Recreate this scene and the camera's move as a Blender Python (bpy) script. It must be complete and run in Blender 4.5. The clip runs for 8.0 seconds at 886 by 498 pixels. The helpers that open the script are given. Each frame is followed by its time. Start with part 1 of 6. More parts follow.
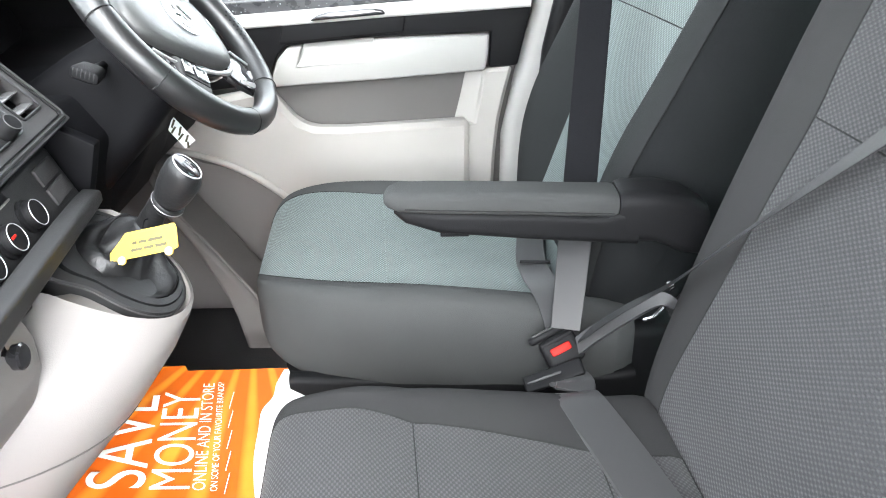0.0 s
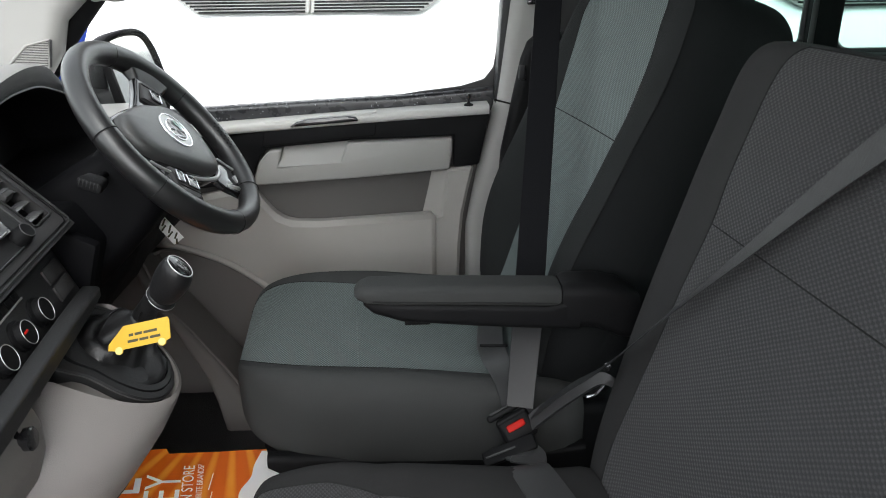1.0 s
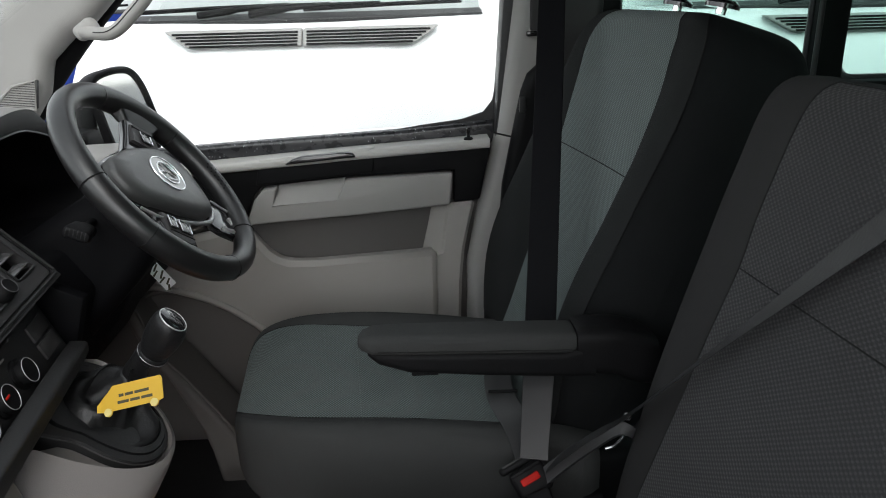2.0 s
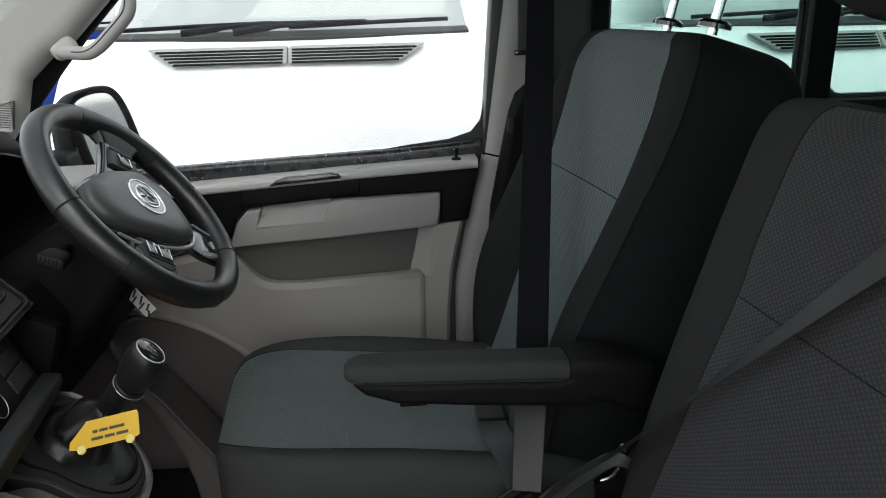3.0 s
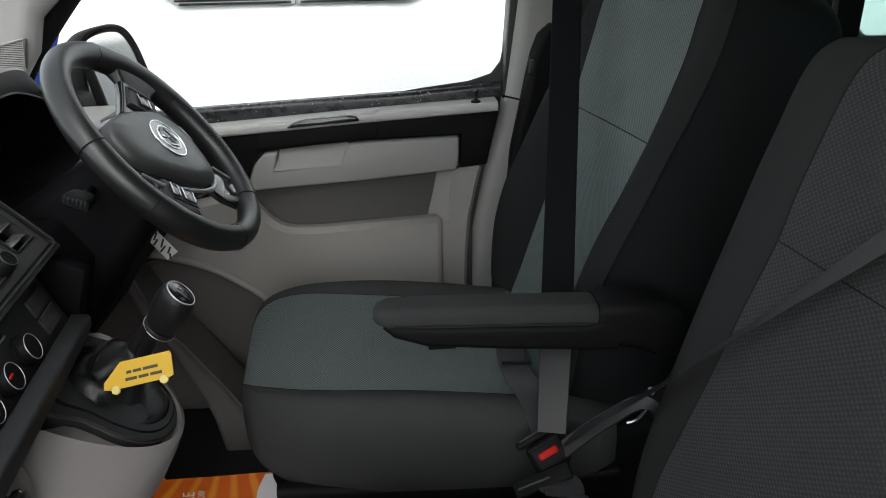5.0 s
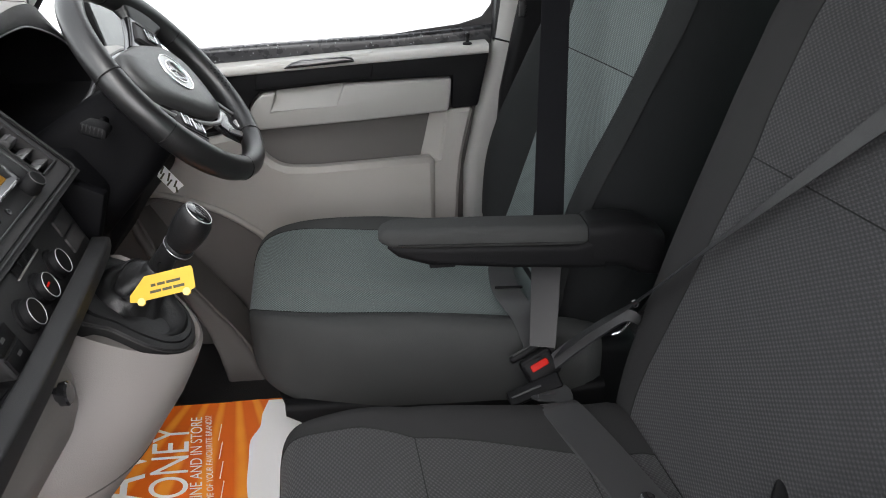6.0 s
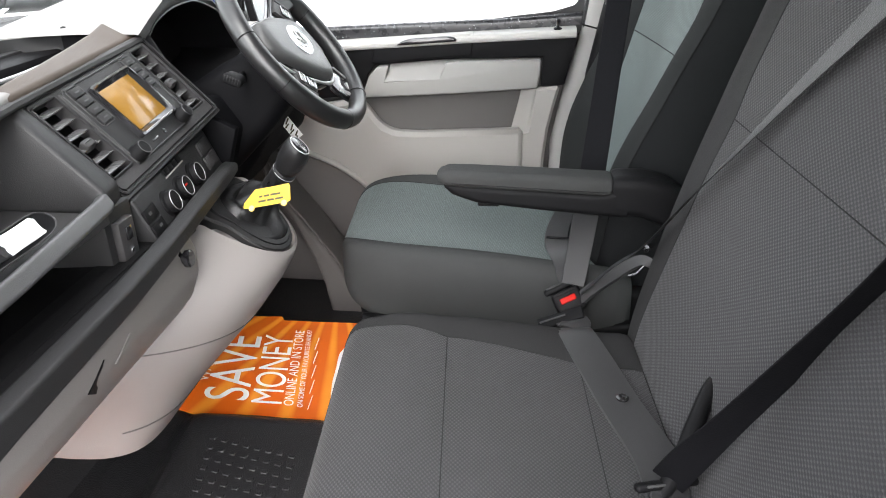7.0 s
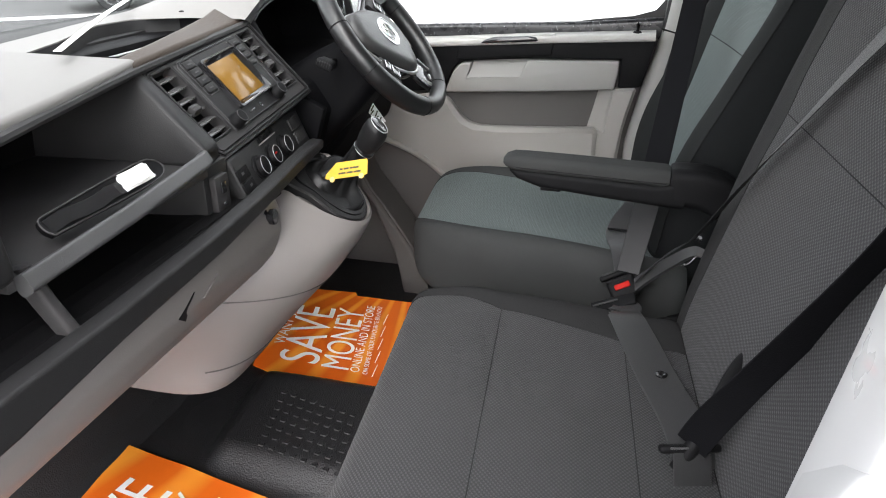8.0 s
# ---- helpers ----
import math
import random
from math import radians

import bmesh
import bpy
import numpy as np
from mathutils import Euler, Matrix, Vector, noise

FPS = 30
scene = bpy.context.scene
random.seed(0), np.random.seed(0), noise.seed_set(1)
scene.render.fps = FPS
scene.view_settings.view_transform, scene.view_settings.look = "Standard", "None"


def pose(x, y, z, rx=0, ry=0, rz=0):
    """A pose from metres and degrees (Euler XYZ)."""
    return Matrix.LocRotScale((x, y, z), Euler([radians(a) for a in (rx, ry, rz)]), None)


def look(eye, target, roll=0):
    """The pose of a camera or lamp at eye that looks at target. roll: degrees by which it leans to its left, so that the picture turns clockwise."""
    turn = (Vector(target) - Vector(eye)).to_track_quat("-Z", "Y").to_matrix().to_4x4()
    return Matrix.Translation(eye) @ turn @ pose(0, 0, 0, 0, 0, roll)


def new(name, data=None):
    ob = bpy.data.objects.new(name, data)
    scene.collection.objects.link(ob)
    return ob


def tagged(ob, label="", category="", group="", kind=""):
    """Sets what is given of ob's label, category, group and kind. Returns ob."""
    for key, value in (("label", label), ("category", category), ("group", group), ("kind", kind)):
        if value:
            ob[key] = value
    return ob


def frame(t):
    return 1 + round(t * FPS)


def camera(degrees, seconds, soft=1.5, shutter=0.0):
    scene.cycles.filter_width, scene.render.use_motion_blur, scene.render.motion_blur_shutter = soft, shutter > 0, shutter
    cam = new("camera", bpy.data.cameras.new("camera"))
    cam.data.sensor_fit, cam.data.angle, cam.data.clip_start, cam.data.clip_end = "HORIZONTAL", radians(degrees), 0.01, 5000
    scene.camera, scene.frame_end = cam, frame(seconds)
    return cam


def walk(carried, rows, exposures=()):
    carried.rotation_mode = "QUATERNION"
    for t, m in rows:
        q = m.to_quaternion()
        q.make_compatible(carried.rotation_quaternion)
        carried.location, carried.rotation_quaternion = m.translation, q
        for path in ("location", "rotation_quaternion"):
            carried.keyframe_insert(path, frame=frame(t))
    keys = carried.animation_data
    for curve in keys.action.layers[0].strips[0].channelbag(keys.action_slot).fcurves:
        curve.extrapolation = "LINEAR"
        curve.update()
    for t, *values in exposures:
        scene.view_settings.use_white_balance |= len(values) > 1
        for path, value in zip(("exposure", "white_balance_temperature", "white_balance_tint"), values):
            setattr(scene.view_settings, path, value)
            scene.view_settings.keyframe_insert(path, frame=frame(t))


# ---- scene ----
cam = camera(62.9, 8.0, soft=1.0)
PATH = [
    (0, (0.103, -0.71, 0.927), (0.108, 1.06, -0.003), -0.8),
    (0.5, (0.127, -0.819, 0.98), (0.159, 1.015, 0.182), -0.9),
    (1, (0.123, -0.81, 0.991), (0.192, 1.05, 0.258), -0.6),
    (1.5, (0.107, -0.779, 0.995), (0.18, 1.093, 0.295), -1.2),
    (3, (0.106, -0.723, 1.002), (0.236, 1.171, 0.374), -1.4),
    (3.5, (0.109, -0.706, 1.002), (0.238, 1.186, 0.365), -1.2),
    (4, (0.101, -0.7, 0.996), (0.211, 1.178, 0.317), -1.1),
    (5.3, (0.063, -0.73, 0.996), (0.193, 1.098, 0.194), -1.3),
    (5.5, (0.057, -0.744, 0.994), (0.201, 1.07, 0.165), -1.4),
    (6, (0.039, -0.792, 0.977), (0.205, 1.003, 0.112), -0.7),
    (6.5, (0.143, -0.941, 0.977), (0.088, 0.854, 0.098), -0.2),
    (7, (0.184, -1.027, 0.983), (-0.042, 0.761, 0.116), -1.0),
    (7.5, (0.16, -1.032, 0.981), (-0.067, 0.759, 0.12), -0.1),
    (8, (0.238, -1.12, 0.966), (-0.217, 0.638, 0.128), -0.1),
]
walk(cam, [(t, look(eye, target, roll)) for t, eye, target, roll in PATH],
     exposures=[(0.0, 4.1, 6350, 10), (0.4, 3.6, 6400, 10), (0.9, 2.25, 6500, 10), (1.5, 1.5, 6500, 10), (3.0, 1.25, 6500, 10), (4.0, 1.25, 6500, 10),
                (5.5, 1.55, 6500, 10), (6.0, 2.2, 6600, 13), (6.5, 2.95, 6600, 13), (7.0, 3.0, 6600, 13), (7.5, 2.65, 6600, 13), (8.0, 2.5, 6600, 13)])

# ---- light: white overcast sky, weak wide sun ----
world = bpy.data.worlds.new("overcast")
scene.world = world
world.use_nodes = True
wn, wl = world.node_tree.nodes, world.node_tree.links
sky = wn.new("ShaderNodeTexSky")
sky.sky_type, sky.sun_disc = "NISHITA", False
sky.sun_elevation, sky.sun_rotation = radians(50), radians(170)
pale = wn.new("ShaderNodeHueSaturation")
pale.inputs["Saturation"].default_value = 0.15
wl.new(sky.outputs[0], pale.inputs["Color"])
wl.new(pale.outputs[0], wn["Background"].inputs[0])
wn["Background"].inputs[1].default_value = 0.19
sun = new("sun", bpy.data.lights.new("sun", "SUN"))
sun.data.energy, sun.data.angle, sun.data.color = 0.45, radians(40), (1.0, 0.985, 0.965)
sun.matrix_world = look((0.9, -5.0, 4.3), (0, 0, 0))


# ---- materials ----
def mat(name, color, rough=0.5, metal=0.0, grain=0.0, size=400.0, var=0.12, vsize=6.0, coat=0.0, spec=0.5, dist=0.0012):
    m = bpy.data.materials.new(name)
    m.use_nodes = True
    n, l = m.node_tree.nodes, m.node_tree.links
    b = n["Principled BSDF"]
    b.inputs["Roughness"].default_value = rough
    b.inputs["Metallic"].default_value = metal
    b.inputs["Coat Weight"].default_value = coat
    b.inputs["Specular IOR Level"].default_value = spec
    co = n.new("ShaderNodeTexCoord")
    big = n.new("ShaderNodeTexNoise")
    big.inputs["Scale"].default_value = vsize
    big.inputs["Detail"].default_value = 6
    l.new(co.outputs["Object"], big.inputs["Vector"])
    mix = n.new("ShaderNodeMix")
    mix.data_type = "RGBA"
    mix.inputs["A"].default_value = (*[c * (1 - var) for c in color], 1)
    mix.inputs["B"].default_value = (*[min(1, c * (1 + var)) for c in color], 1)
    l.new(big.outputs["Fac"], mix.inputs["Factor"])
    l.new(mix.outputs["Result"], b.inputs["Base Color"])
    rr = n.new("ShaderNodeMapRange")
    rr.inputs["To Min"].default_value = max(0.02, rough - 0.08)
    rr.inputs["To Max"].default_value = min(1, rough + 0.08)
    l.new(big.outputs["Fac"], rr.inputs["Value"])
    l.new(rr.outputs[0], b.inputs["Roughness"])
    if grain:
        fine = n.new("ShaderNodeTexNoise")
        fine.inputs["Scale"].default_value = size
        fine.inputs["Detail"].default_value = 3
        l.new(co.outputs["Object"], fine.inputs["Vector"])
        bump = n.new("ShaderNodeBump")
        bump.inputs["Strength"].default_value = grain
        bump.inputs["Distance"].default_value = dist
        l.new(fine.outputs["Fac"], bump.inputs["Height"])
        l.new(bump.outputs[0], b.inputs["Normal"])
    return m


def weave(name, dark, light, cu, cv, rough=0.85, depth=0.5):
    """Woven cloth: staggered small cells in metres over the surface."""
    m = mat(name, dark, rough, var=0.1, vsize=9, spec=0.08)
    n, l = m.node_tree.nodes, m.node_tree.links
    b = n["Principled BSDF"]
    b.inputs["Sheen Weight"].default_value = 0.06
    b.inputs["Sheen Roughness"].default_value = 0.5
    uv = n.new("ShaderNodeTexCoord")
    sep = n.new("ShaderNodeSeparateXYZ")
    l.new(uv.outputs["UV"], sep.inputs[0])

    def wave(ku, kv):
        a = n.new("ShaderNodeMath"); a.operation = "MULTIPLY"; a.inputs[1].default_value = ku
        c = n.new("ShaderNodeMath"); c.operation = "MULTIPLY_ADD"; c.inputs[1].default_value = kv
        s = n.new("ShaderNodeMath"); s.operation = "SINE"
        l.new(sep.outputs[0], a.inputs[0])
        l.new(sep.outputs[1], c.inputs[0]); l.new(a.outputs[0], c.inputs[2])
        l.new(c.outputs[0], s.inputs[0])
        return s
    p, q = 6.2832 / cu, 6.2832 / cv
    w1, w2 = wave(p, 0.0), wave(0.0, q)
    pr = n.new("ShaderNodeMath"); pr.operation = "MULTIPLY"
    l.new(w1.outputs[0], pr.inputs[0]); l.new(w2.outputs[0], pr.inputs[1])
    rng = n.new("ShaderNodeMapRange")
    rng.inputs["From Min"].default_value, rng.inputs["From Max"].default_value = -0.25, 0.85
    l.new(pr.outputs[0], rng.inputs["Value"])
    mix = n.new("ShaderNodeMix"); mix.data_type = "RGBA"
    old = b.inputs["Base Color"].links[0].from_socket
    l.new(old, mix.inputs["A"]); mix.inputs["B"].default_value = (*light, 1)
    l.new(rng.outputs[0], mix.inputs["Factor"])
    l.new(mix.outputs["Result"], b.inputs["Base Color"])
    fz = n.new("ShaderNodeTexNoise"); fz.inputs["Scale"].default_value = 900
    l.new(uv.outputs["Object"], fz.inputs["Vector"])
    ad = n.new("ShaderNodeMath"); ad.operation = "MULTIPLY_ADD"; ad.inputs[1].default_value = 0.35
    l.new(fz.outputs["Fac"], ad.inputs[0]); l.new(rng.outputs[0], ad.inputs[2])
    bump = n.new("ShaderNodeBump"); bump.inputs["Strength"].default_value = depth
    bump.inputs["Distance"].default_value = 0.0015
    l.new(ad.outputs[0], bump.inputs["Height"]); l.new(bump.outputs[0], b.inputs["Normal"])
    return m


def glass(name, tint, rough=0.0):
    m = bpy.data.materials.new(name)
    m.use_nodes = True
    n, l = m.node_tree.nodes, m.node_tree.links
    n.remove(n["Principled BSDF"])
    tr = n.new("ShaderNodeBsdfTransparent"); tr.inputs[0].default_value = (*tint, 1)
    gl = n.new("ShaderNodeBsdfGlossy"); gl.inputs["Roughness"].default_value = rough
    lw = n.new("ShaderNodeLayerWeight"); lw.inputs[0].default_value = 0.5
    pw = n.new("ShaderNodeMath"); pw.operation = "POWER"; pw.inputs[1].default_value = 5
    fr = n.new("ShaderNodeMath"); fr.operation = "MULTIPLY_ADD"
    fr.inputs[1].default_value, fr.inputs[2].default_value = 0.9, 0.04
    l.new(lw.outputs["Facing"], pw.inputs[0]); l.new(pw.outputs[0], fr.inputs[0])
    mx = n.new("ShaderNodeMixShader")
    l.new(fr.outputs[0], mx.inputs[0]); l.new(tr.outputs[0], mx.inputs[1]); l.new(gl.outputs[0], mx.inputs[2])
    l.new(mx.outputs[0], n["Material Output"].inputs[0])
    return m


M = dict(
    door=mat("grey_trim", (0.27, 0.255, 0.24), 0.6, grain=0.25, size=700, var=0.05),
    door_dark=mat("dark_grey_trim", (0.072, 0.067, 0.063), 0.65, grain=0.25, size=700, var=0.06),
    light=mat("light_grey_trim", (0.245, 0.237, 0.226), 0.55, grain=0.25, size=700, var=0.05),
    pod=mat("warm_grey_trim", (0.180, 0.166, 0.159), 0.5, grain=0.25, size=700, var=0.05),
    pillar=mat("pale_pillar_trim", (0.29, 0.282, 0.27), 0.65, grain=0.2, size=700, var=0.04),
    black=mat("black_plastic", (0.006, 0.006, 0.0065), 0.55, grain=0.3, size=800, var=0.2, spec=0.1),
    black2=mat("charcoal_plastic", (0.016, 0.016, 0.0165), 0.5, grain=0.3, size=800, var=0.15, spec=0.3),
    slate=mat("slate_plastic", (0.033, 0.032, 0.0325), 0.5, grain=0.3, size=800, var=0.12, spec=0.3),
    taupe=mat("brown_grey_plastic", (0.046, 0.034, 0.026), 0.5, grain=0.3, size=800, var=0.1, spec=0.2),
    gloss=mat("gloss_black", (0.012, 0.012, 0.013), 0.12, var=0.1, coat=0.5),
    leather=mat("wheel_leather", (0.010, 0.010, 0.0103), 0.36, grain=0.18, size=500, var=0.15, spec=0.6),
    chrome=mat("satin_chrome", (0.75, 0.75, 0.77), 0.2, metal=1.0, var=0.05),
    rubber=mat("black_rubber", (0.015, 0.015, 0.016), 0.36, grain=0.9, size=330, var=0.25, dist=0.0020),
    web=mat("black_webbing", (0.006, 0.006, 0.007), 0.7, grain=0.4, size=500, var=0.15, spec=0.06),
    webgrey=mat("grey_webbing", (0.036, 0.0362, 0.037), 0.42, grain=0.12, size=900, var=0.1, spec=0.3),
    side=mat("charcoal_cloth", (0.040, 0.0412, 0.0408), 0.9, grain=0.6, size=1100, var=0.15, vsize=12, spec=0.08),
    sidegrey=mat("grey_cloth", (0.0255, 0.0253, 0.0255), 0.9, grain=0.6, size=1100, var=0.12, vsize=12, spec=0.08),
    seam=mat("seam_thread", (0.016, 0.016, 0.016), 0.9, var=0.1, spec=0.1),
    teal=weave("teal_weave", (0.072, 0.086, 0.084), (0.154, 0.183, 0.178), 0.0070, 0.0050),
    grey=weave("grey_weave", (0.0305, 0.0307, 0.0316), (0.053, 0.0527, 0.054), 0.0080, 0.0056),
    red=mat("red_plastic", (0.38, 0.012, 0.008), 0.5, var=0.05, spec=0.1),
    yellow=mat("yellow_card", (0.56, 0.345, 0.025), 0.5, var=0.04),
    kick=mat("umber_trim", (0.088, 0.081, 0.077), 0.65, grain=0.25, size=700, var=0.06, spec=0.3),
    # black slats given a greyer base to stand for the sky they reflect
    slat=mat("sky_lit_slat_plastic", (0.075, 0.075, 0.076), 0.22, var=0.08, spec=0.9),
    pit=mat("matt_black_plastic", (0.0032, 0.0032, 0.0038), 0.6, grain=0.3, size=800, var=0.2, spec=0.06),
    hubskin=mat("grained_hub_plastic", (0.050, 0.050, 0.050), 0.38, grain=0.3, size=900, var=0.08, spec=0.7),
    satin=mat("satin_silver", (0.42, 0.42, 0.42), 0.35, metal=0.55, var=0.05),
    body=mat("white_body_paint", (0.52, 0.525, 0.525), 0.3, var=0.03, coat=0.4),
    # black belt webbing lifted in colour for the sheen on its lower run
    webdark=mat("sheen_lit_webbing", (0.022, 0.022, 0.0228), 0.40, grain=0.12, size=900, var=0.1, spec=0.4),
    webm=mat("worn_webbing", (0.0145, 0.0145, 0.0152), 0.5, grain=0.4, size=500, var=0.15, spec=0.3),
    lip=mat("worn_grey_plastic", (0.050, 0.050, 0.051), 0.42, grain=0.3, size=600, var=0.2),
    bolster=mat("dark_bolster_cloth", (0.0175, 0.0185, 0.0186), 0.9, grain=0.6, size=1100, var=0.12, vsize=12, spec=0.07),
    # side cloth darkened for the deep shade on the backrest's near side
    sideback=mat("shaded_seat_cloth", (0.0098, 0.0104, 0.0108), 0.9, grain=0.6, size=1100, var=0.15, vsize=12, spec=0.06),
    sill=mat("pale_sill_trim", (0.41, 0.40, 0.38), 0.50, grain=0.25, size=700, var=0.04),
    wet=mat("wet_seal", (0.020, 0.020, 0.022), 0.28, var=0.7, vsize=45, spec=0.5),
    # sky reflection put into the colour: dash top paler than its brown strip
    dashpad=mat("dash_pad", (0.185, 0.178, 0.170), 0.6, grain=0.3, size=600, var=0.06),
    cream=mat("cream_print", (0.62, 0.52, 0.20), 0.5, var=0.04),
    hide=mat("soft_black_leather", (0.009, 0.009, 0.0095), 0.42, grain=0.35, size=260, var=0.2, spec=0.35),
    white=mat("white_paper", (0.80, 0.80, 0.79), 0.7, var=0.04),
    ink=mat("black_ink", (0.05, 0.045, 0.02), 0.6, var=0.05),
    paint=mat("white_paint", (0.86, 0.87, 0.87), 0.25, var=0.02, coat=0.6),
    blue=mat("blue_paint", (0.003, 0.016, 0.12), 0.5, var=0.03, spec=0.1),
    silver=mat("silver_paint", (0.42, 0.43, 0.44), 0.3, metal=0.4, var=0.03, coat=0.5),
    headliner=mat("headliner", (0.50, 0.49, 0.46), 0.9, grain=0.3, size=500, var=0.04),
    asphalt=mat("asphalt", (0.10, 0.10, 0.10), 0.85, grain=0.8, size=90, var=0.3, vsize=1.5),
    glass=glass("clear_glass", (0.95, 0.97, 0.96)),
    tint=glass("green_tinted_glass", (0.62, 0.76, 0.72)),
    # parked vans' dark glass, its base made pale for the mirrored sky
    vglass=mat("windscreen_glass", (0.34, 0.37, 0.36), 0.06, var=0.25, vsize=2, coat=1.0),
    mirror=mat("mirror_glass", (0.85, 0.87, 0.87), 0.02, metal=1.0, var=0.02),
    lamp=mat("headlamp_lens", (0.35, 0.37, 0.38), 0.1, var=0.2, coat=1.0),
)
# the radio's lit amber screen
M["screen"] = mat("amber_screen", (0.15, 0.080, 0.016), 0.16, var=0.5, vsize=14)
sb = M["screen"].node_tree.nodes["Principled BSDF"]
sb.inputs["Emission Color"].default_value = (0.9, 0.46, 0.05, 1)
sb.inputs["Emission Strength"].default_value = 0.026


def poster_mat():
    m = mat("orange_print", (0.80, 0.20, 0.015), 0.45, var=0.05)
    n, l = m.node_tree.nodes, m.node_tree.links
    b = n["Principled BSDF"]
    co = n.new("ShaderNodeTexCoord")
    mp = n.new("ShaderNodeMapping")
    mp.inputs["Location"].default_value = (0.30, -0.62, 0)
    l.new(co.outputs["Object"], mp.inputs[0])
    gr = n.new("ShaderNodeTexGradient"); gr.gradient_type = "RADIAL"
    l.new(mp.outputs[0], gr.inputs[0])
    wv = n.new("ShaderNodeMath"); wv.operation = "MULTIPLY"; wv.inputs[1].default_value = 210
    l.new(gr.outputs["Fac"], wv.inputs[0])
    sn = n.new("ShaderNodeMath"); sn.operation = "SINE"; l.new(wv.outputs[0], sn.inputs[0])
    ns = n.new("ShaderNodeTexNoise"); ns.inputs["Scale"].default_value = 7; l.new(co.outputs["Object"], ns.inputs["Vector"])
    pr = n.new("ShaderNodeMath"); pr.operation = "MULTIPLY"
    l.new(sn.outputs[0], pr.inputs[0]); l.new(ns.outputs["Fac"], pr.inputs[1])
    ramp = n.new("ShaderNodeValToRGB")
    ramp.color_ramp.elements[0].position, ramp.color_ramp.elements[0].color = 0.0, (0.72, 0.13, 0.008, 1)
    ramp.color_ramp.elements[1].position, ramp.color_ramp.elements[1].color = 0.5, (0.88, 0.31, 0.03, 1)
    l.new(pr.outputs[0], ramp.inputs[0])
    l.new(ramp.outputs[0], b.inputs["Base Color"])
    return m


M["poster"] = poster_mat()


# ---- mesh helpers ----
def thing(name, loc, label, category, group="", kind=""):
    e = new(name)
    e.empty_display_size = 0.05
    e.location = loc
    return tagged(e, label, category, group, kind)


def part(name, bm, material, parent=None, label="", smooth=True):
    me = bpy.data.meshes.new(name)
    bmesh.ops.recalc_face_normals(bm, faces=bm.faces[:])
    bm.to_mesh(me)
    bm.free()
    me.materials.append(material)
    if smooth:
        for p in me.polygons:
            p.use_smooth = True
        me.set_sharp_from_angle(angle=radians(38))
    ob = new(name, me)
    if parent is not None:
        ob.parent = parent
        top = parent
        while top.parent is not None:
            top = top.parent
        if parent is top:
            ob.matrix_parent_inverse = Matrix.Translation(top.location).inverted()
    if label:
        tagged(ob, label)
    return ob


def single(name, bm, material, label, category, group="", kind="", smooth=True):
    return tagged(part(name, bm, material, None, "", smooth), label, category, group, kind)


def bevel(bm, w, seg=2, edges=None):
    bmesh.ops.bevel(bm, geom=edges or bm.edges[:], offset=w, segments=seg, profile=0.5, affect="EDGES", clamp_overlap=True)
    return bm


def box(c, s, b=0.004, rot=None, seg=2, bm=None):
    """A rounded box with centre c and size s."""
    t = bmesh.new()
    bmesh.ops.create_cube(t, size=1.0)
    bmesh.ops.scale(t, vec=s, verts=t.verts)
    if b:
        bevel(t, min(b, min(s) * 0.45), seg)
    if rot is not None:
        bmesh.ops.transform(t, matrix=rot, verts=t.verts)
    bmesh.ops.translate(t, vec=c, verts=t.verts)
    if bm is None:
        return t
    return merge(bm, t)


def merge(bm, t):
    me = bpy.data.meshes.new("tmp")
    t.to_mesh(me)
    t.free()
    bm.from_mesh(me)
    bpy.data.meshes.remove(me)
    return bm


def prism(pts, y0, y1, b=0.006, seg=2, axis="y"):
    """A flat outline (two coordinates) with thickness from y0 to y1 along an axis."""
    bm = bmesh.new()

    def v(p, h):
        return {"y": (p[0], h, p[1]), "x": (h, p[0], p[1]), "z": (p[0], p[1], h)}[axis]
    a = [bm.verts.new(v(p, y0)) for p in pts]
    c = [bm.verts.new(v(p, y1)) for p in pts]
    bm.faces.new(a)
    bm.faces.new(c[::-1])
    for i in range(len(pts)):
        j = (i + 1) % len(pts)
        bm.faces.new((a[i], c[i], c[j], a[j]))
    bmesh.ops.recalc_face_normals(bm, faces=bm.faces[:])
    if b:
        bevel(bm, b, seg)
    return bm


def loft(rings, cap=True, closed=True, bm=None):
    """Skin over rings of points; UV in metres along ring and path."""
    bm = bm or bmesh.new()
    uvl = bm.loops.layers.uv.verify()
    vs = [[bm.verts.new(p) for p in r] for r in rings]
    n = len(rings[0])
    mid = max(range(len(rings)), key=lambda k: sum((Vector(rings[k][i]) - Vector(rings[k][i - 1])).length for i in range(1, n)))
    u = [0.0]
    for i in range(1, n + 1):
        u.append(u[-1] + (Vector(rings[mid][i % n]) - Vector(rings[mid][i - 1])).length)
    w = [0.0]
    for k in range(1, len(rings)):
        ca = sum((Vector(p) for p in rings[k]), Vector()) / n
        cb = sum((Vector(p) for p in rings[k - 1]), Vector()) / n
        w.append(w[-1] + max((ca - cb).length, (Vector(rings[k][n // 2]) - Vector(rings[k - 1][n // 2])).length))
    for k in range(len(rings) - 1):
        for i in range(n if closed else n - 1):
            j = (i + 1) % n
            f = bm.faces.new((vs[k][i], vs[k][j], vs[k + 1][j], vs[k + 1][i]))
            for lp, q in zip(f.loops, ((u[i], w[k]), (u[i + 1], w[k]), (u[i + 1], w[k + 1]), (u[i], w[k + 1]))):
                lp[uvl].uv = q
    if cap and closed:
        bm.faces.new(vs[0][::-1])
        bm.faces.new(vs[-1])
    return bm


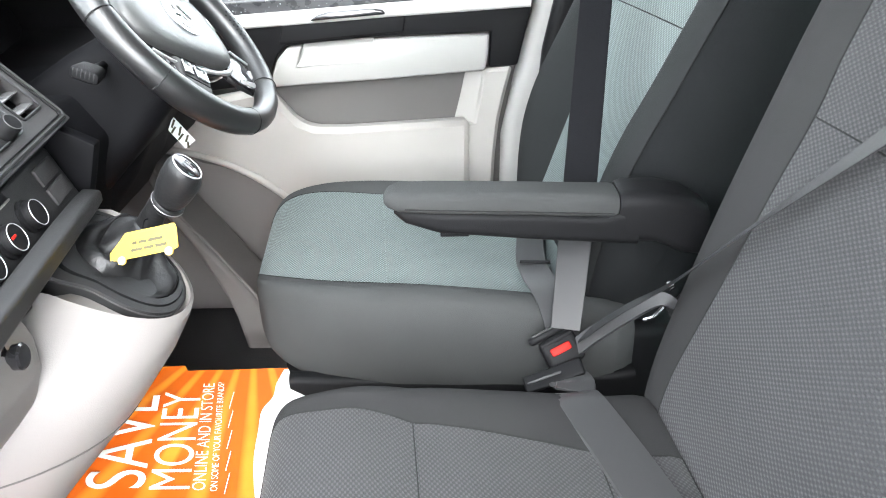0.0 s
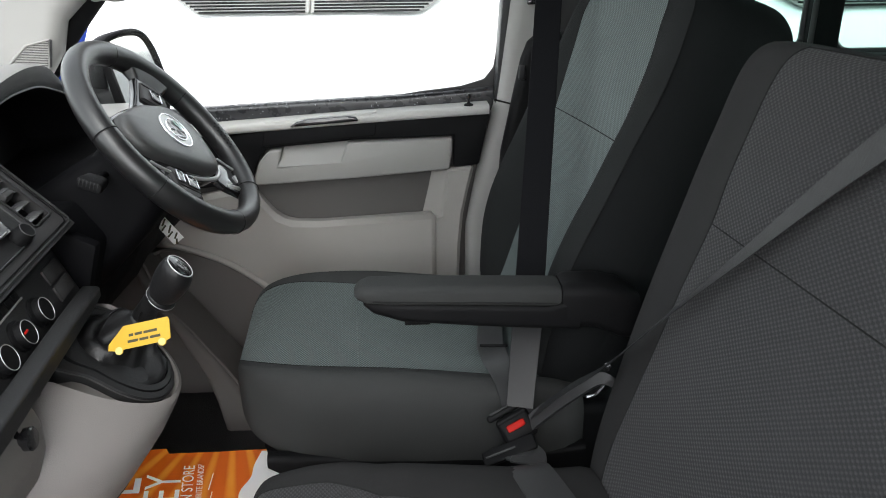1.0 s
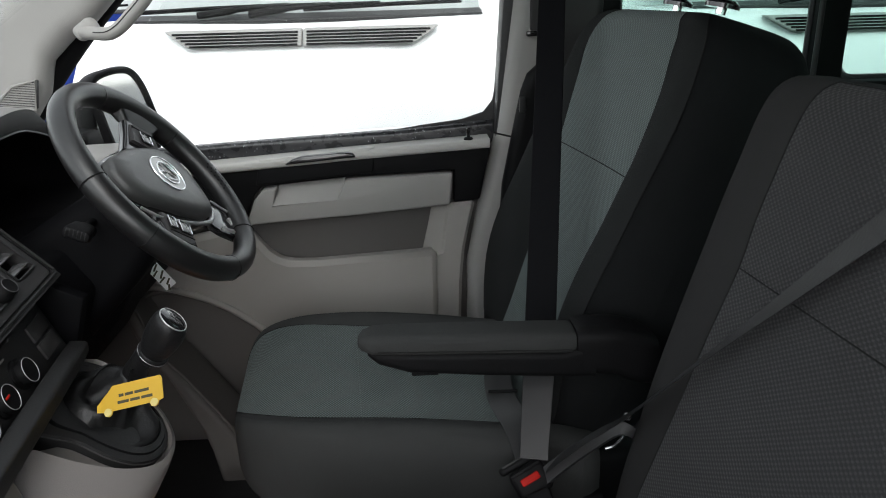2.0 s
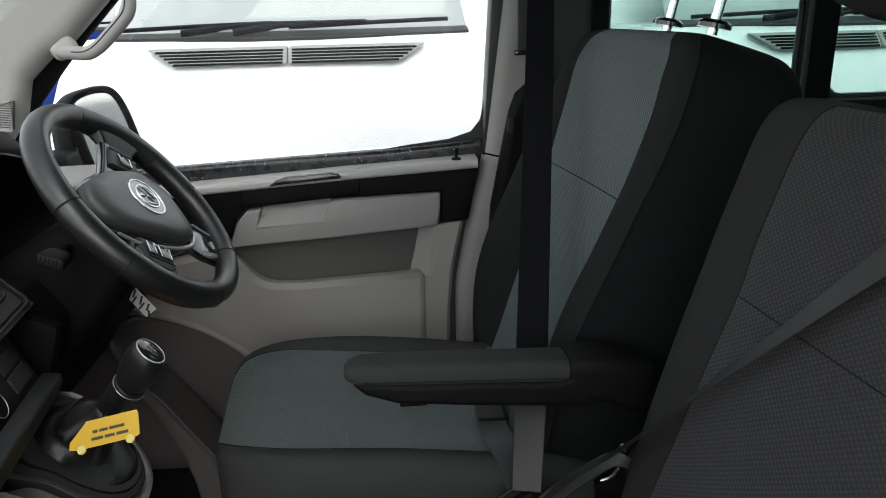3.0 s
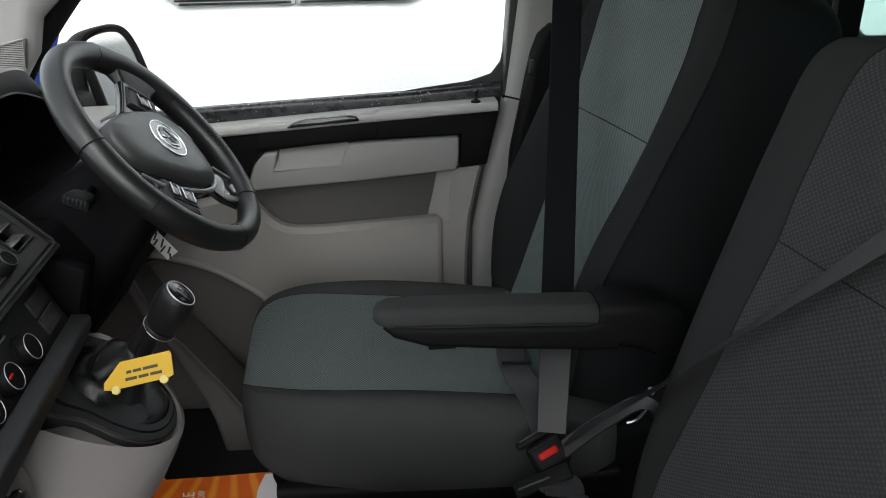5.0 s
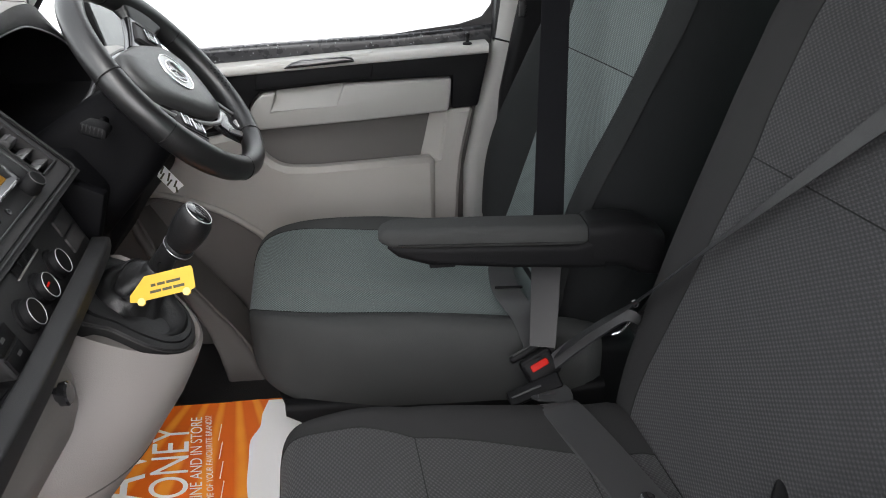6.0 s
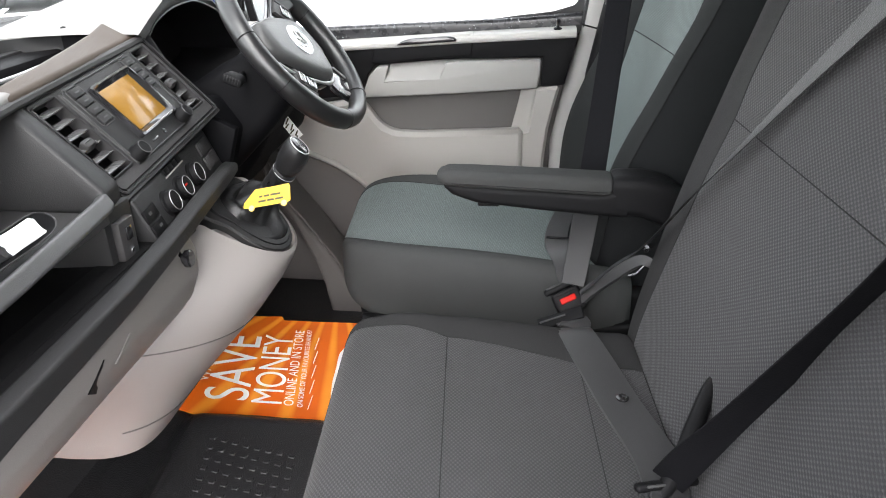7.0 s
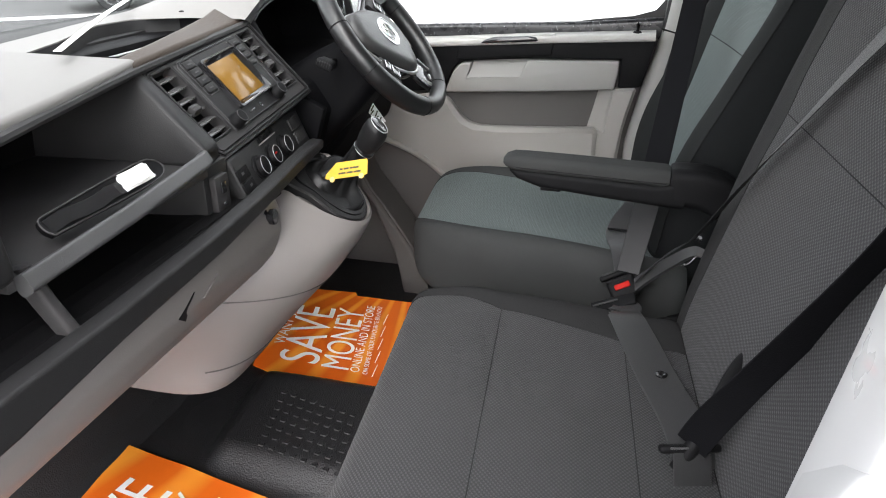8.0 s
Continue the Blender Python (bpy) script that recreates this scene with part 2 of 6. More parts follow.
def rr_ring(o, U, V, hu, hv, r, crown=0.0, nt=16, nc=5, ns=5, dish=0.0):
    """A rounded rectangle in the plane of U and V; crown bulges the +V side, dish hollows it. First nt points: the +V side from -U to +U."""
    r = min(r, hu * 0.98, hv * 0.98)
    pts = []
    for i in range(nt):
        s = -1 + 2 * i / (nt - 1)
        pts.append((s * (hu - r), hv + crown * (1 - s * s) - dish * max(0.0, 1 - (s / 0.72) ** 4)))
    for i in range(1, nc):
        a = radians(90 - 90 * i / nc)
        pts.append((hu - r + r * math.cos(a), hv - r + r * math.sin(a)))
    for i in range(ns):
        s = 1 - 2 * i / (ns - 1)
        pts.append((hu, s * (hv - r)))
    for i in range(1, nc):
        a = radians(-90 * i / nc)
        pts.append((hu - r + r * math.cos(a), -(hv - r) + r * math.sin(a)))
    for i in range(5):
        s = 1 - 2 * i / 4
        pts.append((s * (hu - r), -hv))
    for i in range(1, nc):
        a = radians(-90 - 90 * i / nc)
        pts.append((-(hu - r) + r * math.cos(a), -(hv - r) + r * math.sin(a)))
    for i in range(ns):
        s = -1 + 2 * i / (ns - 1)
        pts.append((-hu, s * (hv - r)))
    for i in range(1, nc):
        a = radians(180 - 90 * i / nc)
        pts.append((-(hu - r) + r * math.cos(a), hv - r + r * math.sin(a)))
    return [Vector(o) + Vector(U) * a + Vector(V) * b for a, b in pts]


def tube(path, r, n=10, bm=None, cap=True, flat=1.0):
    """A round (or flattened) rod along a path of points; r a number or a list."""
    path = [Vector(p) for p in path]
    rings = []
    up = Vector((0.13, 0.21, 0.97))
    for k, p in enumerate(path):
        d = (path[min(k + 1, len(path) - 1)] - path[max(k - 1, 0)]).normalized()
        s = d.cross(up)
        s = s.normalized() if s.length > 1e-4 else Vector((1, 0, 0))
        q = s.cross(d).normalized()
        rad = r[k] if isinstance(r, (list, tuple)) else r
        rings.append([p + s * rad * math.cos(2 * math.pi * i / n) + q * rad * flat * math.sin(2 * math.pi * i / n) for i in range(n)])
    return loft(rings, cap, True, bm)


def curve(pts, n=24):
    """Smooth (Catmull-Rom) path through points."""
    pts = [Vector(p) for p in pts]
    out = []
    for k in range(len(pts) - 1):
        a, b, c, d = pts[max(k - 1, 0)], pts[k], pts[k + 1], pts[min(k + 2, len(pts) - 1)]
        m = max(2, n // (len(pts) - 1))
        for i in range(m):
            t = i / m
            out.append(0.5 * ((2 * b) + (c - a) * t + (2 * a - 5 * b + 4 * c - d) * t * t + (3 * b - 3 * c + d - a) * t ** 3))
    out.append(pts[-1])
    return out


def ribbon(path, faces, width, thick=0.0014, n=30):
    """Webbing along a path; faces: the direction each control point's flat side looks."""
    c = curve(path, n)
    f = curve(faces, n)
    w = curve([(x, 0, 0) for x in (width if isinstance(width, (list, tuple)) else [width] * len(path))], n)
    rings = []
    for k, p in enumerate(c):
        d = (c[min(k + 1, len(c) - 1)] - c[max(k - 1, 0)]).normalized()
        nn = (f[k] - d * f[k].dot(d)).normalized()
        s = d.cross(nn)
        hw, ht = w[k].x / 2, thick / 2
        rings.append([p + s * a * hw + nn * b * ht for a, b in ((-1, -.4), (-.96, 1), (-.5, 1), (0, 1), (.5, 1), (.96, 1), (1, -.4), (.96, -1), (0, -1), (-.96, -1))])
    return loft(rings)


def lathe(prof, c, axis, n=28, bm=None):
    """Turned shape: (radius, height) pairs about an axis at c."""
    axis = Vector(axis).normalized()
    rot = axis.to_track_quat("Z", "Y").to_matrix()
    rings = [[Vector(c) + rot @ Vector((r * math.cos(2 * math.pi * i / n), r * math.sin(2 * math.pi * i / n), h)) for i in range(n)] for r, h in prof]
    return loft(rings, True, True, bm)


def ring_torus(c, axis, R, r, n=64, m=14, squash=1.0, a0=0.0, a1=360.0, bm=None):
    axis = Vector(axis).normalized()
    rot = axis.to_track_quat("Z", "Y").to_matrix()
    full = a1 - a0 >= 359.9
    rings = []
    for k in range(n if full else n + 1):
        a = radians(a0 + (a1 - a0) * k / n)
        e = Vector((math.cos(a), math.sin(a), 0))
        rings.append([Vector(c) + rot @ (e * (R + r * math.cos(2 * math.pi * i / m)) + Vector((0, 0, r * squash * math.sin(2 * math.pi * i / m)))) for i in range(m)])
    if full:
        rings.append(rings[0])
        b = loft(rings, False, True, bm)
        bmesh.ops.remove_doubles(b, verts=b.verts, dist=1e-6)
        return b
    return loft(rings, True, True, bm)


def words(text, size, m, material, name, parent=None, depth=0.0004, spacing=1.0):
    cu = bpy.data.curves.new(name, "FONT")
    cu.body, cu.size, cu.extrude, cu.space_character = text, size, depth, spacing
    ob = bpy.data.objects.new(name, cu)
    me = bpy.data.meshes.new_from_object(ob)
    bpy.data.objects.remove(ob)
    bpy.data.curves.remove(cu)
    me.name = name
    me.transform(m)
    me.materials.clear()
    me.materials.append(material)
    o = new(name, me)
    if parent is not None:
        o.parent = parent
        top = parent
        while top.parent is not None:
            top = top.parent
        if parent is top:
            o.matrix_parent_inverse = Matrix.Translation(top.location).inverted()
    return o


# ---- the van's shell ----
floor_bm = bmesh.new()
box((-0.10, 0, -0.02), (1.15, 1.60, 0.04), 0.006, bm=floor_bm)
floor = single("floor", floor_bm, M["rubber"], "black moulded rubber cab floor mat", "floor", kind="structure")
part("toe_board", prism([(-0.60, -0.01), (-0.68, 0.02), (-0.90, 0.34), (-0.96, 0.62), (-1.02, 0.62), (-0.97, 0.30), (-0.72, -0.03)], -0.79, 0.79, 0.004), M["rubber"], floor)


def ease(a, b, v):
    f = min(1.0, max(0.0, (v - a) / (b - a)))
    return f * f * (3 - 2 * f)


def hump(x, y):
    """Height of the moulded mat: a raised footrest beside the bench, with a soft hollow in front of it."""
    up = ease(-0.515, -0.455, x + 0.10 * (y + 0.05)) * ease(-0.215, -0.150, y + 0.09 * (x + 0.3)) * (1 - ease(0.085, 0.150, y))
    dip = math.exp(-((x + 0.565) / 0.05) ** 2 - ((y + 0.03) / 0.10) ** 2)
    return 0.004 + 0.042 * up - 0.006 * dip + 0.0015 * noise.noise((x * 11, y * 11, 2.0))


mat_bm = bmesh.new()
NX, NY = 56, 84
gv = [[mat_bm.verts.new((-0.66 + 0.56 * i / NX, -0.76 + 0.92 * j / NY, hump(-0.66 + 0.56 * i / NX, -0.76 + 0.92 * j / NY))) for j in range(NY + 1)] for i in range(NX + 1)]
for i in range(NX):
    for j in range(NY):
        mat_bm.faces.new((gv[i][j], gv[i + 1][j], gv[i + 1][j + 1], gv[i][j + 1]))
part("raised_pad", mat_bm, M["rubber"], floor, "moulded rubber footrest hump")
dots = None
for i in range(8):
    for j in range(7):
        x, y = -0.405 + 0.024 * i + 0.005 * j, 0.022 - 0.027 * j - 0.005 * i
        if dots is None:
            dots = part("dot", box((0, 0, 0), (0.0115, 0.0095, 0.004), 0.001, seg=1), M["rubber"], floor)
            o = dots
        else:
            o = dots.copy()
            scene.collection.objects.link(o)
        o.matrix_basis = pose(x, y, hump(x, y) + 0.0005, 0, 0, -9)
part("cargo_floor", box((1.6, 0, -0.02), (2.25, 1.60, 0.04), 0.004), M["rubber"], floor)

roof = single("ceiling", prism([(-0.10, 1.30), (0.15, 1.36), (2.75, 1.40), (2.75, 1.45), (0.10, 1.41), (-0.15, 1.335)], -0.86, 0.86, 0.004), M["headliner"], "pale cloth headliner under the van roof", "ceiling", kind="structure")
tail = single("wall_rear", box((2.74, 0, 0.68), (0.05, 1.7, 1.40), 0.01), M["door_dark"], "dark tail of the cargo space", "wall", kind="structure")
single("wall_front", box((-1.04, 0, 0.30), (0.04, 1.66, 0.85), 0.004), M["black"], "black firewall behind the dashboard", "wall", kind="structure")


def side_wall(s, name):
    """Cargo side: lower wall, two windows between posts, header."""
    w = thing(name, (1.5, s * 0.84, 0), "dark cargo side wall with two tinted windows", "wall", kind="structure")
    part("lower_panel", box((1.65, s * 0.86, 0.37), (2.14, 0.05, 0.80), 0.008), M["black2"], w)
    part("header", box((1.52, s * 0.85, 1.34), (2.44, 0.07, 0.10), 0.008), M["black2"], w)
    for x, wd in ((0.535, 0.075), (1.035, 0.075), (1.90, 0.08), (2.68, 0.1)):
        p = part("window_post", box((x, s * 0.845, 1.03), (wd, 0.05, 0.56), 0.012, rot=Matrix.Rotation(0.0, 4, "Y")), M["black"], w)
        part("post_lip", tube([(x - wd * 0.44, s * 0.817, 0.77), (x - wd * 0.44, s * 0.817, 1.29)], 0.006), M["slate"], p)
    part("window_ledge", box((1.6, s * 0.835, 0.78), (2.2, 0.06, 0.03), 0.008), M["black"], w)
    for a, b in ((0.57, 1.0), (1.07, 1.86), (1.94, 2.63)):
        g = part("pane", box(((a + b) / 2, s * 0.862, 1.04), (b - a + 0.02, 0.005, 0.54), 0.0), M["tint"], w)
        g.visible_shadow = False
        part("pane_seal", ring_frame(a, b, 0.795, 1.285, s * 0.848), M["rubber"], w)
    return w


def ring_frame(a, b, z0, z1, y, r=0.04, t=0.010):
    pts = []
    for cx, cz, s0 in ((b - r, z1 - r, 0), (a + r, z1 - r, 90), (a + r, z0 + r, 180), (b - r, z0 + r, 270)):
        for k in range(6):
            an = radians(s0 + 18 * k)
            pts.append((cx + r * math.cos(an), y, cz + r * math.sin(an)))
    return tube(pts + [pts[0]], t, 8, cap=False)


side_wall(1, "wall_right")
side_wall(-1, "wall_left")

# white painted pillar and sill of the open passenger doorway
bp = thing("pillar_left", (0.45, -0.84, 0), "white painted body pillar of the open passenger doorway", "pillar", kind="structure")
part("pillar_post", loft([rr_ring((x + 0.050, -0.838, z), (1, 0, 0), (0.2, 1, 0), 0.062, 0.060, 0.014) for x, z in ((0.30, -0.10), (0.305, 0.4), (0.341, 0.675), (0.361, 0.817), (0.385, 1.0), (0.41, 1.2), (0.42, 1.36))]), M["body"], bp)
part("pillar_step", loft([rr_ring((x + 0.044, -0.839, z), (1, 0, 0), (0.2, 1, -0.62), w, 0.062, 0.016) for x, z, w in ((0.300, -0.10, 0.06), (0.312, 0.40, 0.06), (0.338, 0.66, 0.060), (0.350, 0.735, 0.060), (0.353, 0.752, 0.056), (0.356, 0.760, 0.048))]), M["body"], bp)
part("door_seal", tube(curve([(0.318, -0.925, -0.05), (0.325, -0.925, 0.4), (0.353, -0.922, 0.675), (0.372, -0.920, 0.817), (0.398, -0.915, 1.0), (0.43, -0.91, 1.3)]), 0.024), M["black"], bp)
single("door_sill", box((-0.10, -0.86, -0.06), (1.1, 0.14, 0.10), 0.02, seg=3), M["body"], "white painted door sill under the open passenger doorway", "sill", kind="structure")

# ---- driver's door ----
door = thing("door_1", (-0.15, 0.80, 0.0), "closed grey driver's door with window, armrest trim and bin", "door", kind="structure")
part("door_shell", prism([(-0.66, 0.0), (0.235, 0.0), (0.235, 0.42), (0.262, 0.56), (0.292, 0.675), (0.292, 0.688), (-0.66, 0.620)], 0.79, 0.93, 0.006), M["door_dark"], door)
part("lower_bin", prism([(-0.52, 0.485), (-0.27, 0.530), (-0.238, 0.524), (-0.212, 0.488), (-0.19, 0.462), (-0.16, 0.449), (-0.10, 0.447), (0.166, 0.461), (0.164, 0.06), (-0.21, 0.06), (-0.235, 0.292), (-0.30, 0.345), (-0.37, 0.375), (-0.52, 0.40)], 0.750, 0.792, 0.011, 1), M["door"], door)
part("rear_strip", prism([(0.190, 0.563), (0.254, 0.568), (0.240, 0.510), (0.229, 0.456), (0.222, 0.380), (0.219, 0.290), (0.219, 0.06), (0.150, 0.06), (0.150, 0.290), (0.152, 0.448), (0.176, 0.455), (0.186, 0.520)], 0.766, 0.795, 0.007, 1), M["door"], door)
facet = bmesh.new()
rows = [((0.194, 0.768, 0.562), (0.160, 0.789, 0.562)), ((0.184, 0.768, 0.510), (0.148, 0.789, 0.505)), ((0.178, 0.768, 0.455), (0.135, 0.789, 0.452)), ((0.176, 0.768, 0.440), (0.135, 0.789, 0.440))]
loft([[Vector(p), Vector(q), Vector(q) + Vector((0, 0.006, 0)), Vector(p) + Vector((0, 0.024, 0))] for p, q in rows], True, True, facet)
part("rear_facet", facet, M["door"], door)
part("armrest_trim", prism([(-0.243, 0.534), (0.0, 0.548), (0.198, 0.563), (0.204, 0.602), (0.205, 0.634), (0.0, 0.628), (-0.026, 0.626), (-0.043, 0.588), (-0.182, 0.574), (-0.170, 0.615), (-0.20, 0.612), (-0.222, 0.588)], 0.758, 0.793, 0.005, 3), M["light"], door)
scoop = bmesh.new()
quad = [(-0.184, 0.7575, 0.576), (-0.040, 0.7575, 0.584), (-0.022, 0.7885, 0.632), (-0.166, 0.7885, 0.622)]
a = [scoop.verts.new(p) for p in quad]
c = [scoop.verts.new((x, y + 0.006, z - 0.004)) for x, y, z in quad]
scoop.faces.new(a)
scoop.faces.new(c[::-1])
for i in range(4):
    scoop.faces.new((a[i], c[i], c[(i + 1) % 4], a[(i + 1) % 4]))
part("pull_scoop", scoop, M["light"], door)
part("black_band", prism([(-0.60, 0.50), (-0.275, 0.536), (-0.246, 0.542), (-0.226, 0.592), (-0.204, 0.616), (0.0, 0.632), (0.209, 0.638), (0.206, 0.566), (0.264, 0.570), (0.288, 0.685), (0.0, 0.676), (-0.60, 0.640)], 0.768, 0.794, 0.005, 2), M["black"], door)
part("sill_cap", loft([rr_ring((x, 0.79, z), (0, 1, 0), (0, 0, 1), 0.034, 0.010, 0.008) for x, z in ((-0.64, 0.637), (-0.30, 0.659), (0.0, 0.679), (0.285, 0.695))]), M["sill"], door)
han = part("door_latch", prism([(-0.215, 0.620), (0.035, 0.640), (0.04, 0.672), (-0.205, 0.660)], 0.763, 0.775, 0.004, 3), M["black"], door)
part("latch_cap", loft([rr_ring((x, 0.778, z), (0, 1, 0), (0, 0, 1), w, 0.009, 0.006) for x, z, w in ((-0.21, 0.667, 0.010), (-0.20, 0.669, 0.020), (0.03, 0.685, 0.020), (0.04, 0.686, 0.010))]), M["sill"], han)
part("latch_lever", prism([(-0.148, 0.666), (-0.132, 0.677), (-0.110, 0.683), (-0.02, 0.6885), (-0.004, 0.686), (0.002, 0.677)], 0.748, 0.766, 0.004, 3), M["gloss"], han)
part("lock_pin", lathe([(0.004, 0), (0.004, 0.012), (0.0055, 0.014), (0.0055, 0.022), (0.003, 0.025)], (0.241, 0.772, 0.7025), (0, 0, 1), 14), M["gloss"], door)
part("pin_collar", lathe([(0.010, 0), (0.010, 0.003), (0.007, 0.005)], (0.241, 0.772, 0.7025), (0, 0, 1), 16), M["black"], door)
part("lower_edge_lip", tube(curve([(-0.56, 0.755, 0.418), (-0.44, 0.753, 0.402), (-0.34, 0.75, 0.368), (-0.27, 0.75, 0.325), (-0.222, 0.752, 0.275), (-0.215, 0.755, 0.20)], 30), 0.008), M["door"], door)
part("glass_channel", loft([rr_ring((x, 0.838, z), (0, 1, 0), (0, 0, 1), 0.018, 0.027, 0.01) for x, z in ((-0.64, 0.656), (-0.30, 0.673), (0.10, 0.691), (0.30, 0.707))]), M["wet"], door)
part("corner_fillet", prism([(-0.02, 0.695), (0.31, 0.70), (0.31, 0.83), (0.300, 0.775), (0.280, 0.750), (0.23, 0.735), (0.14, 0.725), (0.06, 0.714), (-0.02, 0.704)], 0.834, 0.842, 0.002, 1), M["slate"], door)
gl = part("window_glass", prism([(-0.66, 0.70), (0.32, 0.73), (0.345, 1.28), (-0.10, 1.28)], 0.842, 0.846, 0.0), M["glass"], door)
gl.visible_shadow = False
drops = bmesh.new()
rnd = random.Random(5)
for k in range(130):
    x = rnd.uniform(-0.55, 0.28)
    low = rnd.random() < 0.75
    z = 0.672 + 0.045 * (x + 0.3) + (rnd.uniform(0.0, 0.034) if low else rnd.uniform(0.05, 0.45))
    r = rnd.uniform(0.0006, 0.0016)
    lathe([(r, 0), (r * 0.8, r * 0.5), (0.0001, r * 0.7)], (x, 0.8195 if low else 0.8415, z), (0, -1, 0), 6, drops)
tagged(part("rain_drops", drops, M["lamp"], door), kind="stuff")
part("frame_rear", prism([(0.300, 0.70), (0.332, 0.70), (0.372, 1.30), (0.338, 1.30)], 0.80, 0.86, 0.006), M["rubber"], door)
part("frame_top", prism([(-0.16, 1.275), (0.37, 1.285), (0.37, 1.32), (-0.16, 1.31)], 0.80, 0.86, 0.006), M["rubber"], door)
part("frame_front", tube(curve([(-0.715, 0.80, 0.70), (-0.605, 0.79, 0.85), (-0.46, 0.78, 1.005), (-0.30, 0.775, 1.155), (-0.15, 0.77, 1.285)], 24), 0.024), M["black"], door)

part("quarter_divider", prism([(-0.556, 0.83), (-0.540, 0.83), (-0.512, 0.70), (-0.532, 0.70)], 0.815, 0.830, 0.003), M["black"], door)

# wheel-arch trim and dark footwell side by the door
kick = thing("kick_trim", (-0.4, 0.76, 0), "dark grey footwell side trim with a pale diagonal edge", "trim", kind="structure")
part("kick_panel", prism([(-0.95, 0.0), (-0.205, 0.0), (-0.215, 0.27), (-0.30, 0.352), (-0.42, 0.398), (-0.95, 0.45)], 0.762, 0.788, 0.006), M["kick"], kick)
EDGE = ((-0.482, -0.506, 0.395, 0.665), (-0.432, -0.456, 0.300, 0.63), (-0.385, -0.412, 0.250, 0.615), (-0.338, -0.380, 0.190, 0.605), (-0.295, -0.352, 0.130, 0.60), (-0.266, -0.338, 0.075, 0.60), (-0.250, -0.331, 0.030, 0.60), (-0.235, -0.325, -0.005, 0.60))
part("edge_strip", loft([rr_ring(((r + l) / 2, yf + 0.07, z), (1, 0, 0), (0, -1, 0), (r - l) / 2, 0.07, 0.012) for r, l, z, yf in EDGE]), M["kick"], kick)
part("edge_bead", tube(curve([(r + 0.002, yf + 0.012, z) for r, l, z, yf in EDGE], 40), 0.0035, 8), M["kick"], kick)
part("panel_lip", tube(curve([(-0.475, 0.70, 0.345), (-0.485, 0.735, 0.375), (-0.455, 0.758, 0.388), (-0.40, 0.7605, 0.378), (-0.33, 0.7605, 0.358), (-0.285, 0.7605, 0.338), (-0.25, 0.7605, 0.306), (-0.225, 0.7605, 0.268), (-0.215, 0.7605, 0.20)], 48), 0.0055, 10), M["kick"], kick)

# driver-side pillar behind the door
br = thing("pillar_right", (0.36, 0.82, 0), "pale grey trimmed pillar with belt slot and dark lower cover", "pillar", kind="structure")
part("pillar_trim", loft([rr_ring((x, 0.835, z), (1, 0, 0), (0, -1, 0), w, 0.05, 0.03) for x, z, w in ((0.30, 0.0, 0.07), (0.295, 0.30, 0.066), (0.30, 0.45, 0.064), (0.335, 0.62, 0.058), (0.355, 0.70, 0.055), (0.375, 0.9, 0.05), (0.40, 1.1, 0.05), (0.425, 1.33, 0.05))]), M["pillar"], br)
part("trim_joint", tube([(0.298, 0.786, 0.712), (0.345, 0.783, 0.700), (0.39, 0.786, 0.703)], 0.002), M["black"], br)
part("belt_cover", loft([rr_ring((x, 0.775, z), (1, 0, 0), (0, -1, 0), w, 0.022, 0.018) for x, z, w in ((0.375, 0.0, 0.075), (0.372, 0.35, 0.075), (0.378, 0.60, 0.065), (0.392, 0.74, 0.052), (0.40, 0.80, 0.048), (0.405, 0.835, 0.040), (0.412, 0.855, 0.024))]), M["black"], br)
part("cover_button", box((0.353, 0.752, 0.775), (0.014, 0.012, 0.032), 0.003), M["black2"], br)
part("slot_recess", box((0.392, 0.783, 1.02), (0.042, 0.012, 0.20), 0.004), M["slate"], br)
part("slot_base", box((0.388, 0.777, 0.915), (0.050, 0.012, 0.010), 0.002), M["gloss"], br)
part("rear_trim", loft([rr_ring((x, 0.835, z), (1, 0, 0), (0, -1, 0), 0.055, 0.03, 0.02) for x, z in ((0.46, 0.0), (0.465, 0.6), (0.475, 0.9), (0.49, 1.33))]), M["slate"], br)

# screen pillar with speaker grille and grab handle
ap = thing("screen_pillar", (-0.6, 0.76, 0.75), "pale grey windscreen pillar trim with speaker grille", "pillar", kind="structure")
U, V = Vector((0.70, 0, -0.71)), Vector((0.2, -1, 0.1)).normalized()
part("pillar_trim", loft([rr_ring((x, y, z), U, V, w, 0.045, 0.035) for x, y, z, w in ((-0.84, 0.74, 0.67, 0.112), (-0.752, 0.75, 0.787, 0.104), (-0.653, 0.75, 0.888, 0.085), (-0.621, 0.75, 0.940, 0.068), (-0.571, 0.748, 0.981, 0.066), (-0.532, 0.745, 1.012, 0.073), (-0.39, 0.735, 1.14, 0.070), (-0.125, 0.72, 1.345, 0.075))]), M["pillar"], ap)
GR = [(-0.678, 0.811), (-0.599, 0.805), (-0.588, 0.860), (-0.634, 0.850)]
grl = part("speaker_grille", prism(GR, 0.690, 0.705, 0.003), M["slate"], ap)
for i in range(15):
    z = 0.809 + 0.0032 * i
    x0 = max(-0.675 + 1.02 * (z - 0.811), -0.675)
    part("grille_bar", tube([(x0, 0.6885, z), (-0.600 + 0.20 * (z - 0.805), 0.6885, z + 0.001)], 0.0010, 5), M["pillar"], grl)
part("grille_rim", tube([(x, 0.6885, z) for x, z in GR + GR[:1]], 0.0032, 8), M["pillar"], ap)
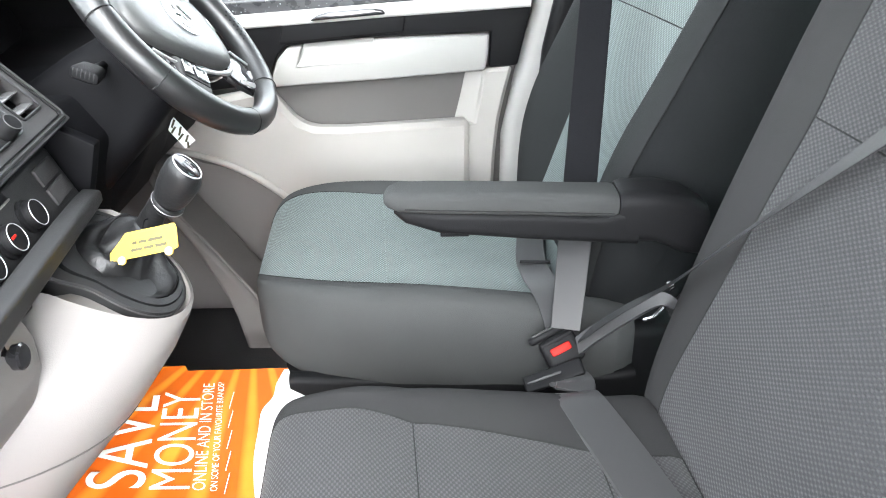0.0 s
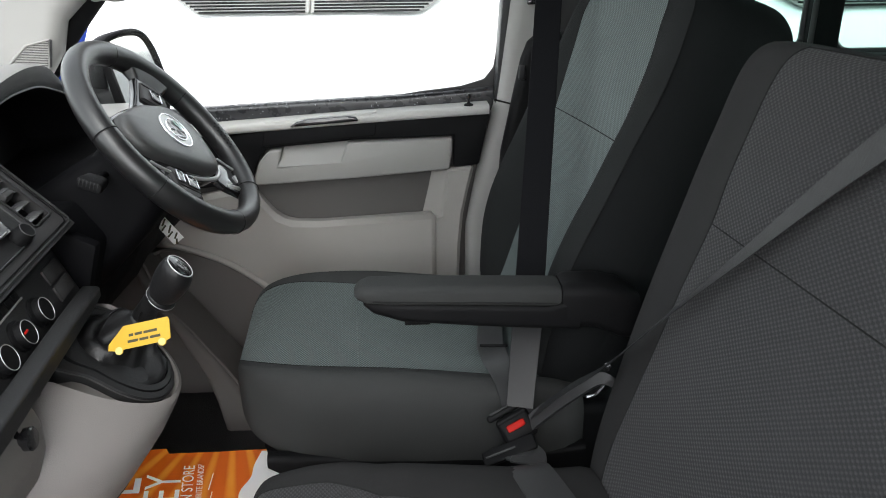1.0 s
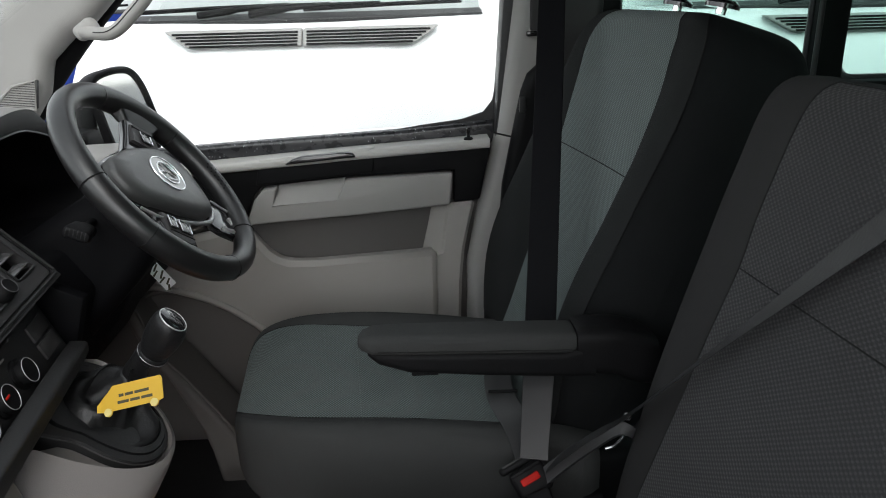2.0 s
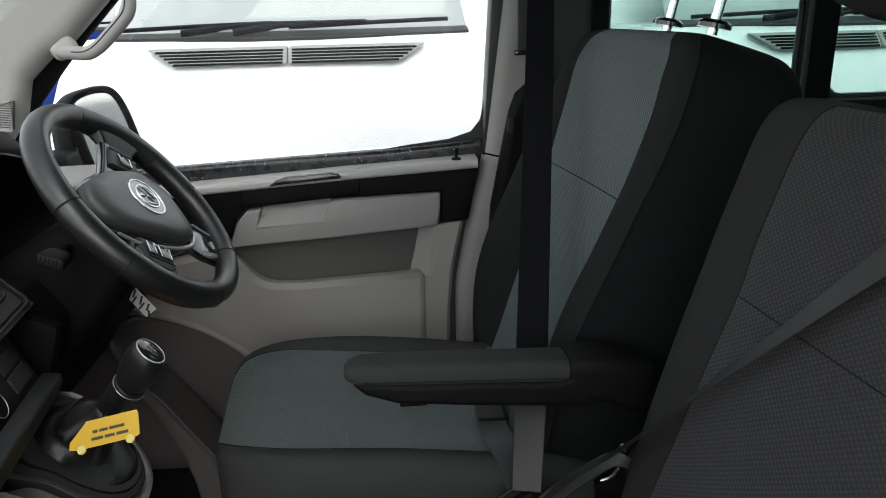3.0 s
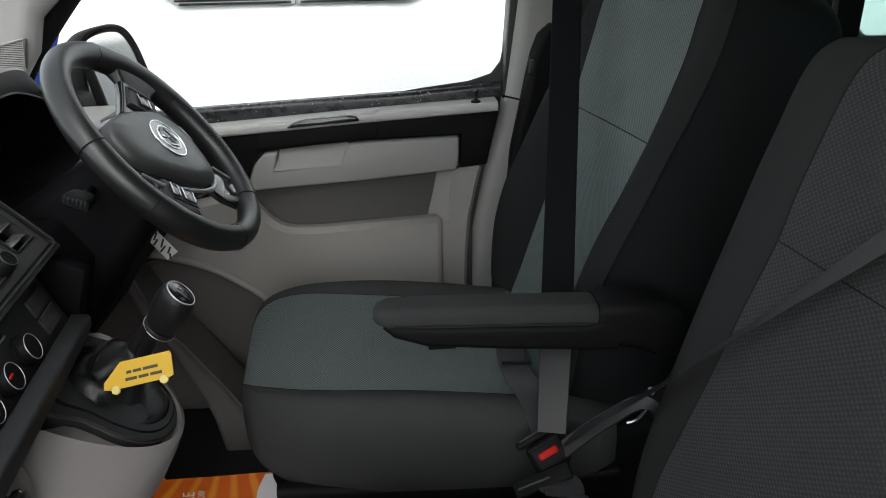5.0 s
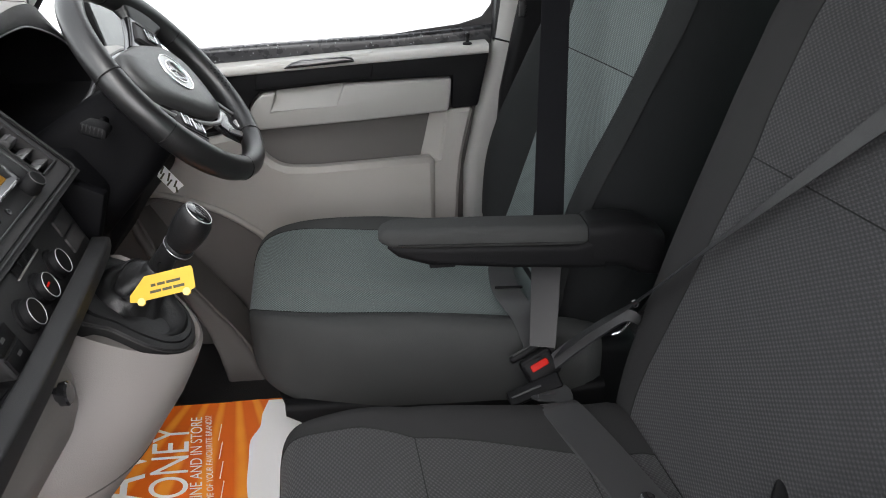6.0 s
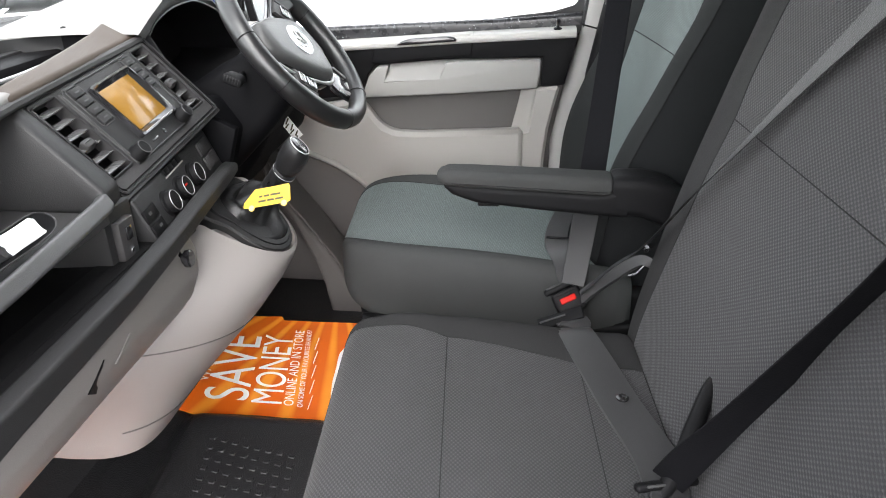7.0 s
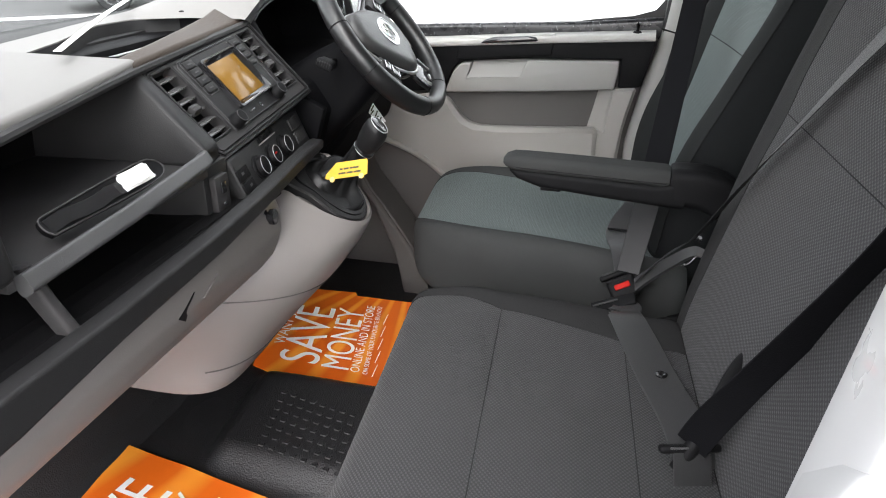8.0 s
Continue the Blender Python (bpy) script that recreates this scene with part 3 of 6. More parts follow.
HANDLE = curve([(-0.490, 0.695, 0.945), (-0.456, 0.672, 0.943), (-0.436, 0.662, 0.942), (-0.421, 0.66, 0.944), (-0.402, 0.66, 0.955), (-0.379, 0.66, 0.976), (-0.357, 0.66, 0.997), (-0.346, 0.66, 1.011), (-0.341, 0.66, 1.028), (-0.341, 0.66, 1.060), (-0.325, 0.67, 1.10), (-0.28, 0.69, 1.17)], 48)
gh = part("grab_handle", tube(HANDLE, 0.0122, 14), M["pillar"], ap)
part("handle_seam", tube([Vector(p) + Vector((-0.004, -0.0113, 0.003)) for p in HANDLE[5:-4]], 0.0012, 6), M["slate"], gh)
part("handle_cap", box((-0.480, 0.696, 0.950), (0.046, 0.030, 0.030), 0.011, rot=Matrix.Rotation(radians(-35), 4, "Y"), seg=4), M["pillar"], gh)
ap2 = thing("screen_pillar", (-0.6, -0.80, 0.75), "pale grey windscreen pillar trim by the open doorway", "pillar", kind="structure")
part("pillar_trim", loft([rr_ring((x, -y, z), U, (0.2, 0.97, 0.1), w, 0.03, 0.025) for x, y, z, w in ((-0.86, 0.83, 0.66, 0.06), (-0.66, 0.83, 0.875, 0.05), (-0.40, 0.81, 1.13, 0.05), (-0.12, 0.78, 1.34, 0.05))]), M["pillar"], ap2)
ws = single("windscreen", prism([(-1.08, 0.66), (-0.10, 1.325), (-0.102, 1.329), (-1.085, 0.665)], -0.80, 0.80, 0.0), M["glass"], "clear sloping windscreen", "windscreen", kind="structure", smooth=False)
ws.visible_shadow = False
single("bonnet", prism([(-1.02, 0.62), (-1.06, 0.66), (-1.35, 0.58), (-1.60, 0.40), (-1.65, -0.2), (-1.05, -0.2)], -0.85, 0.85, 0.02), M["paint"], "white short bonnet of the van", "bonnet", kind="structure")

# ---- dashboard ----
dash = thing("dashboard", (-0.45, 0, 0.6), "two-tone van dashboard with open shelves and centre stack", "dashboard")
# top pad with tray
part("top_pad_rear", loft([rr_ring((x - w, y, z), (1, 0, -0.25), (0.25, 0, 1), w, 0.009, 0.008) for y, x, z, w in ((-0.225, -0.445, 0.770, 0.016), (-0.10, -0.456, 0.776, 0.019), (0.0, -0.466, 0.780, 0.023), (0.10, -0.476, 0.784, 0.028), (0.17, -0.484, 0.788, 0.034), (0.215, -0.490, 0.790, 0.036))]), M["taupe"], dash)
# near pad coloured paler than the rear one for the sky it reflects
part("top_pad_near", loft([rr_ring((x - 0.118, y, z), (1, s, -0.10), (0.10, 0, 1), 0.118, 0.010, 0.008) for y, x, z, s in ((-0.80, -0.345, 0.770, 0), (-0.60, -0.375, 0.774, 0.05), (-0.45, -0.403, 0.777, 0.15), (-0.34, -0.430, 0.779, 0.30), (-0.262, -0.449, 0.781, 0.42))]), M["dashpad"], dash)
part("pad_edge", tube([(-0.343, -0.80, 0.752), (-0.383, -0.54, 0.757), (-0.424, -0.35, 0.761), (-0.448, -0.22, 0.764), (-0.468, 0.0, 0.772), (-0.477, 0.18, 0.781)], 0.007, 8), M["slate"], dash)
part("tray_surround", loft([[Vector((a, b, 0.785)), Vector((a, b, 0.768)), Vector((c, d, 0.770)), Vector((c, d, 0.786))] for a, b, c, d in ((-0.60, -0.80, -0.66, -0.80), (-0.60, -0.50, -0.67, -0.50), (-0.600, -0.30, -0.690, -0.30), (-0.607, -0.262, -0.700, -0.245), (-0.643, -0.139, -0.722, -0.12), (-0.712, 0.043, -0.755, 0.06), (-0.702, 0.125, -0.775, 0.16), (-0.642, 0.184, -0.790, 0.26), (-0.560, 0.212, -0.80, 0.36), (-0.55, 0.225, -0.81, 0.80))]), M["dashpad"], dash)
part("top_pad_front", prism([(-0.68, 0.765), (-0.68, 0.755), (-1.02, 0.66), (-1.02, 0.67), (-0.80, 0.755)], -0.80, 0.80, 0.004), M["black2"], dash)
hole = [(-0.606, -0.262), (-0.642, -0.139), (-0.711, 0.043), (-0.701, 0.125), (-0.642, 0.183), (-0.551, 0.212), (-0.512, 0.10), (-0.495, -0.071), (-0.474, -0.215), (-0.54, -0.24)]
tray = part("tray", loft([[Vector((-0.59 + (x + 0.59) * s, -0.03 + (y + 0.03) * s, z)) for x, y in hole] for s, z in ((1.0, 0.783), (0.97, 0.76), (0.90, 0.738), (0.02, 0.735))], False), M["black2"], dash)
part("tray_rim", tube(curve([(-0.60, -0.12, 0.752), (-0.575, -0.03, 0.758), (-0.55, 0.06, 0.772), (-0.535, 0.15, 0.788)]), 0.003), M["satin"], tray)
part("back_core", box((-0.80, 0, 0.58), (0.34, 1.58, 0.36), 0.01), M["black"], dash)

# centre stack: panel plane leaning 42 degrees
PX, PZ, SL = -0.36, 0.655, 0.9
pn = Vector((1, 0, SL)).normalized()
pv = Vector((-SL, 0, 1)).normalized()


def on_panel(y, s, h=0.0):
    """A place on the centre panel: y across, s metres up its slope, h proud of it."""
    return Vector((PX, 0, PZ)) + py * y + ps * s + pn * h


py = (Vector((0, 1, 0)) + pv * 0.085).normalized()
ps = pn.cross(py)
PR = Matrix((py, ps, pn)).transposed().to_4x4()
def rim_line(pts, h, r, name, material, parent):
    return part(name, tube([on_panel(y, s_, h) for y, s_ in pts + pts[:1]], r, 6), material, parent)


def rect(y0, y1, s0, s1, c=0.0):
    """Outline of a panel field, its corners cut by c."""
    return [(y0 + c, s0), (y1 - c, s0), (y1, s0 + c), (y1, s1 - c), (y1 - c, s1), (y0 + c, s1), (y0, s1 - c), (y0, s0 + c)] if c else [(y0, s0), (y1, s0), (y1, s1), (y0, s1)]


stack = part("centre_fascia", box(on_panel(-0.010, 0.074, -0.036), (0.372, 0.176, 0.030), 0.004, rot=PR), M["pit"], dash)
bars = bmesh.new()
for y0, y1, s0, s1 in ((-0.196, 0.176, 0.146, 0.162), (-0.196, 0.176, -0.014, 0.017), (-0.196, -0.180, 0.017, 0.146), (-0.124, 0.106, 0.017, 0.146), (0.154, 0.176, 0.017, 0.146)):
    box(on_panel((y0 + y1) / 2, (s0 + s1) / 2, -0.0125), (y1 - y0, s1 - s0, 0.025), 0, rot=PR, bm=bars)
part("fascia_frame", bars, M["slate"], stack)
rim_line(rect(-0.192, 0.172, -0.008, 0.157, 0.006), 0.002, 0.0022, "fascia_edge", M["black2"], stack)
rim_line(rect(-0.186, 0.166, -0.003, 0.151, 0.005), 0.0012, 0.0010, "fascia_groove", M["black"], stack)
radio = part("radio", box(on_panel(-0.013, 0.077, -0.002), (0.206, 0.138, 0.012), 0.006, rot=PR, seg=3), M["black2"], dash, "charcoal car radio with amber screen")
rim_line(rect(-0.115, 0.089, 0.010, 0.145, 0.008), 0.0045, 0.0010, "radio_line", M["lip"], radio)
bez = part("radio_bezel", loft([[on_panel(y, s_, h) for y, s_ in rect(-0.0065 - a, -0.0065 + a, 0.081 - c, 0.081 + c, 0.003)] for a, c, h in ((0.060, 0.048, 0.002), (0.060, 0.048, 0.0120), (0.0565, 0.0445, 0.0125), (0.052, 0.039, 0.0062), (0.049, 0.036, 0.0050))], False), M["gloss"], radio)
part("screen", box(on_panel(-0.0065, 0.081, 0.0052), (0.100, 0.074, 0.002), 0.0006, rot=PR), M["screen"], radio, "amber lit radio screen")
part("bezel_edge", tube([on_panel(-0.055, 0.0355, 0.0123), on_panel(0.042, 0.0355, 0.0123)], 0.0011, 6), M["satin"], bez)
for y0, y1, s0, s1 in ((-0.104, -0.074, 0.078, 0.141), (0.055, 0.087, 0.083, 0.140)):
    rim_line(rect(y0 - 0.002, y1 + 0.002, s0 - 0.002, s1 + 0.002, 0.004), 0.0048, 0.0008, "button_rim", M["lip"], radio)
    for k in range(4):
        part("button", box(on_panel((y0 + y1) / 2, s0 + (s1 - s0) * (k + 0.5) / 4, 0.0055), (y1 - y0 - 0.004, (s1 - s0) / 4 - 0.002, 0.005), 0.0015, rot=PR), M["black2"], radio)
        part("button_mark", box(on_panel((y0 + y1) / 2, s0 + (s1 - s0) * (k + 0.5) / 4, 0.0082), (0.011, 0.0022, 0.0004), 0, rot=PR), M["lip"], radio)
for y in (-0.104, 0.058):
    k = part("dial", lathe([(0.0135, 0), (0.0132, 0.006), (0.0118, 0.008), (0.0112, 0.017), (0.0100, 0.0185), (0.0, 0.0185)], on_panel(y, 0.021, 0.004), pn, 26), M["black"], radio)
    part("dial_ring", ring_torus(on_panel(y, 0.021, 0.0222), pn, 0.0100, 0.0006, 30, 6), M["lip"], k)
part("card_slot", box(on_panel(-0.042, 0.021, 0.0045), (0.020, 0.003, 0.002), 0.0005, rot=PR), M["gloss"], radio)
part("port", lathe([(0.0042, 0), (0.0042, 0.001), (0.003, 0.001), (0.0, -0.001)], on_panel(-0.008, 0.021, 0.0042), pn, 16), M["gloss"], radio)
for y, wv in ((-0.152, 0.054), (0.130, 0.046)):
    v = part("air_vent", box(on_panel(y, 0.081, -0.020), (wv, 0.128, 0.003), 0.0005, rot=PR), M["pit"], dash, "black air vent with tilted slats")
    for k in range(6):
        part("slat", box(on_panel(y, 0.030 + 0.0205 * k, -0.007), (wv - 0.002, 0.0150, 0.0026), 0.0010, rot=PR @ Matrix.Rotation(radians(-46), 4, "X")), M["slat"], v)
    tab = part("vent_tab", box(on_panel(y - 0.004, 0.071, -0.002), (0.022, 0.014, 0.014), 0.003, rot=PR @ Matrix.Rotation(radians(-20), 4, "X")), M["slate"], v)
    part("tab_grip", box(on_panel(y - 0.004, 0.0745, 0.0045), (0.018, 0.002, 0.002), 0.0006, rot=PR @ Matrix.Rotation(radians(-20), 4, "X")), M["lip"], tab)
    rim_line(rect(y - wv / 2 - 0.001, y + wv / 2 + 0.001, 0.017, 0.145, 0.003), 0.001, 0.0018, "vent_rim", M["black2"], v)

# heater panel under it
hy = Vector((-0.14, 1, 0)).normalized()
hn = Vector((1, 0.14, 0.42)).normalized()
hv = hn.cross(hy)
HR = Matrix((hy, hv, hn)).transposed().to_4x4()


def on_heat(y, s, h=0.0):
    return Vector((-0.332, -0.10, 0.592)) + hy * (y + 0.10) + hv * s + hn * h


heat = part("heater_panel", box(on_heat(-0.02, -0.002, -0.02), (0.335, 0.092, 0.04), 0.006, rot=HR, seg=3), M["black2"], dash, "charcoal heater panel with three dials")
for i, y in enumerate((-0.108, -0.048, 0.014)):
    d = part("dial", lathe([(0.0200, 0), (0.0196, 0.003), (0.0166, 0.005), (0.0162, 0.012), (0.0150, 0.0135), (0.0, 0.0135)], on_heat(y, 0.003, 0.0), hn, 30), M["black"], heat)
    part("dial_ring", ring_torus(on_heat(y, 0.003, 0.0135), hn, 0.0150, 0.0005, 34, 6), M["satin"], d)
    if i == 1:
        part("red_pointer", box(on_heat(y - 0.006, 0.006, 0.0138), (0.010, 0.0030, 0.002), 0.001, rot=HR), M["red"], d)
for k in range(4):
    part("button", box(on_heat(-0.062 + 0.018 * k, 0.038, 0.001), (0.0165, 0.011, 0.005), 0.0015, rot=HR), M["black"], heat)
part("button_strip", box(on_heat(-0.035, 0.0305, 0.002), (0.078, 0.0022, 0.002), 0.0005, rot=HR), M["light"], heat)
for k in range(2):
    part("switch", box(on_heat(-0.166 + 0.0, 0.012 - 0.022 * k, -0.0005), (0.040, 0.019, 0.004), 0.001, rot=HR), M["black"], heat)
    part("switch_mark", box(on_heat(-0.170 + 0.008 * k, 0.013 - 0.022 * k, 0.0018), (0.009, 0.004, 0.0004), 0, rot=HR), M["lip"], heat)
    part("switch", box(on_heat(0.105, 0.022 - 0.026 * k, 0.001), (0.052, 0.022, 0.005), 0.002, rot=HR), M["slate"], heat)
part("coin_rail", box(on_heat(-0.118, -0.0445, 0.003), (0.115, 0.006, 0.004), 0.001, rot=HR), M["slate"], heat)
part("coin_rail", box(on_heat(0.112, -0.030, 0.003), (0.03, 0.005, 0.004), 0.001, rot=HR), M["slate"], heat)

# ledge that runs under the shelves
ledge = part("ledge", loft([rr_ring((x, y, z), (0.05, 0, 1), (1, 0, -0.05), h, 0.013, 0.005) for y, x, z, h in ((-0.80, -0.282, 0.550, 0.026), (-0.70, -0.282, 0.553, 0.025), (-0.55, -0.282, 0.560, 0.0175), (-0.33, -0.284, 0.567, 0.0150), (-0.20, -0.293, 0.570, 0.0130), (-0.10, -0.304, 0.572, 0.0120), (0.02, -0.317, 0.574, 0.0115), (0.10, -0.330, 0.570, 0.0105), (0.150, -0.345, 0.560, 0.009))]), M["black2"], dash)
part("ledge_fill", prism([(-0.300, 0.570), (-0.300, 0.548), (-0.36, 0.545), (-0.36, 0.570)], -0.80, -0.10, 0.002), M["black"], dash)
# upper shelf of the passenger side
shelf = part("shelf_floor", box((-0.46, -0.45, 0.640), (0.28, 0.36, 0.014), 0.003), M["slate"], dash)
part("shelf_lip", loft([rr_ring((x, y, z), (-0.55, 0, 0.83), (0.83, 0, 0.55), 0.011, 0.010, 0.005) for y, x, z in ((-0.62, -0.312, 0.640), (-0.45, -0.316, 0.646), (-0.27, -0.326, 0.655), (-0.255, -0.332, 0.655))]), M["lip"], shelf)
part("shelf_back", box((-0.605, -0.45, 0.70), (0.02, 0.36, 0.14), 0.003), M["black"], dash)
cheek = bmesh.new()
q0 = [(-0.322, -0.262, 0.668), (-0.448, -0.222, 0.757), (-0.60, -0.265, 0.765), (-0.60, -0.285, 0.64), (-0.335, -0.258, 0.64)]
q1 = [(-0.345, -0.195, 0.660), (-0.458, -0.195, 0.765), (-0.60, -0.195, 0.775), (-0.60, -0.195, 0.62), (-0.345, -0.195, 0.62)]
a = [cheek.verts.new(p) for p in q0]
c = [cheek.verts.new(p) for p in q1]
cheek.faces.new(a)
cheek.faces.new(c[::-1])
for i in range(5):
    cheek.faces.new((a[i], c[i], c[(i + 1) % 5], a[(i + 1) % 5]))
part("shelf_cheek", bevel(cheek, 0.008, 3), M["black2"], dash)
part("shelf_hood", loft([rr_ring((x - 0.11, y, z), (1, 0, -0.05), (0, 0, 1), 0.11, 0.004, 0.003) for y, x, z in ((-0.80, -0.348, 0.752), (-0.54, -0.388, 0.756), (-0.225, -0.452, 0.762))]), M["slate"], dash)
# end panel and lower open bin
endp = part("end_panel", box((-0.40, -0.712, 0.690), (0.19, 0.17, 0.105), 0.014, rot=Matrix.Rotation(radians(-8), 4, "Y"), seg=3), M["black2"], dash)
part("end_vent_ring", ring_torus((-0.300, -0.718, 0.690), (1, 0, 0.12), 0.040, 0.004, 36, 8), M["chrome"], endp)
part("end_vent", lathe([(0.038, 0), (0.038, 0.006), (0.032, 0.002), (0.0, 0.002)], (-0.302, -0.718, 0.690), (1, 0, 0.12), 30), M["black"], endp)
part("bin_floor", prism([(-0.315, 0.572), (-0.315, 0.556), (-0.60, 0.535), (-0.60, 0.55)], -0.80, -0.20, 0.002), M["black"], dash)
part("bin_back", box((-0.595, -0.5, 0.59), (0.02, 0.62, 0.11), 0.003), M["black"], dash)
part("bin_strut", loft([rr_ring((x, y, z), (0, 1, 0), (1, 0, 0.2), 0.0085, 0.012, 0.006) for x, y, z in ((-0.330, -0.602, 0.650), (-0.318, -0.595, 0.61), (-0.302, -0.583, 0.560))]), M["slate"], dash)
part("bin_cheek", prism([(-0.335, 0.640), (-0.335, 0.560), (-0.60, 0.55), (-0.60, 0.64)], -0.262, -0.196, 0.004), M["black2"], dash)
usb = part("usb_plate", box((-0.330, -0.232, 0.595), (0.012, 0.036, 0.056), 0.003), M["slate"], dash)
part("usb_port", box((-0.3235, -0.232, 0.605), (0.004, 0.012, 0.018), 0.001), M["gloss"], usb)
part("usb_port", box((-0.3235, -0.232, 0.580), (0.004, 0.008, 0.006), 0.001), M["chrome"], usb)
# warm grey lower panel
lowp = part("lower_panel", prism([(-0.300, 0.552), (-0.293, 0.530), (-0.294, 0.495), (-0.310, 0.455), (-0.331, 0.428), (-0.352, 0.412), (-0.41, 0.402), (-0.62, 0.44), (-0.62, 0.55)], -0.80, -0.12, 0.008, 3), M["pod"], dash)


def panel_x(z):
    return -0.293 - 0.03 * max(0, 0.530 - z) if z > 0.495 else -0.294 - 0.40 * (0.495 - z)


for name, pts, m in (("hook_slot", ((-0.421, 0.492), (-0.383, 0.513), (-0.402, 0.478)), "black"), ("hook_clip", ((-0.362, 0.493), (-0.354, 0.490), (-0.318, 0.508), (-0.324, 0.512)), "pod")):
    hb = bmesh.new()
    a = [hb.verts.new((panel_x(z) + 0.0015, y, z)) for y, z in pts]
    c = [hb.verts.new((panel_x(z) - 0.004, y, z)) for y, z in pts]
    hb.faces.new(a)
    hb.faces.new(c[::-1])
    for i in range(len(pts)):
        j = (i + 1) % len(pts)
        hb.faces.new((a[i], c[i], c[j], a[j]))
    part(name, hb, M[m], lowp)


def pod_ring(z, xm, yc, hw, xb, p=2.1, n=40):
    pts = []
    for i in range(n + 1):
        a = math.pi * i / n
        cy, sx = math.cos(a), math.sin(a)
        pts.append(Vector((xb + (xm - xb) * abs(sx) ** (2 / p), yc - hw * math.copysign(abs(cy) ** (2 / p), cy), z)))
    pts += [Vector((-0.66, yc + hw, z)), Vector((-0.66, yc - hw, z))]
    return pts


POD = [(0.186, -0.410, -0.062, 0.143, -0.58, 4.0), (0.193, -0.404, -0.060, 0.148, -0.58, 3.8), (0.215, -0.390, -0.042, 0.168, -0.58, 3.4),
       (0.262, -0.350, -0.006, 0.206, -0.58, 2.8), (0.315, -0.302, 0.005, 0.240, -0.57, 2.3), (0.36, -0.262, 0.015, 0.245, -0.55, 2.1), (0.41, -0.226, 0.025, 0.22, -0.50, 2.1)]


def steep_ring(r, k, x0, most=0.15):
    return [Vector((p.x, p.y, p.z + k * max(0.0, min(x0 - p.x, most)))) for p in r]


pod = part("console_pod", loft([pod_ring(*q) for q in POD] + [
    steep_ring(pod_ring(0.436, -0.211, 0.035, 0.195, -0.47), 0.25, -0.205), steep_ring(pod_ring(0.450, -0.206, 0.043, 0.145, -0.42), 0.55, -0.205, 0.11),
    steep_ring(pod_ring(0.456, -0.209, 0.048, 0.108, -0.38), 0.76, -0.208, 0.11), steep_ring(pod_ring(0.436, -0.222, 0.053, 0.089, -0.37), 0.76, -0.214, 0.11)]), M["pod"], dash, "bulging warm grey lower console")


def pod_front(y, z):
    """The pod's surface: x at a place across and a height."""
    for a, b in zip(POD, POD[1:]):
        if a[0] <= z <= b[0]:
            f = (z - a[0]) / (b[0] - a[0])
            xm, yc, hw, xb, p = (a[i] + (b[i] - a[i]) * f for i in (1, 2, 3, 4, 5))
            return xb + (xm - xb) * max(0.0, 1 - abs((y - yc) / hw) ** p) ** (1 / p)
    return -0.3


for y0, y1, z0, z1, dip in ((-0.195, 0.200, 0.380, 0.330, 0.008), (-0.19, 0.03, 0.232, 0.230, 0.0)):
    pts = []
    for k in range(31):
        f = k / 30
        y, z = y0 + (y1 - y0) * f, z0 + (z1 - z0) * f - dip * math.sin(math.pi * f)
        pts.append((pod_front(y, z) + 0.0002, y, z))
    part("pod_seam", tube(pts, 0.0013, 6), M["door_dark"], dash)
part("power_socket", lathe([(0.012, -0.01), (0.012, 0.003), (0.008, 0.004), (0.008, 0.008), (0.0125, 0.009), (0.013, 0.016), (0.011, 0.018), (0, 0.018)], (-0.300, -0.163, 0.533), (1, 0.1, 0.05), 24), M["gloss"], dash, "black power socket plug")

# instrument hood and dials
def arch(pts, x, n=40):
    return curve([(x, y, z) for y, z in pts], n)


HOOD = [(0.140, 0.790), (0.190, 0.812), (0.224, 0.825), (0.263, 0.839), (0.337, 0.849), (0.398, 0.845), (0.430, 0.826), (0.470, 0.797), (0.525, 0.765), (0.575, 0.722), (0.592, 0.690)]
LIP = [(0.168, 0.775), (0.190, 0.789), (0.210, 0.800), (0.268, 0.814), (0.330, 0.818), (0.375, 0.816), (0.430, 0.801), (0.475, 0.784), (0.520, 0.760), (0.565, 0.722), (0.582, 0.690)]
part("instrument_hood", loft([arch(HOOD, -0.466)] + [[Vector((x, p.y, 0.765 + (p.z - 0.765) * f)) for p in arch(HOOD, x)] for x, f in ((-0.474, 1.03), (-0.50, 1.04), (-0.58, 1.0), (-0.68, 0.80), (-0.78, 0.35), (-0.84, 0.0))], False, False), M["dashpad"], dash, "pale grey hood over the instruments")
part("hood_band", loft([arch(HOOD, -0.466), [p.lerp(q, 0.5) + Vector((0.003, 0, 0)) for p, q in zip(arch(HOOD, -0.466), arch(LIP, -0.468))], arch(LIP, -0.470), [p + Vector((-0.012, 0, 0.003)) for p in arch(LIP, -0.470)]], False, False), M["black2"], dash)
part("hood_lip", tube(arch(LIP, -0.4685), 0.0018, 6), M["lip"], dash)
well = LIP + [(0.562, 0.676), (0.50, 0.664), (0.42, 0.655), (0.345, 0.646), (0.26, 0.655), (0.19, 0.70)]
part("gauge_well", loft([[Vector((x, 0.36 + (y - 0.36) * k, 0.735 + (z - 0.735) * k)) for y, z in well] for x, k in ((-0.471, 1.0), (-0.52, 0.97), (-0.60, 0.88), (-0.602, 0.10))], False), M["black"], dash)
part("gauge_arc", tube(curve([(-0.59, 0.20, 0.745), (-0.59, 0.28, 0.775), (-0.59, 0.38, 0.785), (-0.59, 0.47, 0.770)]), 0.0012, 6), M["black2"], dash)
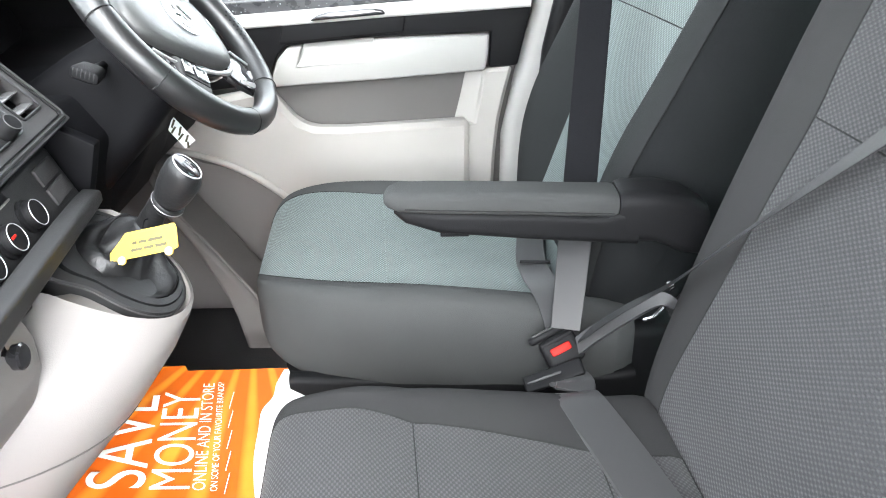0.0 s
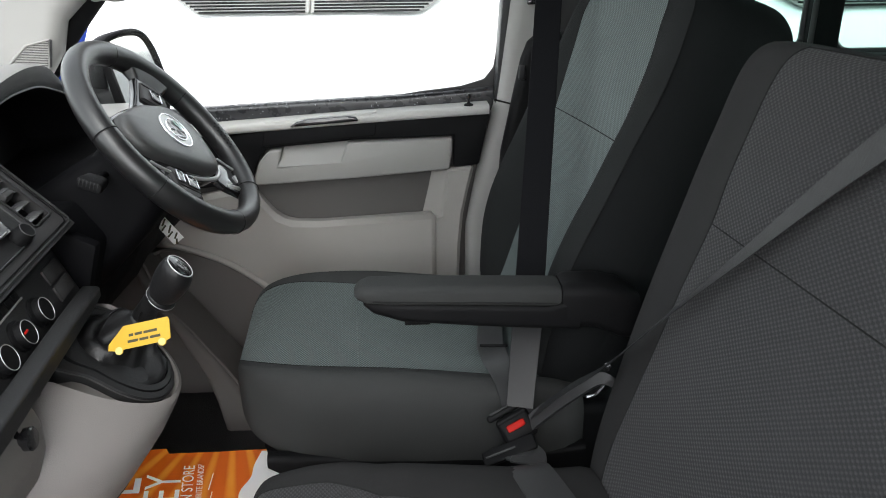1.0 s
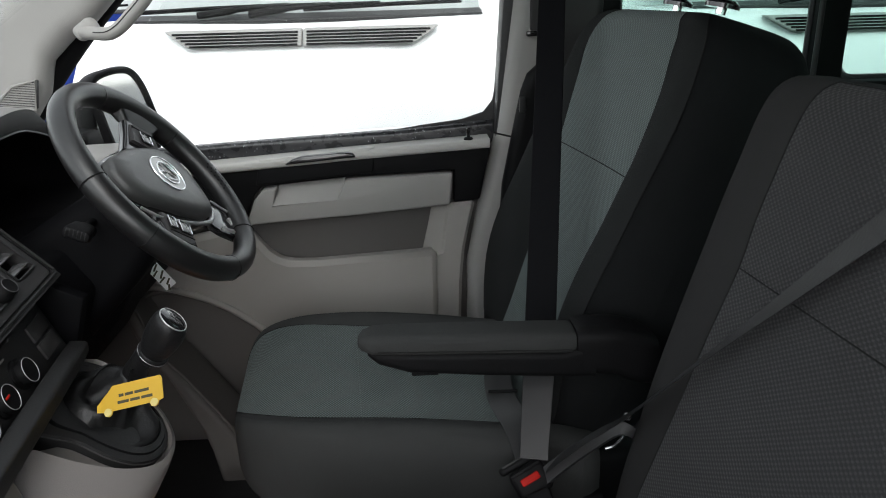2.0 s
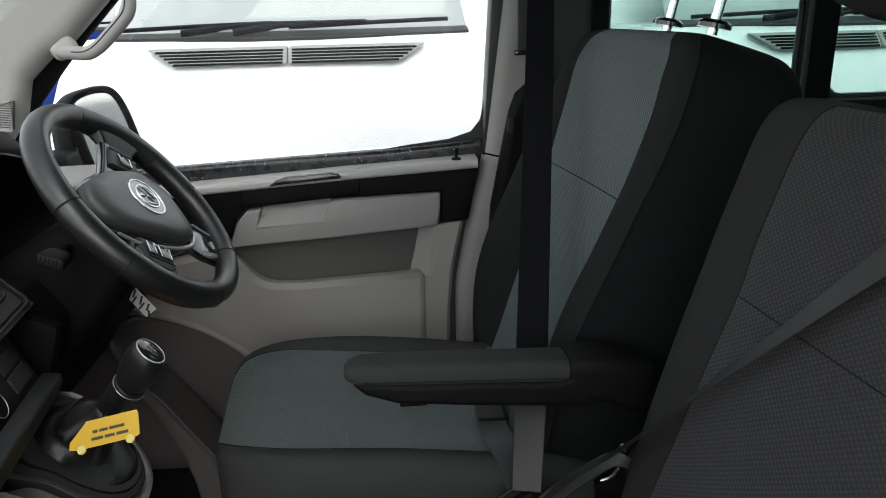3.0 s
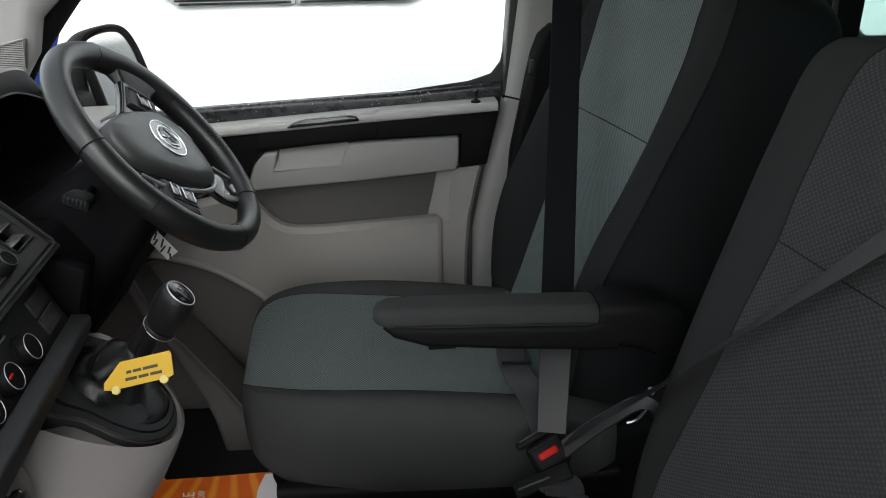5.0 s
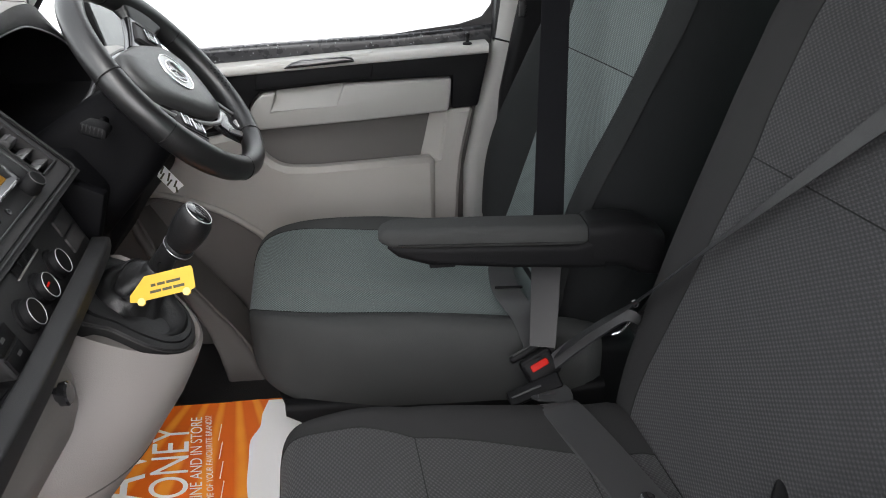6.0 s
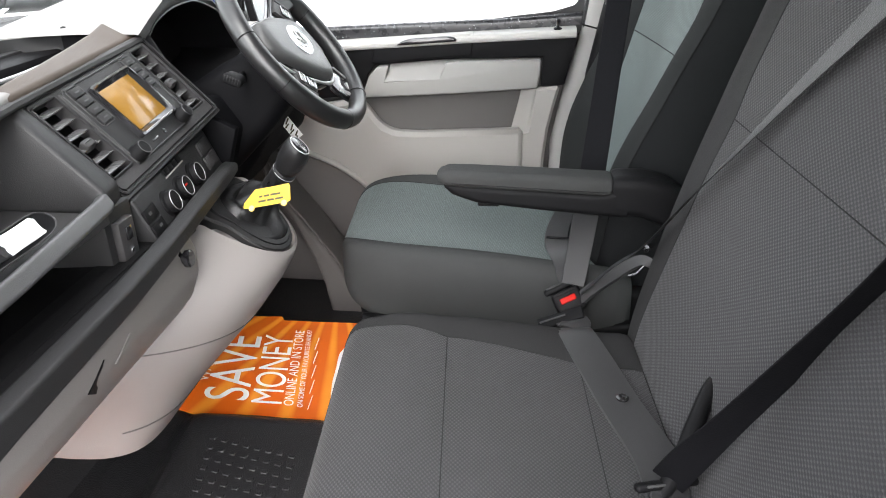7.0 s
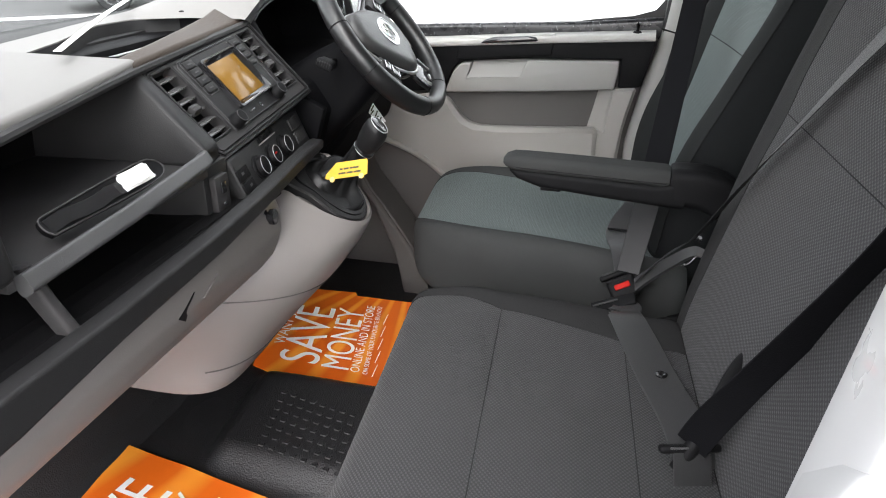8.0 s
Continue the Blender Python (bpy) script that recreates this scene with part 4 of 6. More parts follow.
part("well_sill", tube(curve([(-0.440, 0.200, 0.640), (-0.455, 0.30, 0.646), (-0.462, 0.345, 0.649), (-0.464, 0.45, 0.659), (-0.464, 0.545, 0.676), (-0.466, 0.585, 0.692)]), 0.0045, 8), M["lip"], dash)
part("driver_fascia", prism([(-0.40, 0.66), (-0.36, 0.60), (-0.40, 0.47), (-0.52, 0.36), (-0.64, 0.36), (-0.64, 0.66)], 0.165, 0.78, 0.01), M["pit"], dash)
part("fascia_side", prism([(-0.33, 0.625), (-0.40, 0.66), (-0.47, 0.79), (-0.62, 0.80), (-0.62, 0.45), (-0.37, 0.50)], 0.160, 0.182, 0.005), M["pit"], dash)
endcap = part("end_vent_housing", box((-0.50, 0.70, 0.652), (0.16, 0.15, 0.13), 0.02, seg=3), M["slate"], dash)
part("end_vent_ring", ring_torus((-0.417, 0.70, 0.660), (1, 0, 0.1), 0.042, 0.005, 30, 8), M["chrome"], endcap)
part("dash_end_top", prism([(-0.44, 0.700), (-0.47, 0.720), (-0.70, 0.715), (-0.70, 0.68)], 0.605, 0.785, 0.008), M["light"], dash)

# white slip standing in the tray against the windscreen
single("paper_slip", ribbon([(-0.50, -0.30, 0.803), (-0.66, 0.0, 0.808), (-0.818, 0.31, 0.810)], [(0.1, -0.1, 1)] * 3, 0.011, 0.001), M["white"], "narrow white paper slip lying across the dash top", "paper")

# ---- wallet of papers on the shelf ----
wal = thing("document_wallet", (-0.40, -0.44, 0.647), "black zipped document wallet with white papers on the shelf", "wallet")
WA, WB = Vector((0, 1, 0.010)).normalized(), Vector((-0.67, 0, 0.742))
WN = WA.cross(WB).normalized()
if WN.x < 0:
    WN = -WN


def on_wallet(a, b, h=0.0):
    """A place on the wallet: a metres along it from its near end, b up its slope, h proud of it."""
    return Vector((-0.330, -0.556, 0.658)) + WA * a + WB * b + WN * h


pouch = curve([(p[0], p[1], 0) for p in ((0.006, 0.002), (0.07, 0.001), (0.15, 0.000), (0.192, 0.002), (0.208, 0.009), (0.209, 0.018), (0.200, 0.027), (0.180, 0.031), (0.10, 0.029), (0.03, 0.026), (0.004, 0.024), (0.000, 0.012), (0.006, 0.002))], 60)[:-1]
cen = Vector((0.105, 0.0155, 0))
part("cover", loft([[on_wallet(*((p - cen) * k + cen).xy, h) for p in pouch] for k, h in ((0.97, -0.006), (1.0, -0.002), (1.0, 0.003), (0.98, 0.005), (0.90, 0.0035), (0.50, 0.0030))]), M["black"], wal)
part("stitched_rim", tube([on_wallet(p.x, p.y, 0.0046) for p in pouch + pouch[:1]], 0.0011, 6), M["slate"], wal)
part("flap", loft([[on_wallet(0.006 + 0.125 * u, b + 0.002 * math.sin(9 * u), 0.0045 + 0.004 * math.sin(3.1 * u)) for b in (0.004, 0.010, 0.016, 0.021)] for u in (0, 0.2, 0.4, 0.6, 0.8, 1.0)] , False, False), M["gloss"], wal)
for k in range(5):
    part("paper_sheet", loft([[on_wallet(0.128 + 0.055 * u + 0.003 * (k % 2), b + 0.0008 * k, 0.0052 + 0.0013 * k + 0.0012 * math.sin(7 * u + 2 * k) + 0.0010 * math.sin(300 * b + k)) for b in (0.005, 0.010, 0.015, 0.020, 0.024)] for u in (0, 0.15, 0.3, 0.45, 0.6, 0.75, 0.9, 1.0 - 0.03 * k)], False, False), M["white"], wal)

# ---- steering wheel ----
WC = Vector((-0.272, 0.360, 0.734))
wnrm = Vector((0.780, 0, 0.626)).normalized()
wdn = Vector((0.626, 0, -0.780)).normalized()
wy = Vector((0, 1, 0))


def on_wheel(d, y, h=0.0):
    """A place on the wheel: d metres down its slope, y towards the door, h towards the driver."""
    return WC + wdn * d + wy * y + wnrm * h


def on_spoke(angle, r, side=0.0, h=0.0):
    """A place along a spoke that leaves the hub at an angle from straight down."""
    c, s_ = math.cos(radians(angle)), math.sin(radians(angle))
    return on_wheel(r * c - side * s_, r * s_ + side * c, h)


def plate(pts, h, thick, b=0.0012):
    """A flat plate on the wheel over an outline of (d, y)."""
    bm = bmesh.new()
    lo = [bm.verts.new(on_wheel(d, y, h)) for d, y in pts]
    hi = [bm.verts.new(on_wheel(d, y, h + thick)) for d, y in pts]
    bm.faces.new(lo[::-1])
    bm.faces.new(hi)
    for i in range(len(pts)):
        j = (i + 1) % len(pts)
        bm.faces.new((lo[i], lo[j], hi[j], hi[i]))
    return bevel(bm, b, 2)


def spoke_rot(angle):
    e = (on_spoke(angle, 1.0) - WC).normalized()
    return Matrix((e, wnrm.cross(e), wnrm)).transposed().to_4x4()


wheel = thing("steering_wheel", tuple(WC), "black leather steering wheel with satin spoke trims, turned off straight", "steering wheel")
rings = []
for k in range(72):
    an = radians(5 * k)
    e = wy * math.sin(an) + wdn * math.cos(an)
    fat = 1.0 + 0.10 * (abs(math.cos(an - radians(131))) ** 6)
    rings.append([WC + e * (0.1715 + 0.0178 * fat * math.cos(2 * math.pi * i / 16)) + wnrm * (0.0192 * fat * math.sin(2 * math.pi * i / 16)) for i in range(16)])
rim = loft(rings + [rings[0]], False, True)
bmesh.ops.remove_doubles(rim, verts=rim.verts, dist=1e-6)
rimo = part("rim", rim, M["leather"], wheel)
for an in (30, 106, 160, 252, 285, 340):
    e = wy * math.sin(radians(an)) + wdn * math.cos(radians(an))
    part("rim_stitch", ring_torus(WC + e * 0.1715, (wy * math.cos(radians(an)) - wdn * math.sin(radians(an))), 0.0193, 0.0008, 24, 6), M["seam"], rimo)
hubpts = [(-0.070, -0.085), (-0.071, -0.022), (-0.060, 0.030), (-0.044, 0.072), (-0.018, 0.094), (0.010, 0.099), (0.038, 0.091), (0.068, 0.076), (0.086, 0.060), (0.090, 0.040), (0.076, 0.006), (0.044, -0.043), (0.014, -0.084), (-0.015, -0.106), (-0.050, -0.104)]
hubc = curve([(p[0], p[1], 0) for p in hubpts + [hubpts[0]]], 75)[:-1]
hub = loft([[on_wheel(p.x * s, p.y * s, h) for p in hubc] for s, h in ((0.94, -0.032), (0.985, -0.014), (0.99, -0.004), (0.965, 0.003), (0.90, 0.0080), (0.72, 0.0115), (0.45, 0.0130), (0.15, 0.0135))], True, True)
part("airbag_cover", hub, M["hubskin"], wheel)
part("hub_shell", loft([[on_wheel(p.x * s, p.y * s, h) for p in hubc] for s, h in ((0.80, -0.060), (1.02, -0.036), (1.06, -0.022), (1.05, -0.012), (1.0, -0.010))], True, True), M["gloss"], wheel)
BC = (-0.003, 0.006)
emb = part("badge", lathe([(0.034, 0), (0.034, 0.0018), (0.030, 0.0026), (0.0, 0.0026)], on_wheel(*BC, 0.0118), wnrm, 34), M["satin"], wheel, "round chrome badge")
part("badge_ring", ring_torus(on_wheel(*BC, 0.0140), wnrm, 0.0330, 0.0013, 44, 6), M["chrome"], emb)
part("badge_field", lathe([(0.0205, 0), (0.0205, 0.0008), (0.0, 0.0008)], on_wheel(*BC, 0.0142), wnrm, 30), M["gloss"], emb)
part("badge_ring", ring_torus(on_wheel(*BC, 0.0150), wnrm, 0.0215, 0.0014, 36, 6), M["chrome"], emb)
for zig in (((-0.017, -0.009), (-0.004, -0.003), (-0.017, 0.009)), ((-0.006, -0.018), (0.017, -0.007), (0.002, 0.0), (0.017, 0.007), (-0.006, 0.018))):
    turn = Matrix.Rotation(radians(35), 2)
    part("badge_bars", tube([on_wheel(BC[0] + q.x, BC[1] + q.y, 0.0156) for q in (turn @ Vector(p) for p in zig)], 0.0016, 6), M["chrome"], emb)
part("spoke_trim", tube(curve([on_wheel(*p, -0.003) for p in ((0.010, -0.112), (0.022, -0.104), (0.046, -0.080), (0.077, -0.026), (0.0915, 0.010), (0.0955, 0.030), (0.0915, 0.050), (0.076, 0.075), (0.058, 0.090))], 48), [0.0022] * 12 + [0.0030] * 12 + [0.0042] * 14 + [0.0030] * 20, 8), M["satin"], wheel, "satin silver trim under the airbag cover")
for an in (131, -49):
    R = spoke_rot(an)
    sp = part("spoke", loft([rr_ring(on_spoke(an, r, 0, h), R.col[1].to_3d(), wnrm, w, 0.009, 0.006) for r, h, w in ((0.060, -0.018, 0.046), (0.10, -0.014, 0.036), (0.14, -0.010, 0.030), (0.170, -0.004, 0.034))]), M["gloss"], wheel)
    part("spoke_fairing", loft([rr_ring(on_spoke(an, r, 0, h), R.col[1].to_3d(), wnrm, w, d, 0.006) for r, h, w, d in ((0.128, -0.010, 0.026, 0.006), (0.140, -0.007, 0.033, 0.009), (0.152, -0.004, 0.044, 0.012), (0.166, 0.0, 0.062, 0.013), (0.174, 0.001, 0.066, 0.012))]), M["leather"], sp)
    pad_ = part("control_pad", loft([rr_ring(on_spoke(an, r, 0, h), R.col[1].to_3d(), wnrm, w, 0.006, 0.005) for r, h, w in ((0.082, -0.007, 0.031), (0.10, -0.006, 0.029), (0.124, -0.005, 0.025), (0.130, -0.006, 0.018))]), M["slate"], sp)
    for sd, w in (((0.0, 0.020),) if an > 0 else ((0.010, 0.020), (-0.015, 0.013))):
        part("pad_key", box(on_spoke(an, 0.100, sd, 0.0005), (0.022, w, 0.004), 0.002, rot=R), M["gloss"], sp)
        k0 = [(0.089, sd - w / 2), (0.111, sd - w / 2), (0.111, sd + w / 2), (0.089, sd + w / 2)]
        part("key_rim", tube([on_spoke(an, r, q, 0.0025) for r, q in k0 + k0[:1]], 0.0014, 6), M["chrome"], sp)
    part("key_groove", tube([on_spoke(an, 0.118, -0.024, 0.0012), on_spoke(an, 0.118, 0.024, 0.0012)], 0.0008, 6), M["black"], sp)
low = part("lower_spoke", plate([(0.066, 0.080), (0.100, 0.108), (0.130, 0.130), (0.158, 0.110), (0.160, 0.075), (0.120, 0.036), (0.096, 0.026)], -0.016, 0.012), M["gloss"], wheel)
part("spoke_edge", tube(curve([on_wheel(*p, -0.002) for p in ((0.074, 0.090), (0.097, 0.104), (0.122, 0.121), (0.140, 0.116), (0.150, 0.088), (0.136, 0.066), (0.117, 0.043))], 40), 0.0020, 8), M["satin"], low)
part("spoke_inlay", plate([(0.114, 0.094), (0.121, 0.110), (0.140, 0.098), (0.131, 0.085)], -0.005, 0.003, 0.0008), M["satin"], low)
part("spoke_inlay", plate([(0.116, 0.046), (0.143, 0.090), (0.149, 0.078), (0.119, 0.038)], -0.005, 0.003, 0.0008), M["satin"], low)
# fine grip holes in the rim's leather
for i in range(6):
    for j in range(3):
        an = radians(62 + 3.4 * i + 1.7 * (j % 2))
        e = wy * math.sin(an) + wdn * math.cos(an)
        tilt = radians(48 + 17 * j)
        q = -e * math.cos(tilt) + wnrm * math.sin(tilt)
        part("grip_hole", lathe([(0.0017, 0), (0.0012, 0.0004), (0.0, 0.0004)], WC + e * 0.1715 + q * 0.0188, q, 8), M["black"], rimo)
# column, shroud, stalks
col = thing("steering_column", (-0.42, 0.405, 0.60), "black steering column shroud with stalks and ignition", "steering column")
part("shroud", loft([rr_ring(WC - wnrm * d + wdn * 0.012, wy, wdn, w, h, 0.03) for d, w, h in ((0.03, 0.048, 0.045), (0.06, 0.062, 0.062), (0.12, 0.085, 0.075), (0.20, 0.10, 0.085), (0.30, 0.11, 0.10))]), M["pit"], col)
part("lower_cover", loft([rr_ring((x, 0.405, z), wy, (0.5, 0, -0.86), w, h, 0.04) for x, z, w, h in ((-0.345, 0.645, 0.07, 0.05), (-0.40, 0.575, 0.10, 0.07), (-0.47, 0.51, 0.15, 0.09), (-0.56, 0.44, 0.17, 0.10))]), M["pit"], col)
st = part("stalk", tube(curve([(-0.375, 0.38, 0.672), (-0.360, 0.31, 0.690), (-0.348, 0.255, 0.699), (-0.344, 0.232, 0.701)]), [0.006] * 36, 12), M["pit"], col)
SU, SW = Vector((0.93, 0, -0.36)), Vector((0.36, 0, 0.93))
part("stalk_end", loft([rr_ring((-0.3435, y, 0.7015), SU, SW, a, b, c) for y, a, b, c in ((0.240, 0.009, 0.005, 0.004), (0.232, 0.0165, 0.0075, 0.006), (0.208, 0.0185, 0.0085, 0.006), (0.202, 0.0175, 0.0078, 0.006), (0.200, 0.014, 0.0055, 0.004))]), M["black"], st)
for k in range(6):
    c = Vector((-0.3435, 0.2015, 0.7015)) + SU * (0.0052 * (k - 2.5))
    part("stalk_ridge", tube([c + SW * 0.0075, c + SW * 0.0035 - Vector((0, 0.0014, 0)), c - SW * 0.006], 0.0011, 6), M["black2"], st)
part("stalk", tube(curve([(-0.40, 0.43, 0.665), (-0.40, 0.47, 0.672), (-0.395, 0.50, 0.672)]), [0.007] * 10 + [0.009] * 20, 12), M["pit"], col)
part("ignition", lathe([(0.02, 0), (0.02, 0.012), (0.014, 0.016), (0, 0.016)], (-0.345, 0.475, 0.605), (0.8, 0.3, 0.4), 20), M["black2"], col)

key = thing("key_tag", (-0.335, 0.478, 0.595), "white handwritten key tag hanging from the ignition", "key tag")
k0, ku, kv = Vector((-0.350, 0.458, 0.566)), Vector((0.043, -0.012, -0.050)).normalized(), Vector((0.78, 0.06, 0.56)).normalized()
kn = ku.cross(kv).normalized()
KR = Matrix((ku, kv, kn)).transposed().to_4x4()
kc = part("card", box(k0 + ku * 0.029, (0.056, 0.023, 0.0016), 0.0007, rot=KR), M["white"], key)
for i, (w, u, v, r) in enumerate(((0.015, 0.014, 0.003, 0.5), (0.013, 0.022, -0.004, 0.3), (0.016, 0.030, 0.003, 0.6), (0.014, 0.038, -0.003, 0.2), (0.013, 0.046, 0.003, 0.5), (0.011, 0.055, -0.003, 0.9))):
    for h in (-0.0012, 0.0012):
        part("writing_bar", box(k0 + ku * u + kv * v + kn * h, (0.0032, w, 0.0005), 0, rot=KR @ Matrix.Rotation(r, 4, "Z")), M["ink"], kc)
part("key_ring", ring_torus((-0.338, 0.476, 0.598), (0.3, 1, 0.2), 0.010, 0.0012, 20, 6), M["chrome"], key)

# ---- gear lever ----
gear = thing("gear_lever", (-0.25, 0.04, 0.50), "black gear lever with leather gaiter in the console", "gear lever")
gn = Vector((0.61, 0, 0.79)).normalized()
gu = Vector((0.79, 0, -0.61)).normalized()
GC = Vector((-0.281, 0.066, 0.504))


def polar(pts):
    """Outline through points (u, v) round the origin, as a function of the angle."""
    pl = sorted((math.atan2(v, u) % (2 * math.pi), math.hypot(u, v)) for u, v in pts)
    an = [a - 2 * math.pi for a, r in pl[-3:]] + [a for a, r in pl] + [a + 2 * math.pi for a, r in pl[:3]]
    ra = [r for a, r in pl[-3:] + pl + pl[:3]]

    def at(t):
        t %= 2 * math.pi
        r = sum(float(np.interp(t + d, an, ra)) * w for d, w in ((-0.12, 0.25), (0, 0.5), (0.12, 0.25)))
        return Vector((r * math.cos(t), r * math.sin(t)))
    return at


plate = polar([(-0.082, 0.062), (-0.062, 0.073), (-0.040, 0.082), (-0.014, 0.083), (0.018, 0.074), (0.044, 0.061), (0.071, 0.027), (0.080, -0.008), (0.076, -0.036), (0.057, -0.058), (0.034, -0.067), (0.004, -0.069), (-0.020, -0.070), (-0.045, -0.084), (-0.075, -0.095), (-0.090, -0.04), (-0.090, 0.03)])
mouth = polar([(-0.066, 0.018), (-0.055, 0.048), (-0.022, 0.060), (0.018, 0.056), (0.048, 0.042), (0.063, 0.012), (0.063, -0.010), (0.051, -0.031), (0.020, -0.040), (-0.021, -0.036), (-0.055, -0.022)])


def gate_ring(f, h, n=72):
    """A ring between the gaiter's mouth (0) and the plate's edge (1)."""
    out = []
    for i in range(n):
        q = mouth(2 * math.pi * i / n).lerp(plate(2 * math.pi * i / n), f)
        out.append(GC + gu * q.x + wy * q.y + gn * h)
    return out


part("gaiter_frame", loft([gate_ring(f, h) for f, h in ((0.94, -0.030), (1.0, -0.012), (0.99, -0.003), (0.94, 0.0005), (0.66, 0.002), (0.60, 0.002))], False, True), M["black2"], gear)
part("frame_groove", loft([gate_ring(f, h) for f, h in ((0.61, 0.002), (0.58, -0.003), (0.54, -0.003), (0.51, 0.003))], False, True), M["black"], gear)
part("frame_inner", loft([gate_ring(f, h) for f, h in ((0.515, 0.000), (0.50, 0.0034), (0.10, 0.0036), (0.0, 0.001), (-0.06, -0.012))], False, True), M["black2"], gear)
EL = gate_ring(1.0, -0.0035)
part("frame_line", tube(EL + EL[:1], 0.0011, 6), M["slate"], gear)
top = Vector((-0.257, 0.097, 0.543))
gb = []
NF = 96
for k in range(25):
    f = k / 24
    ring = []
    for i in range(NF):
        an = 2 * math.pi * i / NF
        q = mouth(an)
        base = GC + gu * q.x + wy * q.y
        tip = top + gu * 0.0145 * math.cos(an) + wy * 0.0145 * math.sin(an)
        p = base.lerp(tip, f ** 1.15)
        env = math.sin(math.pi * min(1, f * 1.04)) ** 0.7 if f < 0.96 else 0.0
        fold = 0.5 + 0.5 * math.cos(3 * an - 3.0 * f + 0.8)
        ridge = 2 * fold ** 2.2 - 0.9
        lobe = 0.018 * math.sin(math.pi * min(1, f / 0.6)) * max(0.0, math.cos(an - 2.6)) ** 1.5 if f < 0.6 else 0.0
        p += gn * (lobe + env * (0.0085 * ridge + 0.006 * noise.noise((q.x * 30, q.y * 30, f * 2.2)) - 0.013 * math.sin(math.pi * f ** 1.4)))
        p += (base - GC).normalized() * env * (0.004 * math.sin(7 * f + an) + 0.0035 * ridge)
        ring.append(p)
    gb.append(ring)
part("gaiter", loft(gb), M["hide"], gear, "crumpled black leather gaiter")
ax = Vector((0.57, -0.20, 0.80)).normalized()
part("neck", lathe([(0.0150, -0.022), (0.0152, 0.0), (0.0150, 0.010), (0.0138, 0.022), (0.0130, 0.045)], top, ax, 24), M["hide"], gear)
part("shaft_clip", ring_torus(top + ax * 0.001, ax, 0.0155, 0.0015, 30, 6, 1.0, 200, 330), M["chrome"], gear)
KB = Vector((-0.227, 0.094, 0.573))
ac = Vector((0.68, -0.16, 0.72)).normalized()
part("collar", lathe([(0.012, -0.008), (0.0175, -0.0075), (0.0195, -0.005), (0.0205, 0.0), (0.0208, 0.0035), (0.0195, 0.0055), (0.012, 0.006)], KB, ac, 30), M["hide"], gear)
part("collar_ring", ring_torus(KB + ac * 0.0005, ac, 0.0207, 0.0006, 36, 6), M["satin"], gear)
kt = (ax + Vector((0.30, 0.22, 0.05))).normalized()


def knob_ring(r, h, f, n=34):
    """A ring of the knob: radius r at height h; f turns its plane towards the cap's."""
    d = ax.lerp(kt, f).normalized()
    q = d.to_track_quat("Z", "Y").to_matrix()
    return [KB + ax * h + q @ Vector((r * math.cos(2 * math.pi * i / n), r * math.sin(2 * math.pi * i / n), 0)) for i in range(n)]


knob = part("knob", loft([knob_ring(*p) for p in ((0.0150, 0.004, 0), (0.0192, 0.008, 0), (0.0215, 0.017, 0.1), (0.0234, 0.029, 0.2), (0.0243, 0.041, 0.4), (0.0240, 0.050, 0.7), (0.0226, 0.0580, 0.9), (0.0204, 0.0620, 1), (0.0190, 0.0640, 1))]), M["hide"], gear)
KC = KB + ax * 0.064
part("knob_cap", lathe([(0.0184, -0.002), (0.0182, 0.0012), (0.014, 0.0028), (0, 0.0036)], KC, kt, 30), M["gloss"], knob)
part("knob_ring", ring_torus(KC + kt * 0.0008, kt, 0.0188, 0.0009, 40, 6), M["satin"], knob)
e1 = kt.cross(Vector((0, 1, 0))).normalized()
e2 = kt.cross(e1)
SP = KC + kt * 0.0040
for k in (-1, 0, 1):
    part("shift_pattern", tube([SP + e2 * 0.007 * k - e1 * 0.007, SP + e2 * 0.007 * k + e1 * 0.007], 0.0005, 6), M["lip"], knob)
part("shift_pattern", tube([SP - e2 * 0.007, SP + e2 * 0.007], 0.0005, 6), M["lip"], knob)

# yellow card on the lever
tag = thing("van_tag", (-0.24, 0.05, 0.55), "yellow van-shaped card tag tied to the gear lever", "tag")
ta, tb = Vector((-0.2695, 0.012, 0.5370)), Vector((-0.190, 0.008, 0.5555))
tu = (tb - ta).normalized()
tn = Vector((0.05, -0.80, 0.62))
tn = (tn - tu * tn.dot(tu)).normalized()
tv = tn.cross(tu)
shape = [(-0.002, 0.002), (-0.001, 0.010), (0.012, 0.022), (0.020, 0.030), (0.080, 0.030), (0.082, 0.026), (0.082, 0.002), (0.076, 0.0), (0.075, -0.004), (0.071, -0.006), (0.066, -0.004), (0.065, 0.0), (0.018, 0.0), (0.017, -0.004), (0.013, -0.006), (0.008, -0.004), (0.007, 0.0)]
tg = bmesh.new()
f0 = [tg.verts.new(ta + tu * x + tv * y + tn * 0.0006) for x, y in shape]
f1 = [tg.verts.new(ta + tu * x + tv * y - tn * 0.0006) for x, y in shape]
tg.faces.new(f0)
tg.faces.new(f1[::-1])
for i in range(len(shape)):
    j = (i + 1) % len(shape)
    tg.faces.new((f0[i], f1[i], f1[j], f0[j]))
tcard = part("card", tg, M["yellow"], tag)
TR = Matrix((tu, tv, tn)).transposed().to_4x4()
for x, y, w in ((0.030, 0.0165, 0.006), (0.040, 0.0165, 0.010), (0.056, 0.0165, 0.018), (0.032, 0.0085, 0.014), (0.047, 0.0085, 0.012), (0.062, 0.0085, 0.014)):
    part("writing_bar", box(ta + tu * x + tv * y + tn * 0.0009, (w, 0.0034, 0.0004), 0, rot=TR), M["ink"], tcard)
